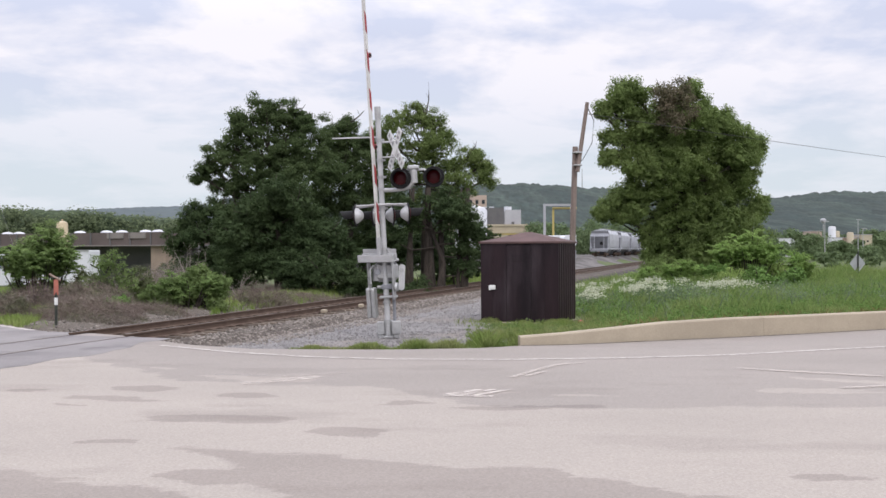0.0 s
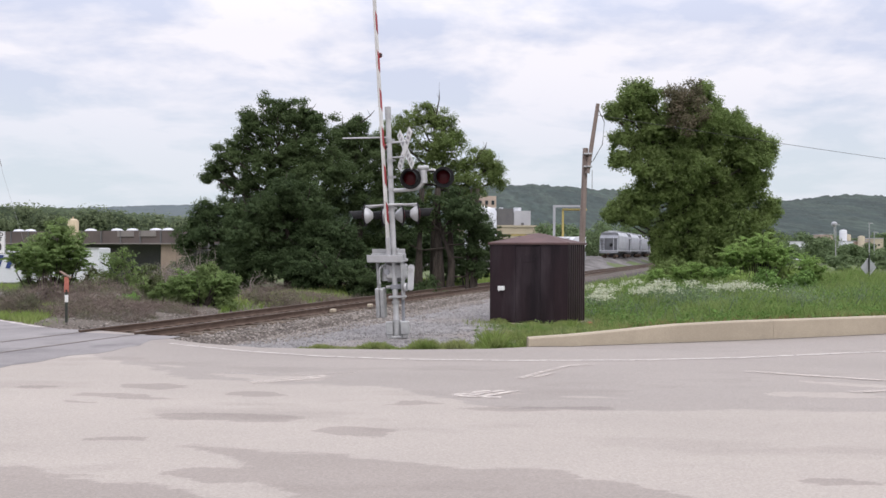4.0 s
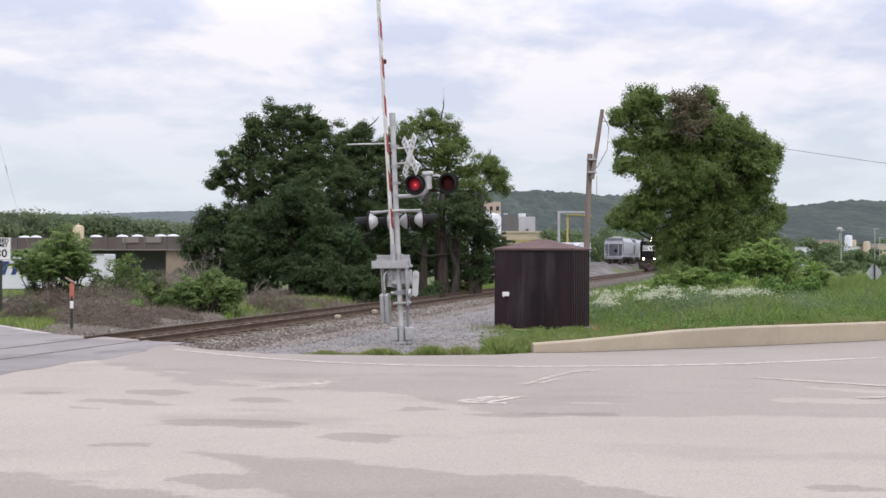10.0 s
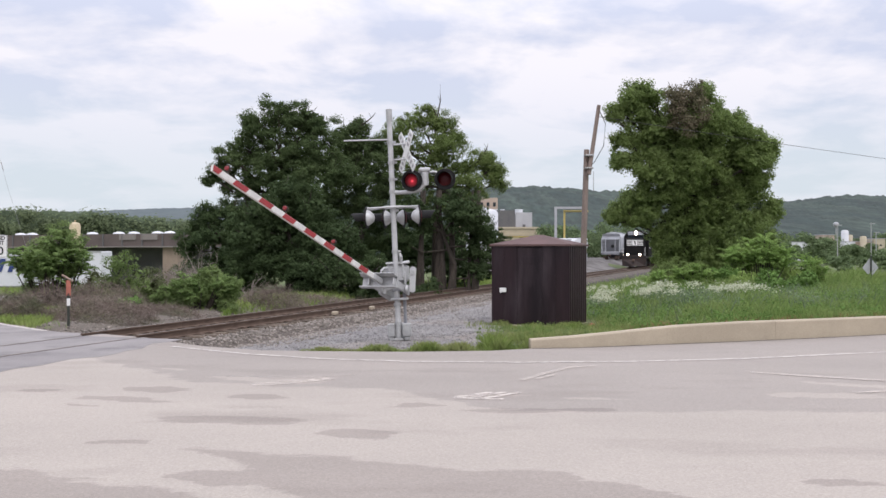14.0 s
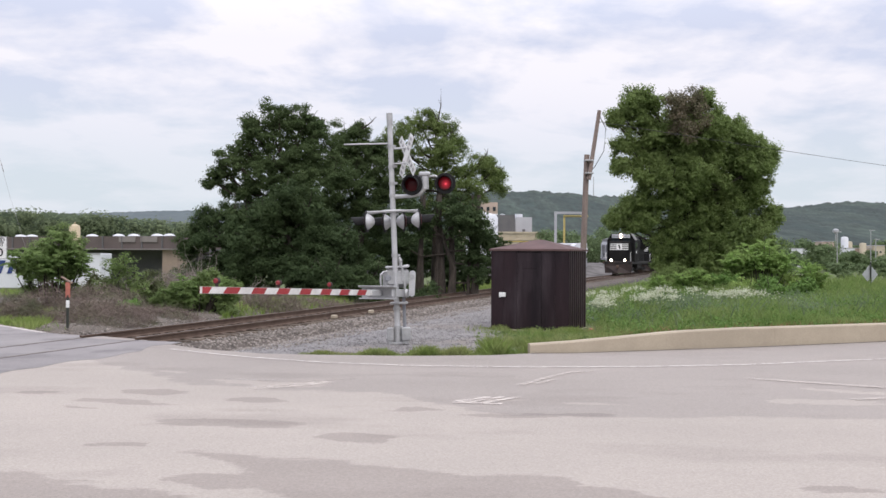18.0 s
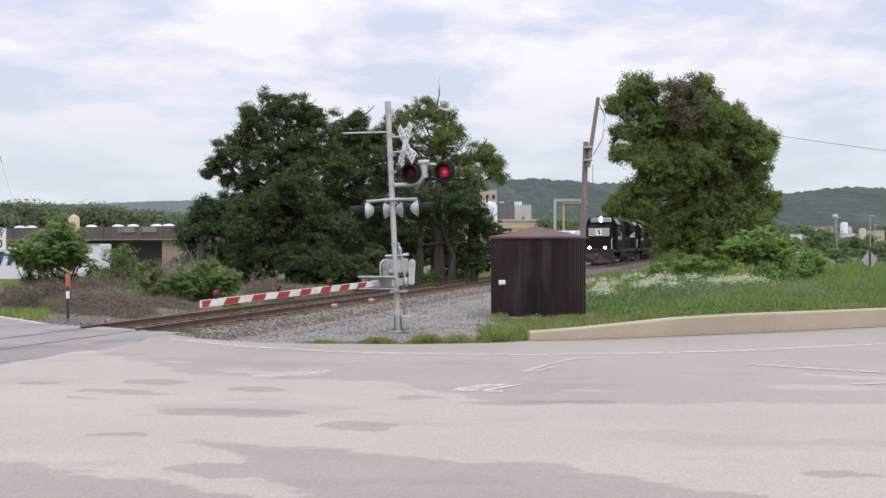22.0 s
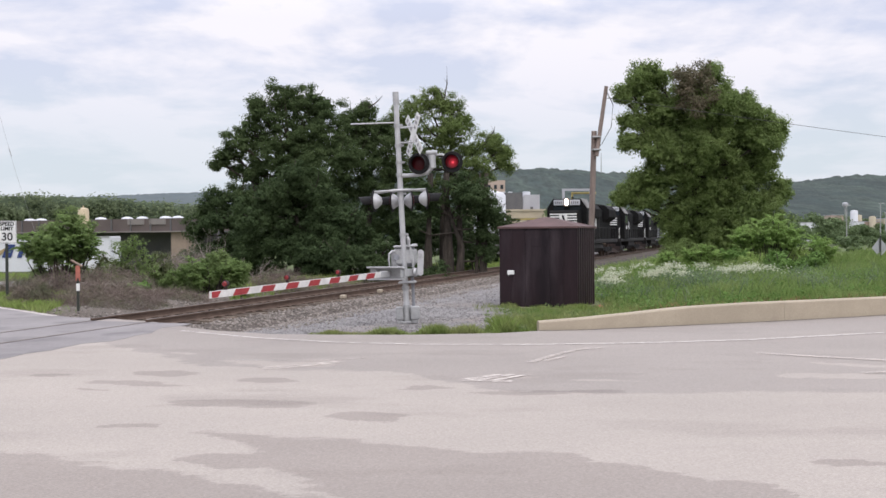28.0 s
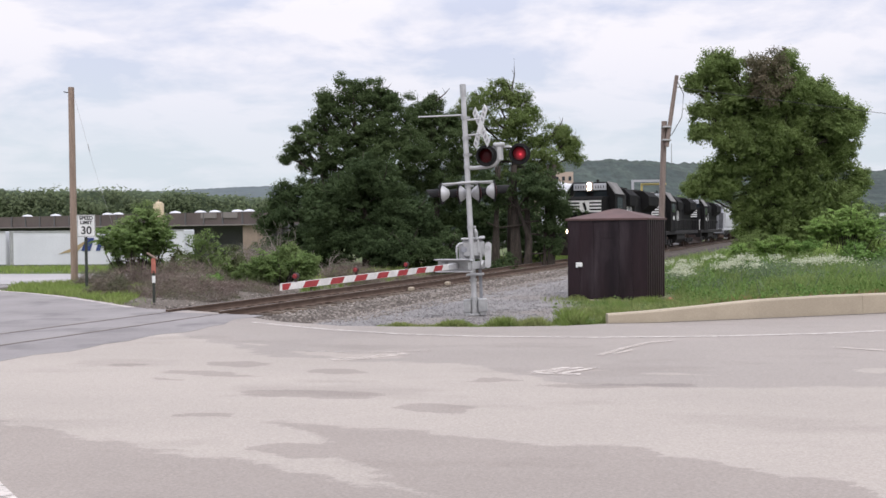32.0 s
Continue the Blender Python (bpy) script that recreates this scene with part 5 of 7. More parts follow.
    keep = rng.random(n) < np.clip((p - 0.14) * 1.7, 0, 0.42) * np.interp(x - 0.12 * (y - 27), [4.0, 4.6, 8.6, 10.5], [0.2, 1, 0.9, 0.0])
    x, y = x[keep], y[keep]
    z = land(x, y) + 0.50 + 0.16 * p[keep] + rng.normal(0, 0.045, len(x))
    stones("meadow_flowers", x, y, z, rng.uniform(0.012, 0.032, len(x)), M["petal"], "small cream wildflowers in clusters in the meadow", rng)
    # dry reddish fringe on the kerb
    x, y = spots(5000, 4.0, 30, 0.32, 1.3, 1.5)
    blades("dry_fringe", x, y, rng.uniform(0.06, 0.22, len(x)), rng.uniform(0.004, 0.01, len(x)), M["dry"], "dry reddish grass fringe along the kerb", rng, 0.6)
    # the tufts at the road's edge by mast and shed
    n = 24000
    x = rng.uniform(-2.8, 4.6, n)
    y0 = np.interp(x, [-2.6, -0.7, 1.0, 1.9, 4.5], [18.95, 18.72, 18.95, 19.6, 20.5])
    wid = np.interp(x, [-2.6, -1.5, 0, 1.0, 1.9, 3.0, 4.6], [0.25, 0.4, 0.55, 0.9, 2.6, 4.6, 6.0])
    y = y0 + wid * rng.random(n) ** 1.2
    keep = ~((np.abs(x - 2.9) < 1.35) & (y > 25.2))
    x, y = x[keep], y[keep]
    p = np.array([noise.noise((a * 2.2, b * 1.5, 2.0)) for a, b in zip(x, y)])
    keep = rng.random(len(x)) < np.clip(0.7 + 0.6 * p, 0.05, 1) * np.interp(x, [-2.8, -1.5, 0.5, 1.5], [0.7, 1.0, 1.0, 1.0])
    x, y, p = x[keep], y[keep], p[keep]
    H = np.clip(0.12 + 0.18 * p, 0.03, 0.34) * rng.uniform(0.35, 1.45, len(x)) * np.interp(x, [-2.8, -1.0, 0.2, 1.3, 2.2, 4.5], [0.4, 0.55, 0.85, 1.25, 0.8, 0.7]) + 0.04
    blades("edge_grass", x, y, H, rng.uniform(0.003, 0.007, len(x)), M["edge_tuft"], "dull green grass tufts along the road's edge", rng, 0.35)
    x, y = rng.uniform(0.9, 3.4, 80), rng.uniform(19.2, 24.5, 80)
    keep = y > np.interp(x, kx, ky) + 0.35
    keep |= (x < 1.8) & (y < 20.3)
    x, y = x[keep], y[keep]
    hh = rng.uniform(0.05, 0.16, len(x))
    tagged(leaves("edge_weeds", np.stack([x, y, land(x, y) + hh], 1), hh, 34, 0.05, M["leaf_shoot"], None, rng, slim=0.25), "small leafy weeds at the road's edge", "weeds", kind="stuff")
    # taller tufts along the shed's foot
    n = 9000
    x = rng.uniform(0.7, 3.7, n)
    y = 26.2 - 0.445 * (x - 1.45) - 0.06 - 2.4 * rng.random(n) ** 2.2
    p = np.array([noise.noise((a * 1.6, b * 1.2, 4.0)) for a, b in zip(x, y)])
    keep = rng.random(n) < np.clip(0.5 + p * 1.4, 0, 1) * np.interp(x, [1.1, 1.9], [0.05, 1])
    x, y, p = x[keep], y[keep], p[keep]
    blades("shed_grass", x, y, np.clip(0.11 + 0.2 * p, 0.03, 0.3) * rng.uniform(0.5, 1.3, len(x)), rng.uniform(0.005, 0.012, len(x)), M["edge_tuft"], "grass tufts along the foot of the shed", rng, 0.3)
    # verge beside the pole and the sign
    n = 40000
    x, y = rng.uniform(-18.4, -8.5, n), rng.uniform(23.5, 36, n)
    edge = np.interp(x, [-18.2, -17.1, -14.3, -13.2, -11.6, -9.7, -8.5], [33.4, 30.6, 28.5, 27.5, 25.8, 23.8, 23.4])
    top = np.interp(x, [-18.4, -16, -13, -10.5, -8.5], [34.0, 36, 35, 30.5, 25.5])
    keep = (y > edge + 0.1) & (y < top) & (x < -10.6 - 0.25 * (y - edge) * (x > -13))
    x, y = x[keep], y[keep]
    blades("verge_grass", x, y, rng.uniform(0.08, 0.26, len(x)), rng.uniform(0.008, 0.018, len(x)), M["verge"], "mown bright grass verge", rng)
    n = 22000
    x, y = rng.uniform(-45, -11, n), rng.uniform(44.5, 62, n)
    blades("lot_grass", x, y, rng.uniform(0.1, 0.3, n), rng.uniform(0.012, 0.03, n), M["verge"], "mown grass beside the lot", rng)
    # far side of the rails
    s, d = rng.uniform(4, 75, 26000), -rng.uniform(2.9, 6.0, 26000)
    x, y = TRACK_AT.x + TRACK_ALONG.x * s + TRACK_SIDE.x * d, TRACK_AT.y + TRACK_ALONG.y * s + TRACK_SIDE.y * d
    keep = y > 32 + 1.5 * np.sin(x * 2.1) + 2.2 * (-d - 2.9)
    blades("track_grass", x[keep], y[keep], rng.uniform(0.1, 0.32, keep.sum()), rng.uniform(0.01, 0.025, keep.sum()), M["verge"], "bright grass strip beyond the rails", rng)
    # dead grass and low weeds on the dirt beyond the rails
    s, d = rng.uniform(1.5, 30, 16000), -rng.uniform(3.6, 9.0, 16000)
    x, y = TRACK_AT.x + TRACK_ALONG.x * s + TRACK_SIDE.x * d, TRACK_AT.y + TRACK_ALONG.y * s + TRACK_SIDE.y * d
    p = np.array([noise.noise((a * 0.6, b * 0.6, 5.0)) for a, b in zip(x, y)])
    edge = lambda q: np.interp(q, [-18.2, -17.1, -14.3, -13.2, -11.6, -9.7, -8.5, -6], [33.4, 30.6, 28.5, 27.5, 25.8, 23.9, 23.4, 22]) + 0.3
    keep = (rng.random(len(x)) < np.clip(0.35 + 1.2 * p + (-d - 4.5) * 0.18, 0, 1)) & (y > edge(x)) & ((x > -12.6) | (y > 33))
    x, y, d = x[keep], y[keep], d[keep]
    H = rng.uniform(0.03, 0.16, len(x)) * np.clip((-d - 3) / 2.2, 0.4, 1.6)
    blades("dead_grass", x, y, H, rng.uniform(0.003, 0.007, len(x)), M["twig"], "brown dead grass on the dirt beyond the rails", rng, 0.9)
    x, y = x[::3], y[::3]
    blades("brush_weeds", x, y, rng.uniform(0.06, 0.22, len(x)), rng.uniform(0.005, 0.011, len(x)), M["grass"], "thin green weeds among the dead brush", rng, 0.5)
    n = 9000
    s, d = rng.uniform(0.2, 24, n), -rng.uniform(3.0, 8.5, n)
    x, y = TRACK_AT.x + TRACK_ALONG.x * s + TRACK_SIDE.x * d, TRACK_AT.y + TRACK_ALONG.y * s + TRACK_SIDE.y * d
    keep = y > edge(x)
    x, y, n = x[keep], y[keep], keep.sum()
    stones("dirt_stones", x, y, land(x, y) + 0.035, rng.uniform(0.01, 0.04, n), M["stone"], "loose stones on the dirt beyond the rails", rng)


def tangle(label, cx, cy, rx, ry, h, n, mat, seed, width=0.005, length=0.3):
    """A mound of crossed dead twigs."""
    rng = np.random.default_rng(seed)
    a, q = rng.uniform(0, 6.28, n), np.sqrt(rng.random(n))
    x, y = q * np.cos(a), q * np.sin(a)
    bump = np.array([0.75 + 0.5 * noise.noise((u * 2.2, v * 2.2, seed)) for u, v in zip(x, y)])
    top = h * np.clip(1 - q ** 2.2, 0.08, 1) * bump
    z = land(cx + x * rx, cy + y * ry) + top * rng.random(n) ** 0.7
    P = np.stack([cx + x * rx, cy + y * ry, z], 1)
    d = rng.normal(size=(n, 3)) * np.array([1, 1, 0.75]) + np.array([0, 0, 0.25])
    d /= np.linalg.norm(d, axis=1)[:, None]
    ln = length * rng.uniform(0.4, 1.4, n)[:, None]
    w = np.cross(d, rng.normal(size=(n, 3))); w *= width * rng.uniform(0.5, 1.3, n)[:, None] / np.linalg.norm(w, axis=1)[:, None]
    V = np.stack([P - w, P + w, P + d * ln], 1).reshape(-1, 3)
    tagged(new("dead_brush", array_mesh("dead_brush", V, np.arange(3 * n).reshape(-1, 3), mat)), label, "brush", kind="stuff")


meadow()
tangle("brown tangled dead brush behind the marker post", -10.3, 28.8, 1.7, 1.7, 0.95, 9000, M["twig"], 91)
tangle("brown dead brush between the green shrubs", -11.8, 33.4, 1.9, 1.2, 1.3, 9000, M["twig"], 92)
tangle("brown dead brush beside the leafy bush", -6.2, 36.4, 1.4, 1.0, 1.15, 6000, M["twig"], 93)
tangle("pale grey dead branches behind the shrubs", -10.4, 38.3, 1.9, 0.9, 1.9, 7000, M["twig_pale"], 94, 0.007, 0.5)
tangle("brown dead brush at the verge's end", -15.0, 33.2, 1.0, 0.8, 0.9, 4500, M["twig"], 95)
tangle("low brown brush at the foot of the trees", -4.4, 39.8, 2.3, 1.2, 0.55, 5000, M["twig"], 96)
tangle("grey-brown tall dead weeds on the verge", -12.5, 28.6, 0.8, 0.6, 0.95, 5000, M["twig"], 98)
tangle("brown weeds at the foot of the tall shrub", -13.6, 33.2, 1.3, 0.8, 1.15, 6000, M["twig"], 99)
tangle("low brown brush beyond the rails", -9.3, 31.2, 1.6, 0.9, 0.35, 4500, M["twig"], 97)


# ---- crossing signal and gate ----
SIGNAL = pose(-0.90, 21.35, -0.03, 0, -2.6, 0)


def facing(az):
    """Turn of a lamp that looks along the ground towards az degrees (0 is +x)."""
    return pose(0, 0, 0, 0, 0, az)


def lamp(root, p, az, lit=False, name="signal_lamp", reach=0.30, hood_r=0.175):
    """A round crossing lamp: black target disc, long hood, red lens."""
    m = Matrix.Translation(p) @ facing(az) @ pose(0, 0, 0, 0, 90, 0)
    body = part(name, Geo().lathe([(0.03, -0.17), (0.08, -0.155), (0.13, -0.10), (0.17, -0.04), (0.18, -0.02), (0.18, -0.013), (0.02, -0.013)], 20), M["silver"], root, "silver lamp housing", m, True)
    part("target", Geo().lathe([(0.02, -0.012), (0.235, -0.012), (0.24, 0.0), (0.235, 0.012), (0.165, 0.012), (0.16, 0.022), (0.02, 0.022)], 28), M["black"], body, "flat black round background disc", None, True)
    hood, n = Geo(), 20
    vs = []
    for r, ln in ((hood_r, 0.0), (hood_r - 0.005, 1.0), (hood_r - 0.017, 1.0), (hood_r - 0.015, 0.0)):
        for i in range(n + 1):
            a = radians(-125 + 250 * i / n)
            vs.append((-r * math.cos(a), r * math.sin(a), 0.01 + ln * (reach - 0.13 * abs(a) / radians(125))))
    fs = []
    for k in range(3):
        for i in range(n):
            fs.append((k * (n + 1) + i, k * (n + 1) + i + 1, (k + 1) * (n + 1) + i + 1, (k + 1) * (n + 1) + i))
    hood.add(vs, fs)
    part("hood", hood, M["black"], body, "black visor hood", None, True)
    part("lens", Geo().lathe([(0.15, 0.02), (0.148, 0.035), (0.11, 0.05), (0.06, 0.058), (0.005, 0.06)], 24), M["lens"], body, "dark red glass lens", None, True)
    if lit:
        return part("bulb", Geo().lathe([(0.140, 0.0), (0.138, 0.006), (0.11, 0.014), (0.05, 0.02), (0.003, 0.021)], 20), M["lamp_on"], body, "glowing red light", pose(0, 0, -0.02), True)


def crossing_signal():
    root = thing("crossing_signal", "silver railway crossing mast with crossbuck, red lamps and gate", "crossing signal", SIGNAL)
    part("mast", Geo().cyl((0, 0, 0.1), (0, 0, 4.95), 0.064, 0.058, 16), M["silver"], root, smooth=True)
    part("mast_cap", Geo().cyl((0, 0, 4.93), (0, 0, 5.2), 0.07, 0.07, 16), M["galv"], root, "duller grey sleeve at the top", smooth=True)
    part("base", Geo().box((0, 0, 0.03), (0.24, 0.26, 0.06), ch=0.015).cyl((0, 0, 0.05), (0, 0, 0.42), 0.10, 0.08, 14), M["galv"], root, "grey cast base")
    for x, y, w in ((-0.16, -0.06, 0.16), (0.19, -0.1, 0.2), (0.1, 0.16, 0.14)):
        part("bolt_cover", Geo().box((x, y, 0.24), (w, 0.15, 0.30), ch=0.02).box((x, y, 0.06), (w * 0.6, 0.1, 0.1), ch=0.01), M["galv"], root, "dull grey junction case")
    part("conduit", Geo().tube([(0.16, 0.03, 0.3), (0.165, 0.03, 0.9), (0.16, 0.03, 1.16)], [0.04] * 3, 8), M["hopper_end"], root, "dark conduit pipe")
    part("mast_collar", Geo().cyl((0, 0, 0.78), (0, 0, 0.84), 0.085, 0.085, 14), M["galv"], root)
    # bell bar
    part("top_bar", Geo().cyl((0, 0, 4.52), (-1.05, 0.1, 4.55), 0.018, 0.016, 8), M["silver"], root, "thin horizontal bar")
    for z in (4.45, 4.0, 3.62, 3.35, 2.92, 2.0):
        part("clamp", Geo().cyl((0, 0, z - 0.035), (0, 0, z + 0.035), 0.075, 0.075, 14).box((0.09, 0, z), (0.07, 0.05, 0.05), ch=0.008), M["galv"], root)
    # crossbuck, turned well away from the view
    cb = Matrix.Translation((0.38, -0.1, 4.22)) @ pose(0, 0, 0, 0, 0, -62)
    for k, a in enumerate((52, -52)):
        m = cb @ pose(0, -0.012 - 0.02 * k, 0, 0, a, 0)
        b = part("crossbuck_blade", Geo().box((0, 0, 0), (1.06, 0.012, 0.205), ch=0.004), M["white"], root, "white crossbuck blade with small dark lettering", m)
        for i in range(8):
            if k == 1 and i in (3, 4):
                continue
            part("letter_bar", Geo().box((-0.434 + i * 0.124, -0.008, 0), (0.07, 0.004, 0.095), ch=0.0015), M["galv"], b)
    for z in (4.06, 4.4):
        part("crossbuck_bracket", Geo().cyl((0, 0, z), (0.36, -0.09, z), 0.02, 0.02, 8), M["silver"], root)
    # lamps towards the road
    part("lamp_arm", Geo().tube([(0, 0, 3.32), (0.4, -0.1, 3.32), (0.62, -0.14, 3.36), (0.74, -0.15, 3.5)], [0.045, 0.045, 0.06, 0.06], 10), M["silver"], root, smooth=True)
    part("junction_box", Geo().cyl((0.74, -0.15, 3.45), (0.74, -0.15, 3.74), 0.085, 0.085, 14).box((0.74, -0.15, 3.79), (0.26, 0.2, 0.1), ch=0.03), M["silver"], root)
    part("lamp_bar", Geo().tube([(0.36, -0.12, 3.66), (0.5, -0.1, 3.74), (0.98, -0.14, 3.74), (1.12, -0.16, 3.66)], [0.025] * 4, 8), M["silver"], root)
    b1 = lamp(root, (0.45, -0.2, 3.56), -98, True)
    b2 = lamp(root, (1.19, -0.2, 3.56), -96, True)
    # two side pairs below
    part("side_lamp_bar", Geo().tube([(-0.55, 0.3, 2.98), (-0.15, -0.1, 3.0), (0.15, -0.1, 3.0), (0.55, 0.3, 2.98)], [0.028] * 4, 8), M["silver"], root)
    for x, y, az in ((-0.57, -0.36, 171), (-0.21, 0.30, 171), (0.22, 0.30, 9), (0.58, -0.36, 9)):
        lamp(root, (x, y, 2.77), az, reach=0.36, hood_r=0.115)
        part("hanger", Geo().cyl((x, y, 2.98), (x, y, 2.8), 0.02, 0.02, 8).cyl((x, y, 2.98), (0, 0, 3.0), 0.02, 0.02, 8), M["silver"], root)
    # gate machine
    mech = part("gate_machine", Geo().box((0.02, 0.14, 1.50), (0.54, 0.36, 0.46), ch=0.09), M["galv"], root, "silver cast gate machine housing", smooth=True)
    part("machine_lid", Geo().box((0.02, 0.14, 1.74), (0.50, 0.34, 0.05), ch=0.02).box((0.24, 0.14, 1.75), (0.14, 0.22, 0.07), ch=0.02), M["silver"], mech)
    for x, z in ((-0.16, 1.52), (0.16, 1.56), (0.2, 1.38)):
        part("cast_rib", Geo().box((x, -0.05, z), (0.05, 0.03, 0.3), ch=0.01), M["galv"], mech, "raised rib on the casting")
    part("inspection_cover", Geo().cyl((-0.17, -0.04, 1.50), (-0.17, -0.07, 1.50), 0.07, 0.06, 14), M["hopper_end"], mech, "small dark round cover")
    part("cable_elbow", Geo().tube([(0.12, 0.0, 1.72), (0.12, 0.0, 1.88), (0.09, 0.0, 1.96)], [0.045, 0.045, 0.03], 10), M["galv"], mech)
    part("guard_pipe", Geo().tube([(-0.33, -0.02, 1.24), (-0.34, -0.02, 1.45), (-0.33, -0.02, 1.58), (-0.27, 0, 1.64), (-0.16, 0.05, 1.65)], [0.024] * 5, 8), M["silver"], mech)
    part("motor_case", Geo().cyl((-0.2, 0.1, 1.3), (-0.2, 0.1, 1.6), 0.1, 0.1, 12), M["galv"], mech)
    side = [(0.07 * math.cos(radians(k * 22.5)), (0.22 if k < 9 else -0.22) + 0.07 * math.sin(radians(k * 22.5))) for k in range(16)]
    part("crank_plate", Geo().prism(side, 0.05, Matrix.Translation((0.37, -0.16, 1.36)) @ pose(0, 0, 0, 90, 4, 0)), M["silver"], mech, "rounded silver crank arm")
    part("crank_boss", Geo().cyl((0.37, -0.24, 1.52), (0.37, -0.18, 1.52), 0.05, 0.05, 12), M["galv"], mech)
    part("machine_bracket", Geo().box((0.05, 0, 0.93), (0.4, 0.26, 0.05), ch=0.012), M["galv"], root)
    part("machine_shelf", Geo().box((0.05, 0.05, 1.16), (0.30, 0.24, 0.12), ch=0.02), M["hopper_end"], root, "dull machine underside")
    part("shaft", Geo().cyl((-0.2, 0.02, PIVOT[2]), (0.2, 0.02, PIVOT[2]), 0.035, 0.035, 12), M["galv"], mech)
    return root, b1, b2


PIVOT = (-0.10, 0.0, 1.16)
ARM_LENGTH, ARM_TURN = 7.48, -109.7


def gate_arm(root):
    """Lies along +x from its pivot; z is up when lowered."""
    arm = new("gate_arm")
    arm.parent = root
    tagged(arm, "red and white striped crossing gate arm with lamps")
    L = ARM_LENGTH
    off = 0.0
    part("root_channel", Geo().box((0.88, off, 0.0), (0.5, 0.07, 0.13), ch=0.012), M["silver"], arm, "silver channel at the arm's root")
    for y in (-0.28, 0.30):
        part("side_bar", Geo().box((0.22, y, 0.0), (1.0, 0.03, 0.17), ch=0.012), M["silver"], arm)
    part("hub", Geo().cyl((0, 0.35, 0), (0, 0.40, 0), 0.10, 0.085, 20), M["silver"], arm, smooth=True)
    for y in (-0.30, -0.19):
        part("counterweight", Geo().box((-0.36, y, -0.02), (0.68, 0.095, 0.19), ch=0.02), M["galv"], arm, "grey steel counterweight plate")
    for z in (0.125, -0.125):
        part("cross_flange", Geo().box((0.66, -0.06, z), (0.16, 0.84, 0.025), ch=0.006), M["silver"], arm)
    part("cross_web", Geo().box((0.58, -0.06, 0), (0.02, 0.82, 0.24), ch=0.005), M["galv"], arm)
    part("face_plate", Geo().box((0.74, -0.06, 0.145), (0.2, 0.80, 0.02), ch=0.005), M["silver"], arm)
    # a white tapering tube, red slanting plates on both faces
    hgt, n = 0.118, 16
    w = (L - 1.05) / (n - 0.5)
    h0, h1 = hgt / 2, hgt * 0.89 / 2
    part("arm_tube", Geo().prism([(1.05, -h0), (L, -h1), (L, h1), (1.05, h0)], 0.044, pose(0, off + 0.022, 0, 90, 0, 0)), M["arm_white"], arm, "weathered white arm tube")
    for i in range(1, n, 2):
        p, q = 1.05 + i * w, min(1.05 + (i + 1) * w, L)
        sl, h = -0.05, hgt * (1 - 0.12 * i / n) / 2 - 0.004
        poly = [(p - sl, -h), (q - sl if i < n - 1 else q, -h), (q + sl if i < n - 1 else q, h), (p + sl, h)]
        for y in (off + 0.026, off - 0.022):
            part("stripe", Geo().prism(poly, 0.004, pose(0, y, 0, 90, 0, 0)), M["red"], arm, "red stripe")
    for x in (L - 0.42, L - 2.35, L - 4.35):
        lp = part("arm_lamp", Geo().box((x, off, 0.085), (0.045, 0.045, 0.07), ch=0.008).cyl((x - 0.03, off, 0.145), (x + 0.03, off, 0.145), 0.05, 0.05, 14), M["plow"], arm, "small dark arm lamp", smooth=True)
        for k in (-1, 1):
            part("arm_lens", Geo().cyl((x + k * 0.03, off, 0.145), (x + k * 0.055, off, 0.145), 0.042, 0.03, 14), M["lens_red"], lp, "red lens", smooth=True)
    return arm


signal, bulb_left, bulb_right = crossing_signal()
arm = gate_arm(signal)


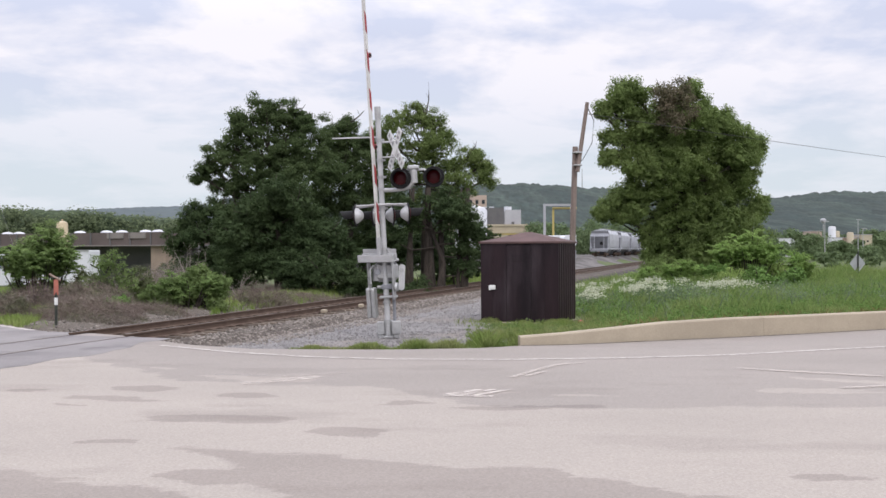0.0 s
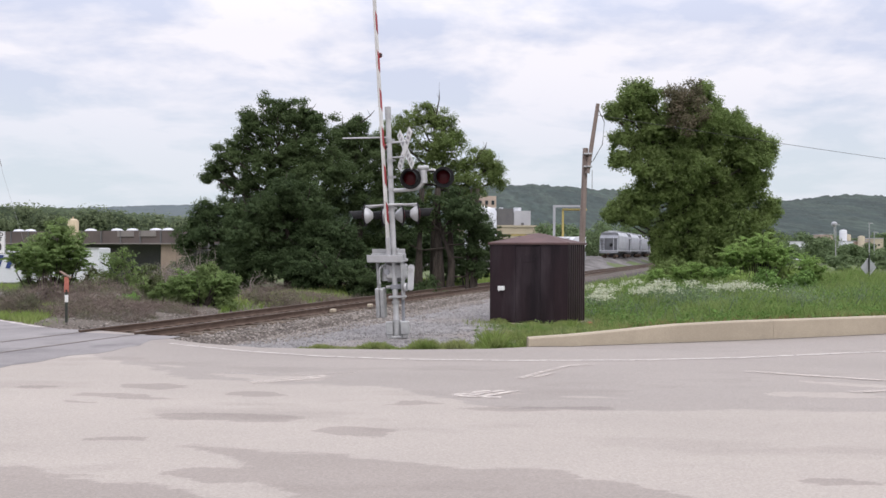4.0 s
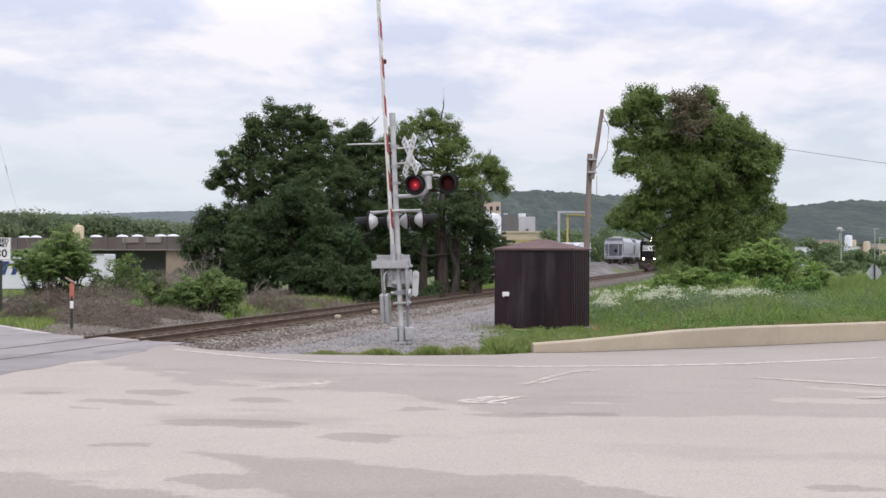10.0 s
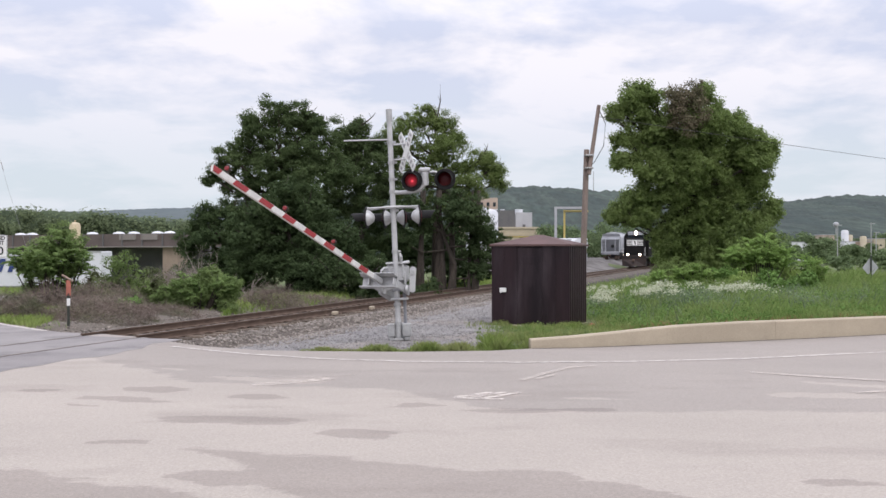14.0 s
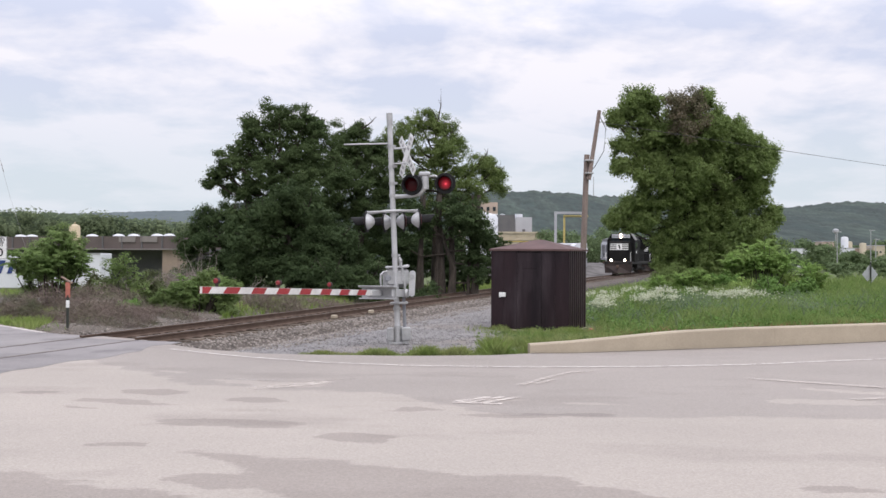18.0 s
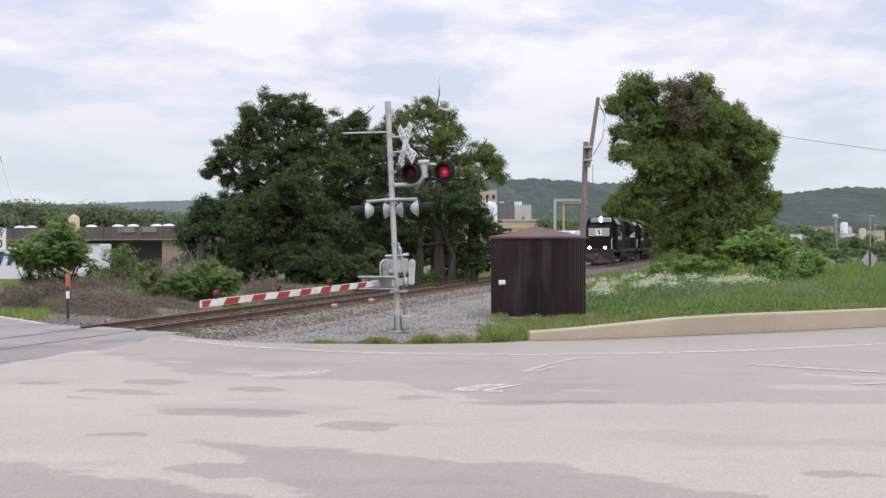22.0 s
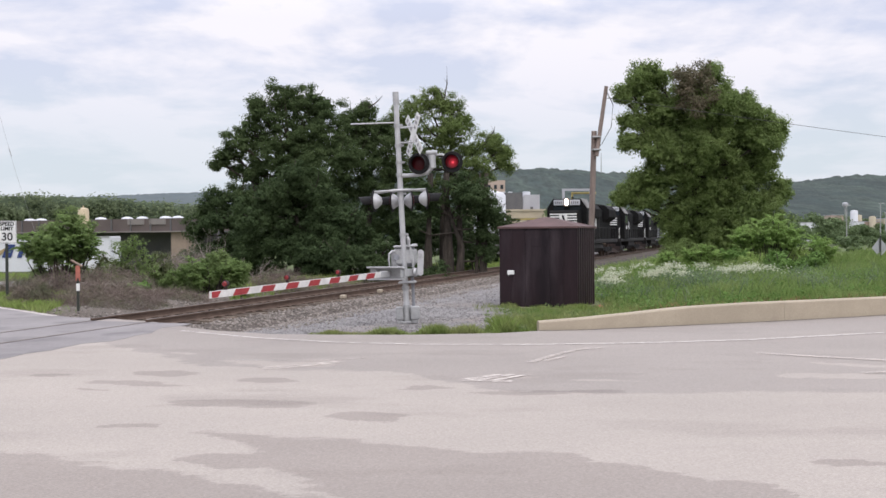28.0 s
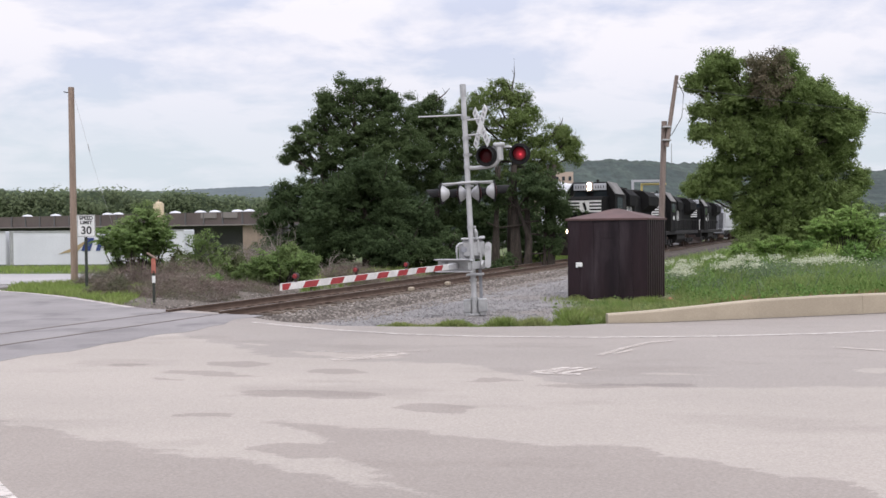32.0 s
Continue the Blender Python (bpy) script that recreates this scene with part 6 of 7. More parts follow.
# ---- equipment shed ----
def shed():
    W, D, H = 2.22, 1.7, 2.12
    root = thing("equipment_shed", "dark brown metal equipment shed with hipped roof and white latch", "shed", pose(1.45, 26.2, 0.0, 0, 0, -24))
    # local: x along the front, y to the back, corner at the origin
    part("body", Geo().box((W / 2, D / 2, H / 2 - 0.05), (W - 0.06, D - 0.06, H + 0.1)), M["shed"], root)
    for a, b in ((0.0, 0.36), (0.36, 0.745), (1.455, 1.83), (1.83, 2.22)):
        part("front_panel", Geo().box(((a + b) / 2, 0.012, H / 2), (b - a - 0.0015, 0.05, H), ch=0.003), M["shed"], root)
    door = part("door", Geo().box((1.1, 0.008, H / 2 - 0.02), (0.70, 0.05, H - 0.05), ch=0.006), M["shed"], root, "flush steel door")
    part("door_panel", Geo().box((1.1, -0.02, 1.74), (0.42, 0.012, 0.2), ch=0.004), M["shed"], door)
    part("latch", Geo().box((0.34, -0.04, 0.92), (0.19, 0.05, 0.12), ch=0.012).cyl((0.28, -0.05, 0.84), (0.28, -0.05, 0.95), 0.02, 0.02, 8), M["white"], root, "white painted latch and lock")
    for i in range(8):
        a = 0.02 + i * (D - 0.04) / 8
        part("side_rib", Geo().prism([(0, 0.02), (0.05, 0.06), (0.05, 0.13), (0, 0.17)], H, pose(W - 0.03, a, 0)), M["shed"], root)
    part("back_panel", Geo().box((W / 2, D - 0.012, H / 2), (W - 0.02, 0.04, H), ch=0.01), M["shed"], root)
    part("side_panel", Geo().box((0.012, D / 2, H / 2), (0.04, D - 0.06, H), ch=0.01), M["shed"], root)
    e = 0.05
    rf = Geo().add([(-e, -e, H), (W + e, -e, H), (W + e, D + e, H), (-e, D + e, H), (-e, -e, H + 0.05), (W + e, -e, H + 0.05), (W + e, D + e, H + 0.05), (-e, D + e, H + 0.05), (W / 2 - .08, D / 2, H + 0.32), (W / 2 + .08, D / 2, H + 0.32)],
                   [(3, 2, 1, 0), (0, 1, 5, 4), (1, 2, 6, 5), (2, 3, 7, 6), (3, 0, 4, 7), (4, 5, 9, 8), (5, 6, 9), (6, 7, 8, 9), (7, 4, 8)])
    part("roof", rf, M["shed_roof"], root, "faded reddish hipped roof")
    part("skid", Geo().box((W / 2, D / 2, -0.1), (W + 0.1, D + 0.1, 0.16), ch=0.02), M["concrete"], root)


shed()


# ---- poles, signs, small roadside things ----
def spliced_pole():
    root = thing("utility_pole", "leaning weathered wooden pole spliced to a taller upper length", "pole", pose(4.5, 30, 0.1))
    part("lower_pole", Geo().tube([(0, 0, -0.3), (0.06, 0, 2), (0.16, 0, 5.1)], [0.10, 0.096, 0.085], 14), M["wood"], root, smooth=True)
    part("upper_pole", Geo().tube([(0.2, -0.16, 4.3), (0.52, -0.16, 6.48)], [0.068, 0.06], 14), M["wood"], root, smooth=True)
    for z in (4.5, 4.9):
        part("splice_band", Geo().box((0.2, -0.1, z), (0.26, 0.36, 0.05), ch=0.01), M["galv"], root)
    p, q = Vector((0.5, -0.16, 6.12)), Vector((56, 49, 7.0))
    part("overhead_cable", Geo().tube([p.lerp(q, i / 20) - Vector((0, 0, 1.0 * (i / 20) * (1 - i / 20))) for i in range(21)], [0.009] * 21, 6), M["wire"], root, "thin black cable running off over the meadow")
    part("drop_cable", Geo().tube([(0.53, -0.2, 6.3), (0.72, -0.2, 5.9), (0.66, -0.2, 5.2), (0.38, -0.18, 4.7), (0.28, -0.2, 4.6)], [0.012] * 5, 6), M["wire"], root)


spliced_pole()


def tall_pole():
    root = thing("utility_pole", "tall straight tan wooden pole on the grass verge", "pole", pose(-16.92, 35.4, -0.06))
    part("pole_shaft", Geo().tube([(0, 0, -0.4), (0, 0, 3), (0, 0, 7.55)], [0.135, 0.125, 0.11], 16), M["wood_tan"], root, smooth=True)
    part("insulator", Geo().cyl((-0.14, 0, 7.35), (-0.3, 0, 7.38), 0.02, 0.02, 8), M["wire"], root)
    part("guy_wire", Geo().tube([(0.12, 0, 7.2), (0.55, 0.6, 4.6), (1.35, 2.0, 0.1)], [0.004] * 3, 6), M["galv"], root)
    part("guy_guard", Geo().cyl((0.42, 0.42, 5.4), (0.47, 0.5, 5.1), 0.014, 0.014, 8), M["galv"], root)


tall_pole()


def word(text, size, m, mat, parent, name="lettering"):
    cu = bpy.data.curves.new(name, "FONT")
    cu.body, cu.size, cu.align_x, cu.align_y, cu.extrude = text, size, "CENTER", "CENTER", 0.001
    cu.offset = 0.006
    tmp = new(name, cu)
    me = bpy.data.meshes.new_from_object(tmp.evaluated_get(bpy.context.evaluated_depsgraph_get()))
    bpy.data.objects.remove(tmp)
    me.materials.clear(); me.materials.append(mat)
    ob = new(name, me)
    ob.matrix_basis, ob.parent = m, parent
    return ob


def speed_sign():
    root = thing("speed_limit_sign", "white speed limit sign on a dark steel post at the verge", "sign", pose(-14.34, 30.9, -0.06, 0, 0, 42))
    part("post", Geo().box((0, 0.03, 1.15), (0.09, 0.05, 2.6), ch=0.008), M["post_dark"], root, "dark green channel post")
    b = part("sign_board", Geo().box((0, -0.01, 2.2), (0.6, 0.012, 0.74), ch=0.005), M["white"], root)
    for z0, z1, x0, x1 in ((2.545, 2.555, -.28, .28), (1.845, 1.855, -.28, .28), (1.85, 2.55, -.285, -.275), (1.85, 2.55, .275, .285)):
        part("border", Geo().box(((x0 + x1) / 2, -0.018, (z0 + z1) / 2), (x1 - x0, 0.004, z1 - z0)), M["black"], b)
    word("SPEED", 0.165, pose(0, -0.019, 2.46, 90, 0, 0), M["black"], b)
    word("LIMIT", 0.165, pose(0, -0.019, 2.31, 90, 0, 0), M["black"], b)
    word("30", 0.36, pose(0, -0.019, 2.04, 90, 0, 0), M["black"], b)


speed_sign()


def marker_post():
    root = thing("marker_post", "slim marker post with faded red panel and tilted cap", "marker post", pose(-10.05, 25.8, -0.02, 0, 0, 15))
    part("post", Geo().box((0, 0, 0.42), (0.07, 0.05, 0.9), ch=0.008), M["post_dark"], root)
    part("white_band", Geo().box((0, -0.004, 0.62), (0.085, 0.06, 0.2), ch=0.006), M["white"], root)
    part("panel", Geo().box((0, 0, 1.0), (0.12, 0.05, 0.42), ch=0.01), M["post_red"], root, "faded red panel")
    part("cap", Geo().box((0, 0, 0), (0.34, 0.1, 0.05), pose(-0.03, 0, 1.27, 0, 32, 0), ch=0.012), M["wood_tan"], root, "tilted wooden cap")


marker_post()


def boulder(name, label, category, x, y, r, mat, seed):
    """A lumpy stone, half sunk in the ground."""
    rng = np.random.default_rng(seed)
    root = thing(name, label, category, pose(x, y, float(land(x, y)), 0, 0, 30 * seed))
    bm = bmesh.new()
    bmesh.ops.create_icosphere(bm, subdivisions=3, radius=r)
    for v in bm.verts:
        k = 1 + 0.45 * noise.noise(v.co / r * 1.3 + Vector((seed, 0, 0))) + 0.12 * noise.noise(v.co / r * 4)
        v.co = Vector((v.co.x * k * 1.25, v.co.y * k, v.co.z * k * 0.8 + r * 0.45))
    me = bpy.data.meshes.new("stone_body")
    bm.to_mesh(me); bm.free()
    me.materials.append(M[mat])
    ob = new("stone_body", me)
    ob.parent = root


boulder("rock", "small rust-red stone in the grass beside the shed", "rock", 4.02, 25.0, 0.09, "post_red", 3)


def diamond_sign():
    root = thing("warning_sign", "back of a diamond road sign on a steel post", "sign", pose(22.75, 50, float(land(22.75, 50)), 0, 0, 20))
    h = 1.15 - float(land(22.75, 50))
    part("post", Geo().box((0, -0.03, h / 2 + 0.2), (0.07, 0.05, h + 0.9), ch=0.006), M["post_dark"], root)
    part("diamond_board", Geo().box((0, 0.02, 0), (0.76, 0.01, 0.76), pose(0, 0, h, 0, 45, 0), ch=0.003), M["sign_back"], root, "bare metal back of the board")
    part("lower_plate", Geo().box((-0.28, 0.02, h - 0.62), (0.2, 0.01, 0.16)), M["white"], root, "small white plate")


diamond_sign()


# ---- trains ----
def cross_section(poly, x0, x1):
    """poly of (y, z) run from x0 to x1."""
    n = len(poly)
    vs = [(x0, y, z) for y, z in poly] + [(x1, y, z) for y, z in poly]
    fs = [tuple(range(n - 1, -1, -1)), tuple(range(n, 2 * n))] + [(i, (i + 1) % n, n + (i + 1) % n, n + i) for i in range(n)]
    return Geo().add(vs, fs)


def bogie(root, x, axles, r=0.5, mat=None):
    for sy in (-1, 1):
        f = part("truck_frame", Geo().box((x, sy * 1.02, 0.62), (axles * 1.55 + 0.6, 0.12, 0.3), ch=0.04).box((x, sy * 1.06, 0.42), (axles * 1.1, 0.1, 0.16), ch=0.03), mat or M["loco_grey"], root, "dusty cast truck side frame")
        for k in range(axles):
            ax = x + (k - (axles - 1) / 2) * 1.7
            part("axle_box", Geo().box((ax, sy * 1.1, 0.55), (0.34, 0.14, 0.34), ch=0.04), mat or M["loco_grey"], f)
    out = []
    for k in range(axles):
        ax = x + (k - (axles - 1) / 2) * 1.7
        w = part("wheelset", Geo().cyl((0, -0.82, 0), (0, -0.69, 0), r, r, 24).cyl((0, 0.69, 0), (0, 0.82, 0), r, r, 24).cyl((0, -0.7, 0), (0, 0.7, 0), 0.09, 0.09, 10), M["rail"], root, "worn steel wheelset", pose(ax, 0, r))
        out.append(w)
    return out


def locomotive(lead, label):
    root = thing("locomotive", label, "locomotive", Matrix.Identity(4), "locomotives of the train")
    body = M["loco"]
    part("frame", Geo().box((-10.4, 0, 1.32), (19.2, 2.9, 0.3), ch=0.03), M["loco_grey"], root, "dusty black frame sill")
    part("plow", Geo().add([(-0.35, 0, 0.18), (-0.85, -1.45, 0.2), (-0.85, 1.45, 0.2), (-0.75, 0, 1.0), (-0.85, -1.45, 1.0), (-0.85, 1.45, 1.0)], [(0, 1, 4, 3), (2, 0, 3, 5), (1, 2, 5, 4), (0, 2, 1), (3, 4, 5)]), M["plow"], root, "dark red-brown snow plow")
    part("pilot", Geo().box((-0.9, 0, 1.12), (0.16, 3.0, 0.75), ch=0.03), M["loco"] if not lead else M["plow"], root)
    part("coupler", Geo().box((-0.35, 0, 0.9), (0.7, 0.24, 0.3), ch=0.05), M["rail"], root)
    nose = part("nose", Geo().add([(-1.7, -1.1, 1.45), (-1.7, 1.1, 1.45), (-3.25, 1.2, 1.45), (-3.25, -1.2, 1.45), (-1.78, -1.05, 3.55), (-1.78, 1.05, 3.55), (-2.0, -1.08, 3.72), (-2.0, 1.08, 3.72), (-3.25, 1.15, 3.75), (-3.25, -1.15, 3.75)],
                                [(0, 1, 5, 4), (4, 5, 7, 6), (6, 7, 8, 9), (1, 2, 8, 7, 5), (3, 0, 4, 6, 9), (2, 3, 9, 8), (3, 2, 1, 0)]), body, root)
    cab = part("cab", cross_section([(-1.55, 1.45), (1.55, 1.45), (1.55, 3.85), (1.02, 4.62), (-1.02, 4.62), (-1.55, 3.85)], -3.2, -5.9), body, root)
    for sy in (-1, 1):
        q = Geo().add([(-3.15, sy * 1.57, 3.9), (-5.95, sy * 1.57, 3.9), (-5.95, sy * 1.05, 4.66), (-3.15, sy * 1.05, 4.66)], [(0, 1, 2, 3)])
        q.add([(-3.15, sy * 1.54, 3.86), (-5.95, sy * 1.54, 3.86), (-5.95, sy * 1.02, 4.62), (-3.15, sy * 1.02, 4.62)], [(0, 1, 2, 3)])
        part("cab_roof_slope", q, M["loco_roof"], cab, "pale grey roof slope, sky light put into its colour")
        part("windshield", Geo().box((-3.19, sy * 0.62, 3.92), (0.05, 0.85, 0.34), ch=0.01), M["pane"], cab)
        part("side_window", Geo().box((-4.5, sy * 1.55, 3.35), (1.5, 0.04, 0.7), ch=0.01), M["pane"], cab)
        part("number_board", Geo().box((-3.13, sy * 0.62, 4.33), (0.16, 0.78, 0.42), ch=0.02), M["hopper"], cab, "pale number board with unreadable digits")
        for i in range(4):
            part("number_bar", Geo().box((-3.04, sy * 0.62 - 0.24 + i * 0.16, 4.33), (0.01, 0.05, 0.17)), M["loco_grey"], cab, "plain dark bar")
        part("cab_door_line", Geo().box((-5.6, sy * 1.56, 2.6), (0.5, 0.03, 2.0), ch=0.01), M["loco_grey"], cab)
        part("grab_rail", Geo().tube([(-0.95, sy * 1.35, 1.45), (-0.95, sy * 1.35, 2.4), (-1.5, sy * 1.35, 2.5)], [0.025] * 3, 6), M["white"], root, "white painted grab rail")
        # walkway railing
        rail = Geo().tube([(-6.1, sy * 1.42, 2.45), (-19.2, sy * 1.42, 2.45)], [0.022] * 2, 6)
        part("hand_rail", rail, M["loco_grey"], root)
        for i in range(9):
            part("rail_post", Geo().cyl((-6.2 - i * 1.6, sy * 1.42, 1.45), (-6.2 - i * 1.6, sy * 1.42, 2.45), 0.02, 0.02, 6), M["loco_grey"], root)
        part("step_well", Geo().box((-1.2, sy * 1.42, 0.8), (0.5, 0.12, 0.8), ch=0.03), M["loco_grey"], root)
    hl = part("headlight_housing", Geo().box((-3.12, 0, 4.36), (0.22, 0.42, 0.62), ch=0.04), M["loco_roof"], cab)
    for z in (4.24, 4.48):
        part("headlight", Geo().cyl((-3.0, 0, z), (-2.96, 0, z), 0.12, 0.12, 16), M["headlight"] if lead else M["pane"], hl, "lit headlight" if lead else "dark headlight")
    if lead:
        for sy in (-1, 1):
            part("ditch_light", Geo().cyl((-0.8, sy * 0.74, 1.62), (-0.7, sy * 0.74, 1.62), 0.115, 0.115, 16), M["headlight"], root, "lit ditch light")
            part("ditch_light_case", Geo().cyl((-0.98, sy * 0.74, 1.62), (-0.8, sy * 0.74, 1.62), 0.1, 0.13, 16), M["black"], root)
    # pale stripes and a dark emblem on the nose
    for i in range(4):
        z = 2.82 + i * 0.2
        for sy in (-1, 1):
            part("nose_stripe", Geo().box((-1.70 - 0.08 * (z - 1.45) / 1.8 + 0.008, sy * 0.66, z), (0.02, 0.72, 0.1)), M["white"], nose, "white paint stripe")
    part("nose_field", Geo().box((-1.742, 0, 3.12), (0.03, 0.6, 0.7)), M["white"], nose, "white field")
    part("nose_emblem", Geo().box((-1.715, 0, 0), (0.02, 0.15, 0.46), pose(0, 0.02, 3.12, 18, 0, 0)), M["black"], nose, "plain dark shape")
    hood = part("long_hood", cross_section([(-0.92, 1.45), (0.92, 1.45), (0.92, 3.95), (0.6, 4.25), (-0.6, 4.25), (-0.92, 3.95)], -5.9, -18.9), body, root)
    part("blower_duct", Geo().box((-7.3, 0, 3.1), (1.9, 2.35, 1.9), ch=0.12), M["loco_grey"], hood, "dusty inertial filter bulge")
    part("dynamic_brake", cross_section([(-1.15, 3.3), (1.15, 3.3), (1.15, 4.0), (0.75, 4.42), (-0.75, 4.42), (-1.15, 4.0)], -9.6, -12.4), body, hood)
    part("radiator", cross_section([(-0.95, 2.95), (0.95, 2.95), (1.5, 3.4), (1.5, 4.05), (1.1, 4.42), (-1.1, 4.42), (-1.5, 4.05), (-1.5, 3.4)], -14.6, -18.7), body, hood)
    for x in (-10.3, -11.6, -15.3, -16.7, -18.0):
        part("roof_fan", Geo().cyl((x, 0, 4.4), (x, 0, 4.56), 0.58, 0.55, 20), M["loco_grey"], hood)
    part("exhaust_stack", Geo().box((-13.4, 0, 4.35), (0.9, 0.4, 0.3), ch=0.03), M["loco_grey"], hood)
    for sy in (-1, 1):
        for i in range(9):
            part("hood_door", Geo().box((-8.7 - i * 0.64, sy * 0.93, 2.6), (0.58, 0.03, 1.9), ch=0.008), body if i % 3 else M["loco_grey"], hood)
        for i in range(2):
            part("side_lettering", Geo().box((-9.7 - i * 0.95, sy * 0.955, 2.8), (0.22, 0.02, 0.85)).box((-10.15 - i * 0.95, sy * 0.955, 2.8), (0.16, 0.02, 0.85)), M["white"], hood, "plain white lettering bars")
        part("cab_number", Geo().box((-4.6, sy * 1.565, 2.55), (0.7, 0.01, 0.3)), M["white"], cab, "plain white bar")
    part("fuel_tank", cross_section([(-1.3, 0.75), (-1.0, 0.42), (1.0, 0.42), (1.3, 0.75), (1.3, 1.15), (-1.3, 1.15)], -8.0, -12.6), M["loco_grey"], root, "dusty black fuel tank")
    part("horn", Geo().cyl((-4.3, 0.3, 4.72), (-3.9, 0.3, 4.74), 0.03, 0.09, 10), M["loco_grey"], cab)
    wheels = bogie(root, -4.1, 3) + bogie(root, -16.5, 3)
    return root, wheels


def hopper_car(mat, label, group):
    root = thing("hopper_car", label, "freight car", Matrix.Identity(4), group)
    side = [(-1.2, 1.35), (1.2, 1.35), (1.5, 1.75), (1.58, 2.8), (1.52, 3.75), (1.2, 4.25), (0.6, 4.5), (-0.6, 4.5), (-1.2, 4.25), (-1.52, 3.75), (-1.58, 2.8), (-1.5, 1.75)]
    for i in range(3):
        a = -2.0 - i * 4.1
        part("hopper_bay", cross_section(side, a, a - 3.98), mat, root)
        part("chute", Geo().add([(a - 0.4, -1.1, 1.35), (a - 3.6, -1.1, 1.35), (a - 3.6, 1.1, 1.35), (a - 0.4, 1.1, 1.35), (a - 1.6, -0.4, 0.45), (a - 2.4, -0.4, 0.45), (a - 2.4, 0.4, 0.45), (a - 1.6, 0.4, 0.45)],
                                [(0, 1, 5, 4), (1, 2, 6, 5), (2, 3, 7, 6), (3, 0, 4, 7), (7, 6, 5, 4)]), M["hopper_end"], root)
        part("roof_hatch", Geo().box((a - 2, 0, 4.55), (3.0, 0.6, 0.12), ch=0.03), mat, root)
    for k, x in enumerate((-2.0, -14.2)):
        sgn = 1 if k == 0 else -1
        part("end_slope", Geo().add([(x, -1.45, 3.9), (x, 1.45, 3.9), (x + sgn * 0.1, -1.3, 4.3), (x + sgn * 0.1, 1.3, 4.3), (x, -1.3, 1.5), (x, 1.3, 1.5), (x + sgn * 1.0, -1.45, 3.4), (x + sgn * 1.0, 1.45, 3.4)],
                                    [(0, 1, 3, 2), (0, 6, 7, 1), (6, 4, 5, 7)]), M["hopper_end"], root, "sloping end sheet")
        part("end_sill", Geo().box((x + sgn * 1.15, 0, 1.15), (0.18, 2.9, 0.35), ch=0.03), M["hopper_end"], root)
        part("end_platform", Geo().box((x + sgn * 0.6, 0, 1.02), (1.1, 2.6, 0.12)), M["hopper_end"], root)
        for y in (-1.4, -0.75, 0.75, 1.4):
            part("end_post", Geo().cyl((x + sgn * 1.15, y, 1.2), (x + sgn * 0.95, y, 3.5), 0.045, 0.045, 6), M["hopper"], root)
        for z in (1.7, 2.2, 2.7, 3.2):
            part("ladder_rung", Geo().cyl((x + sgn * 1.1, -1.4, z), (x + sgn * 1.1, -0.75, z), 0.025, 0.025, 6), M["hopper"], root)
        part("brake_wheel", Geo().cyl((x + sgn * 1.25, 0.4, 2.3), (x + sgn * 1.3, 0.4, 2.3), 0.28, 0.28, 14), M["black"], root)
    part("side_sill", Geo().box((-8.1, 1.42, 1.45), (14.4, 0.1, 0.28)).box((-8.1, -1.42, 1.45), (14.4, 0.1, 0.28)), mat, root)
    part("running_board", Geo().box((-8.1, 0.75, 4.6), (12.4, 0.3, 0.05)), M["galv"], root)
    part("coupler", Geo().box((-0.4, 0, 0.85), (0.8, 0.22, 0.28), ch=0.04).box((-15.8, 0, 0.85), (0.8, 0.22, 0.28), ch=0.04), M["rail"], root)
    wheels = bogie(root, -2.3, 2, 0.42, M["rail"]) + bogie(root, -13.9, 2, 0.42, M["rail"])
    return root, wheels


def train_pose(behind, nose_y):
    """The pose of a car whose front is so far behind the train's nose, which stands at nose_y on the track."""
    s = (nose_y - TRACK_AT.y) / TRACK_ALONG.y + behind
    p = on_track(s, 0, RAIL_TOP)
    return pose(p.x, p.y, p.z, 0, 0, TRACK_TURN)


loco_one, wheels_one = locomotive(True, "black freight locomotive with white nose stripes and lit headlights")
loco_two, wheels_two = locomotive(False, "black freight locomotive coupled second in the train")
loco_three, wheels_three = locomotive(False, "black freight locomotive coupled third in the train")
tagged(loco_two, group="locomotives of the train"); tagged(loco_three, group="locomotives of the train")
car_one, wheels_car = hopper_car(M["hopper_white"], "pale grey covered hopper behind the locomotives", "cars of the train")
TRAIN = [(loco_one, 0.0, wheels_one, 0.5), (loco_two, 20.9, wheels_two, 0.5), (loco_three, 41.8, wheels_three, 0.5), (car_one, 62.9, wheels_car, 0.42)]
for j in range(3):
    c = copy_thing(car_one, Matrix.Identity(4))
    TRAIN.append((c, 62.9 + 16.6 * (j + 1), [o for o in c.children if o.name.startswith("wheelset")], 0.42))

# parked cars on the siding
parked, _ = hopper_car(M["hopper"], "grey covered hopper car parked on the yard siding", "parked hopper cars")
sid = Vector((26.9, 150.0, 0))
placed(parked, pose(sid.x, sid.y, 0.62, 0, 0, TRACK_TURN))
for j in (1, 2, 3):
    q = sid + TRACK_ALONG * 16.6 * j
    copy_thing(parked, pose(q.x, q.y, 0.62, 0, 0, TRACK_TURN))
siding = thing("siding_track", "yard siding rails on gravel", "railway", Matrix.Identity(4), kind="structure")
dsid = (sid - TRACK_AT).dot(TRACK_SIDE)
for d in (0.75, -0.75):
    part("rail", profile_run([(a, b + 0.62) for a, b in RAIL], 122, 260, dsid + d), M["rail"], siding)


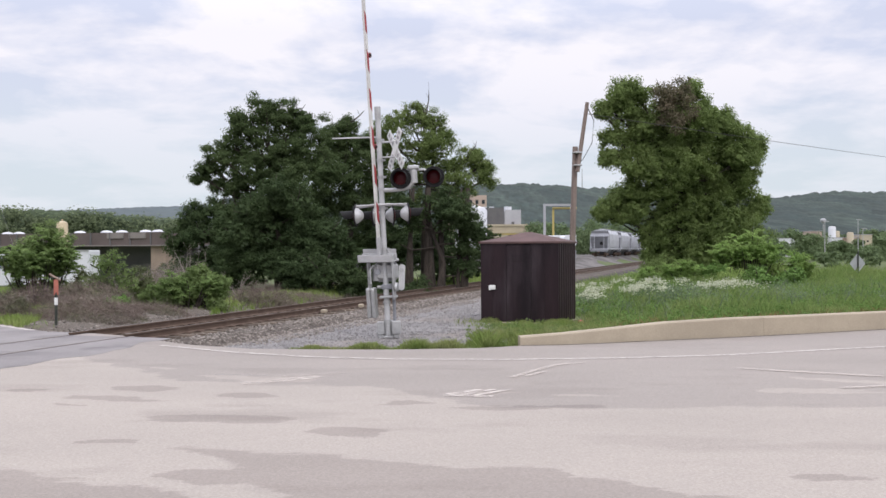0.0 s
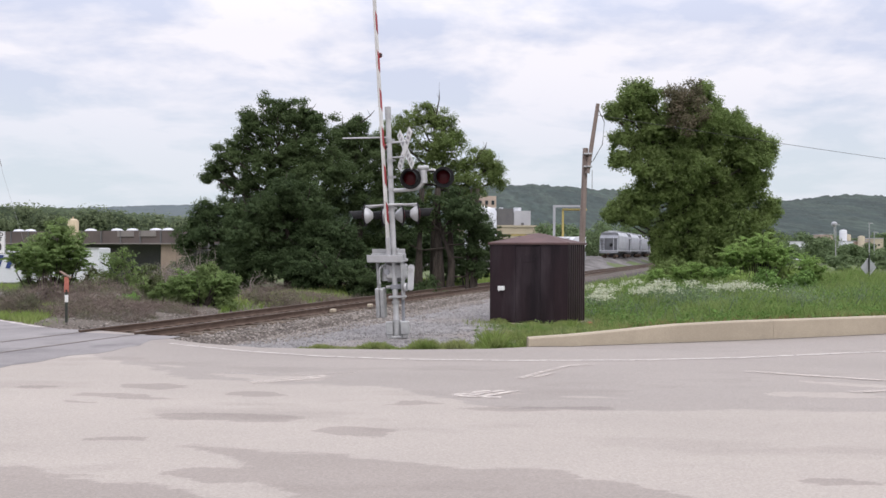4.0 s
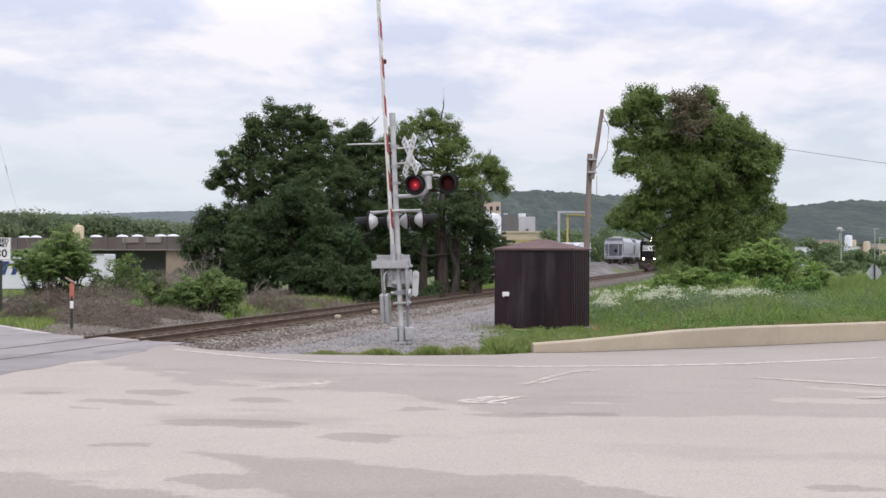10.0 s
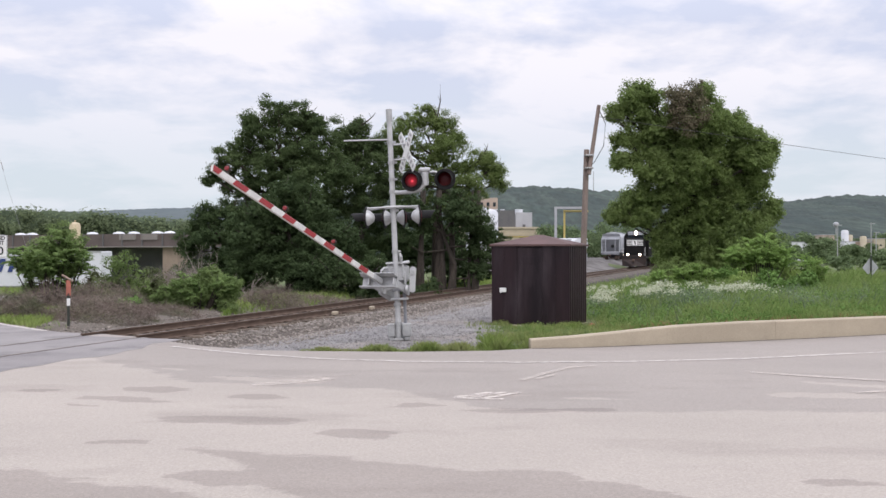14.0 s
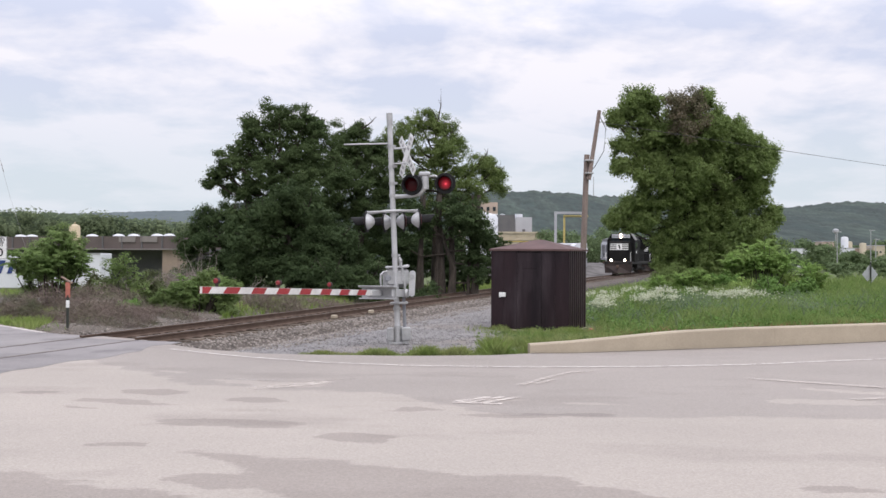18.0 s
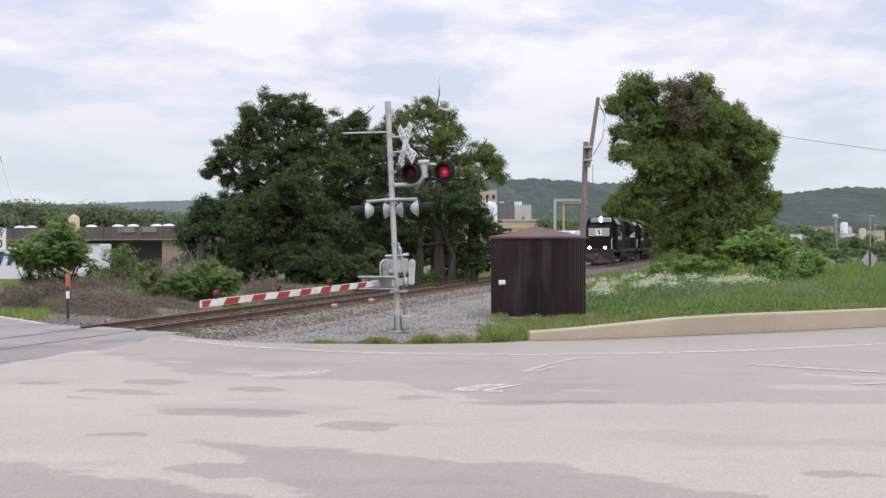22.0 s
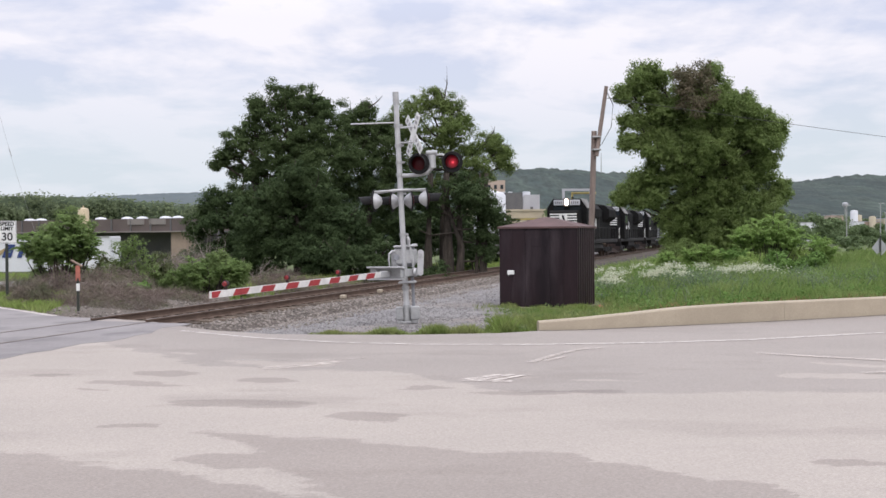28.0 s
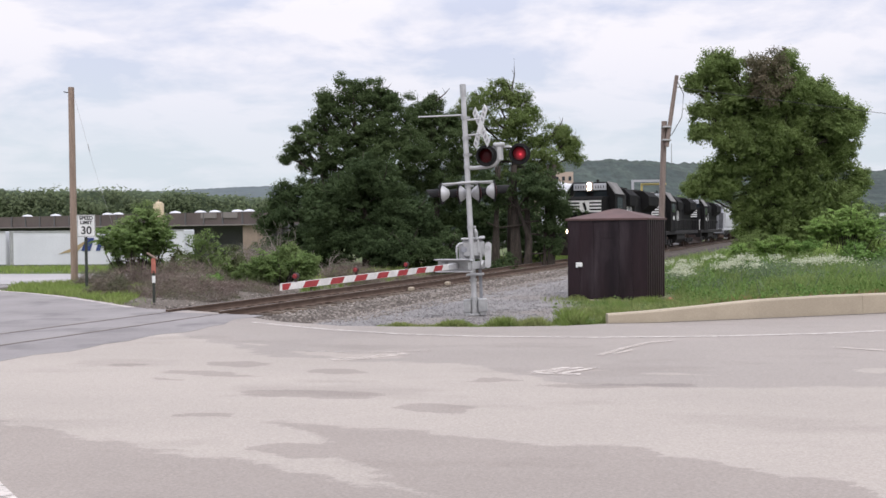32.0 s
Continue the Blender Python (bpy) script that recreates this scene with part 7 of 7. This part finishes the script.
# ---- the plant beyond ----
def plant():
    b = thing("factory_building", "grey metal factory block with dark louvres over buff steelwork", "factory", pose(12.6, 220, 0))
    part("wall", Geo().box((4.2, 4, 5.2), (9.0, 8, 11.2)), M["grey_wall"], b)
    part("louvre", Geo().box((2.35, -0.1, 9.4), (5.2, 0.3, 4.6)), M["dark_wall"], b, "dark louvred bay")
    for x, w in ((0.6, 1.0), (2.2, 1.0), (6.0, 1.8)):
        part("roof_vent", Geo().cyl((x, 2, 10.7), (x, 2, 12.3 - 0.3), w / 2, w / 2, 12), M["white_wall"], b, "white roof vent")
    part("wall_panel", Geo().box((7.0, -0.12, 9.0), (3.8, 0.2, 4.4)), M["grey_wall"], b)
    part("vent_hood", Geo().box((7.0, -0.4, 7.6), (0.6, 0.6, 1.6)), M["dark_wall"], b)
    part("gallery", Geo().box((3.3, -2, 7.0), (13.5, 3, 1.5)), M["buff"], b, "buff steel gallery")
    part("gallery_rail", Geo().box((5.2, -3.6, 6.0), (17, 0.3, 0.5)), M["buff"], b)
    part("lower_gallery", Geo().box((1.0, -3, 4.8), (9.0, 3, 1.1)), M["buff"], b, "buff steel lower gallery")
    part("lower_wall", Geo().box((4.0, -2, 2.0), (16.5, 3, 4.0)), M["dark_wall"], b)
    for i in range(12):
        part("rail_post", Geo().box((-3.0 + i * 1.35, -3.7, 6.75), (0.14, 0.14, 1.3)), M["buff"], b)
    part("top_rail", Geo().box((4.4, -3.7, 7.45), (15.0, 0.16, 0.16)), M["buff"], b)
    for z in (4.1, 5.5):
        part("beam", Geo().box((2.0, -4.4, z), (11.5, 0.3, 0.28)), M["yellow"], b, "yellow steel beam")
    part("pipe", Geo().cyl((-3, -5, 3.6), (8.5, -5, 3.6), 0.28, 0.28, 10), M["white_wall"], b, "white pipe run")
    for x in (-4, 0.5, 5.5, 10.5):
        part("column", Geo().box((x, -3.4, 3.2), (0.35, 0.35, 6.4)), M["buff"], b)
    t = thing("office_block", "pink-buff masonry block with rows of small windows", "building", pose(7.2, 300, 0))
    part("wall", Geo().box((5, 6, 9), (12.5, 12, 20.4)), M["pink_wall"], t)
    for i in range(6):
        for j in range(4):
            part("window", Geo().box((0.2 + i * 2.0, -0.05, 9.0 + j * 2.7), (0.9, 0.2, 1.3)), M["pane"], t)
    w = thing("white_tank", "white upright storage tank among the trees", "tank", pose(9.0, 200, 0))
    part("shell", Geo().lathe([(3.4, 0), (3.4, 10.2), (3.0, 10.8), (0.5, 11.4)], 24), M["white_wall"], w, smooth=True)
    g = thing("pipe_gantry", "white and yellow pipe gantry frame over the yard", "gantry", pose(18.4, 150, 0))
    part("white_post", Geo().box((0, 0, 4.5), (0.36, 0.36, 9.2)), M["grey_wall"], g, "weathered white post")
    part("yellow_post", Geo().box((1.45, 0.6, 4.3), (0.28, 0.28, 8.6)), M["yellow"], g, "yellow post")
    part("top_beam", Geo().box((2.1, 0, 9.0), (4.6, 0.3, 0.34)), M["grey_wall"], g)
    part("top_pipe", Geo().cyl((1.3, 0.5, 8.5), (5.2, 0.5, 8.5), 0.16, 0.16, 10), M["yellow"], g)
    part("far_post", Geo().box((4.3, 0, 4.5), (0.35, 0.35, 9.0)), M["white_wall"], g)
    part("low_pipe", Geo().cyl((-1.0, 0, 4.0), (5.0, 0, 4.0), 0.2, 0.2, 10), M["white_wall"], g)
    k = thing("tank_car_end", "white rounded end of a tank standing in the yard", "tank", pose(19.1, 128, 0.4))
    part("shell", Geo().cyl((0, 0, 2.6), (0.5, 9, 2.6), 0.95, 0.95, 20), M["white_wall"], k, smooth=True)
    for sx, sy in ((0.2, 3), (0.4, 7)):
        part("saddle", Geo().box((sx, sy, 0.7), (2.2, 0.6, 1.5)), M["grey_wall"], k)


plant()


def lot_buildings():
    b = thing("warehouse", "long low warehouse with a brown metal fascia and white roof vents", "warehouse", pose(0, 0, -2.4))
    # along a line that comes nearer to the right
    a, e = Vector((-80, 126, 0)), Vector((-26.6, 99, 0))
    L, turn = (e - a).length, math.degrees(math.atan2(e.y - a.y, e.x - a.x))
    m = pose(a.x, a.y, 0, 0, 0, turn)
    part("fascia", Geo().box((L / 2, 3, 5.65), (L, 6, 1.35)), M["brown_wall"], b, "brown ribbed metal fascia", m)
    n = int(L / 2.78)
    for i in range(n + 1):
        part("fascia_joint", Geo().box((i * L / n, -0.05, 5.65), (0.16, 0.12, 1.4)), M["dark_wall"], b, "", m)
    for back in (4.7, 7.8):
        part("pale_panel", Geo().box((L - back, -0.06, 6.0), (2.35, 0.1, 0.62)), M["brown_pale"], b, "faded fascia panel", m)
    part("eave", Geo().box((L / 2, 0.2, 4.93), (L, 1.2, 0.12)), M["brown_pale"], b, "", m)
    part("dock_wall", Geo().box((L / 2, 5, 2.5), (L, 2, 5.0)), M["dark_wall"], b, "dark wall below the canopy", m)
    part("end_wall", Geo().box((L - 1.9, 0.8, 2.6), (2.1, 1.4, 5.0)), M["tan"], b, "tan block end wall", m)
    at = lambda q: (e.x - 101 * q / 101) / (53.4 + 27 * q / 101)
    for px in (-70, -62, -53.5, -50.3, -44.4, -43.2, -36.8, -34.0, -32.4, -29.9, -28.6):
        part("roof_vent", Geo().lathe([(0.62, 0), (0.66, 0.1), (0.5, 0.24), (0.2, 0.31), (0.02, 0.33)], 16), M["white_wall"], b, "white domed roof vent", pose(e.x - 53.4 * at(px), 101 + 27 * at(px), 6.3))
    s = thing("storage_silo", "cream cylindrical storage silo with a domed top", "silo", pose(-37.15, 97, -2.4))
    part("shell", Geo().lathe([(0.55, 0), (0.55, 7.1), (0.46, 7.3), (0.2, 7.4)], 24), M["cream"], s, smooth=True)
    part("top_vent", Geo().cyl((0, 0, 7.35), (0, 0, 7.6), 0.05, 0.08, 8), M["cream"], s)


lot_buildings()


def trailer(x, y, turn, label, logo=False):
    """A box semi-trailer standing at the lot; x along its side."""
    root = thing("semi_trailer", label, "trailer", pose(x, y, -2.0, 0, 0, turn), "parked trailers")
    part("box", Geo().box((7, 1.25, 2.65), (14.0, 2.5, 2.75), ch=0.05), M["white_wall"], root)
    part("top_rail", Geo().box((7, -0.02, 3.98), (14.0, 0.05, 0.12)), M["galv"], root)
    part("bottom_rail", Geo().box((7, -0.02, 1.3), (14.0, 0.06, 0.16)), M["dark_wall"], root)
    part("end_frame", Geo().box((0.1, 1.25, 2.65), (0.3, 2.56, 2.8), ch=0.03), M["galv"], root)
    part("landing_leg", Geo().box((11, 0.4, 0.65), (0.16, 0.16, 1.3)), M["galv"], root)
    for ax in (1.6, 2.9):
        for yy in (0.2, 2.3):
            part("wheel", Geo().cyl((ax, yy - 0.14, 0.5), (ax, yy + 0.14, 0.5), 0.5, 0.5, 18), M["rubber"], root, "black tyre")
    part("wheel_axle", Geo().box((2.2, 1.25, 0.75), (2.2, 1.6, 0.4)), M["dark_wall"], root)
    if logo:
        for i, (w, gap) in enumerate(((0.7, 0), (0.35, 1.15), (0.4, 1.8), (0.35, 2.45), (0.3, 3.3), (0.7, 3.9))):
            part("logo_shape", Geo().prism([(0, 0), (w, 0), (w + 0.35, 1.0), (0.35, 1.0)], 0.02, pose(5.8 + gap, -0.03, 2.45, 90, 0, 0)), M["blue"], root, "plain dark blue shape")
        part("logo_stripe", Geo().prism([(0, 0), (1.6, 0.25), (2.6, 1.2), (1.2, 0.5)], 0.02, pose(3.9, -0.03, 2.2, 90, 0, 0)), M["gold"], root, "plain tan stripe")


trailer(-39.6, 72, 0, "white box trailer with dark blue and tan shapes on its side", True)
trailer(-54.5, 73, 0, "white box trailer parked at the lot")


# ---- hills, far woods, distant town ----
def ridge(name, rows, depth, base_z, mat, label, seed, bump, step, rows_up=40):
    """A wooded slope rising to a crest given by rows of (x, y, z)."""
    rng = np.random.default_rng(seed)
    R = np.array(rows, float)
    t = np.concatenate([[0], np.cumsum(np.hypot(np.diff(R[:, 0]), np.diff(R[:, 1])))])
    u = np.arange(0, t[-1], step)
    X, Y, Z = (np.interp(u, t, R[:, i]) for i in range(3))
    k = np.linspace(0, 1, rows_up)
    n, m = len(u), len(k)
    near = np.stack([X * (1 - depth), Y * (1 - depth)], 1)
    V = np.zeros((n, m, 3))
    for j, f in enumerate(k):
        V[:, j, 0] = near[:, 0] + (X - near[:, 0]) * f
        V[:, j, 1] = near[:, 1] + (Y - near[:, 1]) * f
        V[:, j, 2] = base_z + (Z - base_z) * (f ** 0.8)
    bumps = rng.uniform(-1, 1, (n, m)) * bump
    big = np.array([[noise.noise((V[i, j, 0] * 0.06, V[i, j, 1] * 0.02, seed)) for j in range(m)] for i in range(n)])
    V[..., 2] += (bumps + big * bump * 1.3) * (0.3 + 0.7 * k)[None, :]
    back = V[:, -1:, :].copy(); back[..., 0] *= 1.1; back[..., 1] *= 1.1; back[..., 2] = base_z
    V = np.concatenate([V, back], 1)
    m += 1
    i = (np.arange(n - 1)[:, None] * m + np.arange(m - 1)[None, :]).ravel()
    ob = new(name, array_mesh(name, V.reshape(-1, 3), np.stack([i, i + m, i + m + 1, i + 1], 1), mat, False))
    tagged(ob, label, "hill", kind="structure")


def az(a, dist, z):
    return (math.sin(radians(a)) * dist, math.cos(radians(a)) * dist, z)


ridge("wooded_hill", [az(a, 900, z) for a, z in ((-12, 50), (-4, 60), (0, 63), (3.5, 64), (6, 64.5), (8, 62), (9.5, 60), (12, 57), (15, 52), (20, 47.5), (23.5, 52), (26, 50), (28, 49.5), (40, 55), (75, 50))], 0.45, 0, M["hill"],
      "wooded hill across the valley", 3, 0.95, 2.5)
ridge("far_ridge", [az(a, 1700, z) for a, z in ((-75, 60), (-40, 55), (-30, 58), (-22, 68), (-18, 75), (-14, 80), (-5, 84), (5, 70))], 0.3, 0, M["hill_hazed"], "blue-green ridge far off, with haze put into its colour", 5, 0.6, 6)


def woods(name, label, rows, n, h, mat, seed, size, per=60):
    """A belt of far trees along a line, as clumps of leaves."""
    rng = np.random.default_rng(seed)
    R = np.array(rows, float)
    t = np.concatenate([[0], np.cumsum(np.hypot(np.diff(R[:, 0]), np.diff(R[:, 1])))])
    u = rng.uniform(0, t[-1], n)
    X, Y, B = (np.interp(u, t, R[:, i]) for i in range(3))
    Y = Y + rng.uniform(0, 25, n)
    hh = h * rng.uniform(0.75, 1.1, n)
    cs, rs = [], []
    for x, y, b, q in zip(X, Y, B, hh):
        for _ in range(5):
            r = q * rng.uniform(0.2, 0.34)
            cs.append((x + rng.normal(0, q * 0.22), y + rng.normal(0, q * 0.2), b + q * rng.uniform(0.2, 0.8)))
            rs.append(r)
        cs.append((x, y, b + q * 0.8)); rs.append(q * 0.2)
    ob = leaves(name, np.array(cs), np.array(rs), per, size, mat, None, rng, wild=0.3)
    tagged(ob, label, "woods", kind="stuff")


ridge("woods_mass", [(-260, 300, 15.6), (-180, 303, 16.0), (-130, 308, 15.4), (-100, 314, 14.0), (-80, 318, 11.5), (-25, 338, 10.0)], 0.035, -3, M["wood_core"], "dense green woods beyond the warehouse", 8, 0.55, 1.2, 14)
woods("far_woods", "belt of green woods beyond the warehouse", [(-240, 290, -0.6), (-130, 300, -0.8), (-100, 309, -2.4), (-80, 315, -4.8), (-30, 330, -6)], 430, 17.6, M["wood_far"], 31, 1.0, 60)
woods("yard_trees", "dull green trees behind the freight yard", [(-12, 215, 0), (8, 235, 0)], 10, 9, M["leaf_far"], 32, 0.6, 110)
woods("yard_trees", "dull green trees beside the pipe gantry", [(20, 190, 0), (30, 200, 0)], 6, 8.5, M["leaf_far"], 33, 0.6, 110)
woods("yard_trees", "green trees behind the parked hoppers", [(24, 200, 0), (36, 205, 0), (52, 215, 0)], 20, 9.5, M["leaf_far"], 38, 0.45, 130)
woods("town_trees", "rows of low green trees before the town", [(36, 122, 0.0), (58, 112, 0.0), (80, 105, 0.0)], 34, 4.2, M["leaf_far"], 34, 0.3, 200)
woods("orchard_trees", "row of low green trees beyond the meadow", [(24, 78, 0), (42, 76, 0), (60, 72, 0)], 30, 2.0, M["leaf_far"], 37, 0.25, 90)
woods("town_trees", "belt of green trees before the town", [(55, 172, 0), (80, 168, 0), (115, 160, 0)], 40, 3.6, M["leaf_far"], 36, 0.45, 90)
woods("town_trees", "belt of green trees below the hill", [(60, 260, 0), (110, 250, 0), (170, 240, 0)], 60, 8, M["leaf_far"], 35, 0.8, 70)


def town():
    def building(lab, x0, x1, z, mt, y=200, roof="grey_wall"):
        b = thing("distant_building", lab, "building", pose((x0 + x1) / 2, y, 0))
        part("wall", Geo().box((0, 2, z / 2), (x1 - x0, 4, z), ch=0.04), M[mt], b)
        part("roof", Geo().box((0, 2, z + 0.06), (x1 - x0 + 0.2, 4.2, 0.12)), M[roof], b)
        for i in range(max(2, int((x1 - x0) / 0.9))):
            part("window", Geo().box((-(x1 - x0) / 2 + 0.5 + i * 0.9, -0.02, z * 0.72), (0.4, 0.06, 0.35)), M["pane"], b)

    def tank(lab, x0, x1, z, mt, y=200):
        b = thing("storage_tank", lab, "tank", pose((x0 + x1) / 2, y, 0))
        r = (x1 - x0) / 2
        part("shell", Geo().lathe([(r, 0), (r, z - 0.4 * r), (r * 0.8, z - 0.1 * r), (0.1, z)], 20), M[mt], b, smooth=True)
    building("long low white building in the distance", 73.6, 79.2, 4.1, "white_wall")
    tank("white upright silo in the distance", 84.8, 86.3, 6.7, "white_wall")
    building("white block below the silo", 85.0, 87.3, 4.2, "white_wall", 199)
    building("pinkish block beside the silo", 82.0, 84.6, 5.7, "pink_wall", 203)
    tank("pale round tank in the distance", 87.7, 88.9, 5.8, "buff", 204)
    tank("pale round tank in the distance", 90.5, 91.9, 5.5, "buff", 204)
    building("low pale building in the distance", 93.6, 96.0, 4.9, "buff", 204)
    building("low pale building in the distance", 89.0, 93.4, 4.3, "pink_wall", 205)
    v = thing("water_tower", "thin-legged water tower in the distance", "tower", pose(84.1, 201, 0))
    part("leg", Geo().cyl((0, 0, 0), (0, 0, 7.8), 0.12, 0.1, 8), M["galv"], v)
    part("bowl", Geo().lathe([(0.1, 7.3), (0.6, 7.7), (0.62, 8.1), (0.3, 8.4)], 16), M["grey_wall"], v)

    for x, y, h in ((46.2, 110, 5.2), (50.1, 110, 5.4), (51.6, 112, 4.4)):
        p = thing("street_pole", "thin grey pole in the distance", "pole", pose(x, y, 0))
        part("shaft", Geo().cyl((0, 0, -0.2), (0, 0, h), 0.07, 0.045, 8), M["galv"], p)
        part("arm", Geo().box((0.15, 0, h - 0.08), (0.6, 0.08, 0.08)), M["galv"], p)
    m = thing("radio_mast", "thin steel radio mast on the far hill", "mast", pose(143, 880, 50))
    part("lattice", Geo().cyl((0, 0, 0), (0, 0, 27), 0.5, 0.3, 6), M["galv"], m)


town()


# ---- motion ----
def nose_at(t):
    return 56.0 + 3.44 * (32 - t)


SWITCH = (6.7, 7.5, 8.15, 8.72, 9.3, 9.9, 10.5, 11.2, 11.7, 12.3, 13.0, 13.55, 14.2, 14.8, 15.4, 16.0, 16.6, 17.2, 17.75, 18.35, 19.2, 19.65, 20.3, 21.02, 21.6, 22.2, 22.8, 23.4, 24.2, 24.7, 25.3, 25.9, 26.5,
          27.1, 27.7, 28.3, 29.2, 29.6, 30.4, 30.88, 31.5, 32.1)
GATE = ((0, 82.6), (6, 82.5), (10, 82.4), (10.4, 81.5), (10.7, 78.3), (11, 72.7), (11.5, 63.5), (12, 53.5), (12.5, 43.5), (13, 34.5), (13.5, 24.5), (14, 16.7), (14.5, 11.0), (15.3, 6.8), (16.5, 4.7), (17, 3.5), (18, 2.5), (19, 1.05), (19.6, 0.5), (20, -0.1), (20.5, -0.3), (21, -0.3), (23, -0.25), (32, -0.2))


def motions():
    for car, behind, wheels, r in TRAIN:
        walk(car, [(t, train_pose(behind, nose_at(t))) for t in (0, 8, 16, 24, 32)])
        if behind < 63:
            total = 3.44 / 0.9496 * 32 / r
            steps = int(total / radians(80)) + 1
            for w in wheels:
                c = w.matrix_basis.translation.copy()
                walk(w, [(32 * i / steps, pose(c.x, c.y, c.z, 0, math.degrees(total * i / steps), 0)) for i in range(steps + 1)])
    # the lamps flash in turn: each glow comes forward through its lens and sinks back
    on, off = pose(0, 0, 0.05), pose(0, 0, -0.02)
    for k, bulb in enumerate((bulb_right, bulb_left)):
        rows = [(0, off)]
        for i in range(k, len(SWITCH) - 1, 2):
            a, b = SWITCH[i], min(SWITCH[i + 1], 32.0)
            rows += [(a + 0.0, off), (a + 0.067, on), (b - 0.134, on)] + ([(b - 0.067, off)] if b < 31.9 else [])
        if rows[-1][0] < 32:
            rows.append((32, rows[-1][1]))
        walk(bulb, rows)
    walk(arm, [(t, pose(*PIVOT, 0, 2.0, 0) @ pose(0, 0, 0, 0, 0, ARM_TURN) @ pose(0, 0, 0, 0, -a, 0)) for t, a in GATE])


motions()
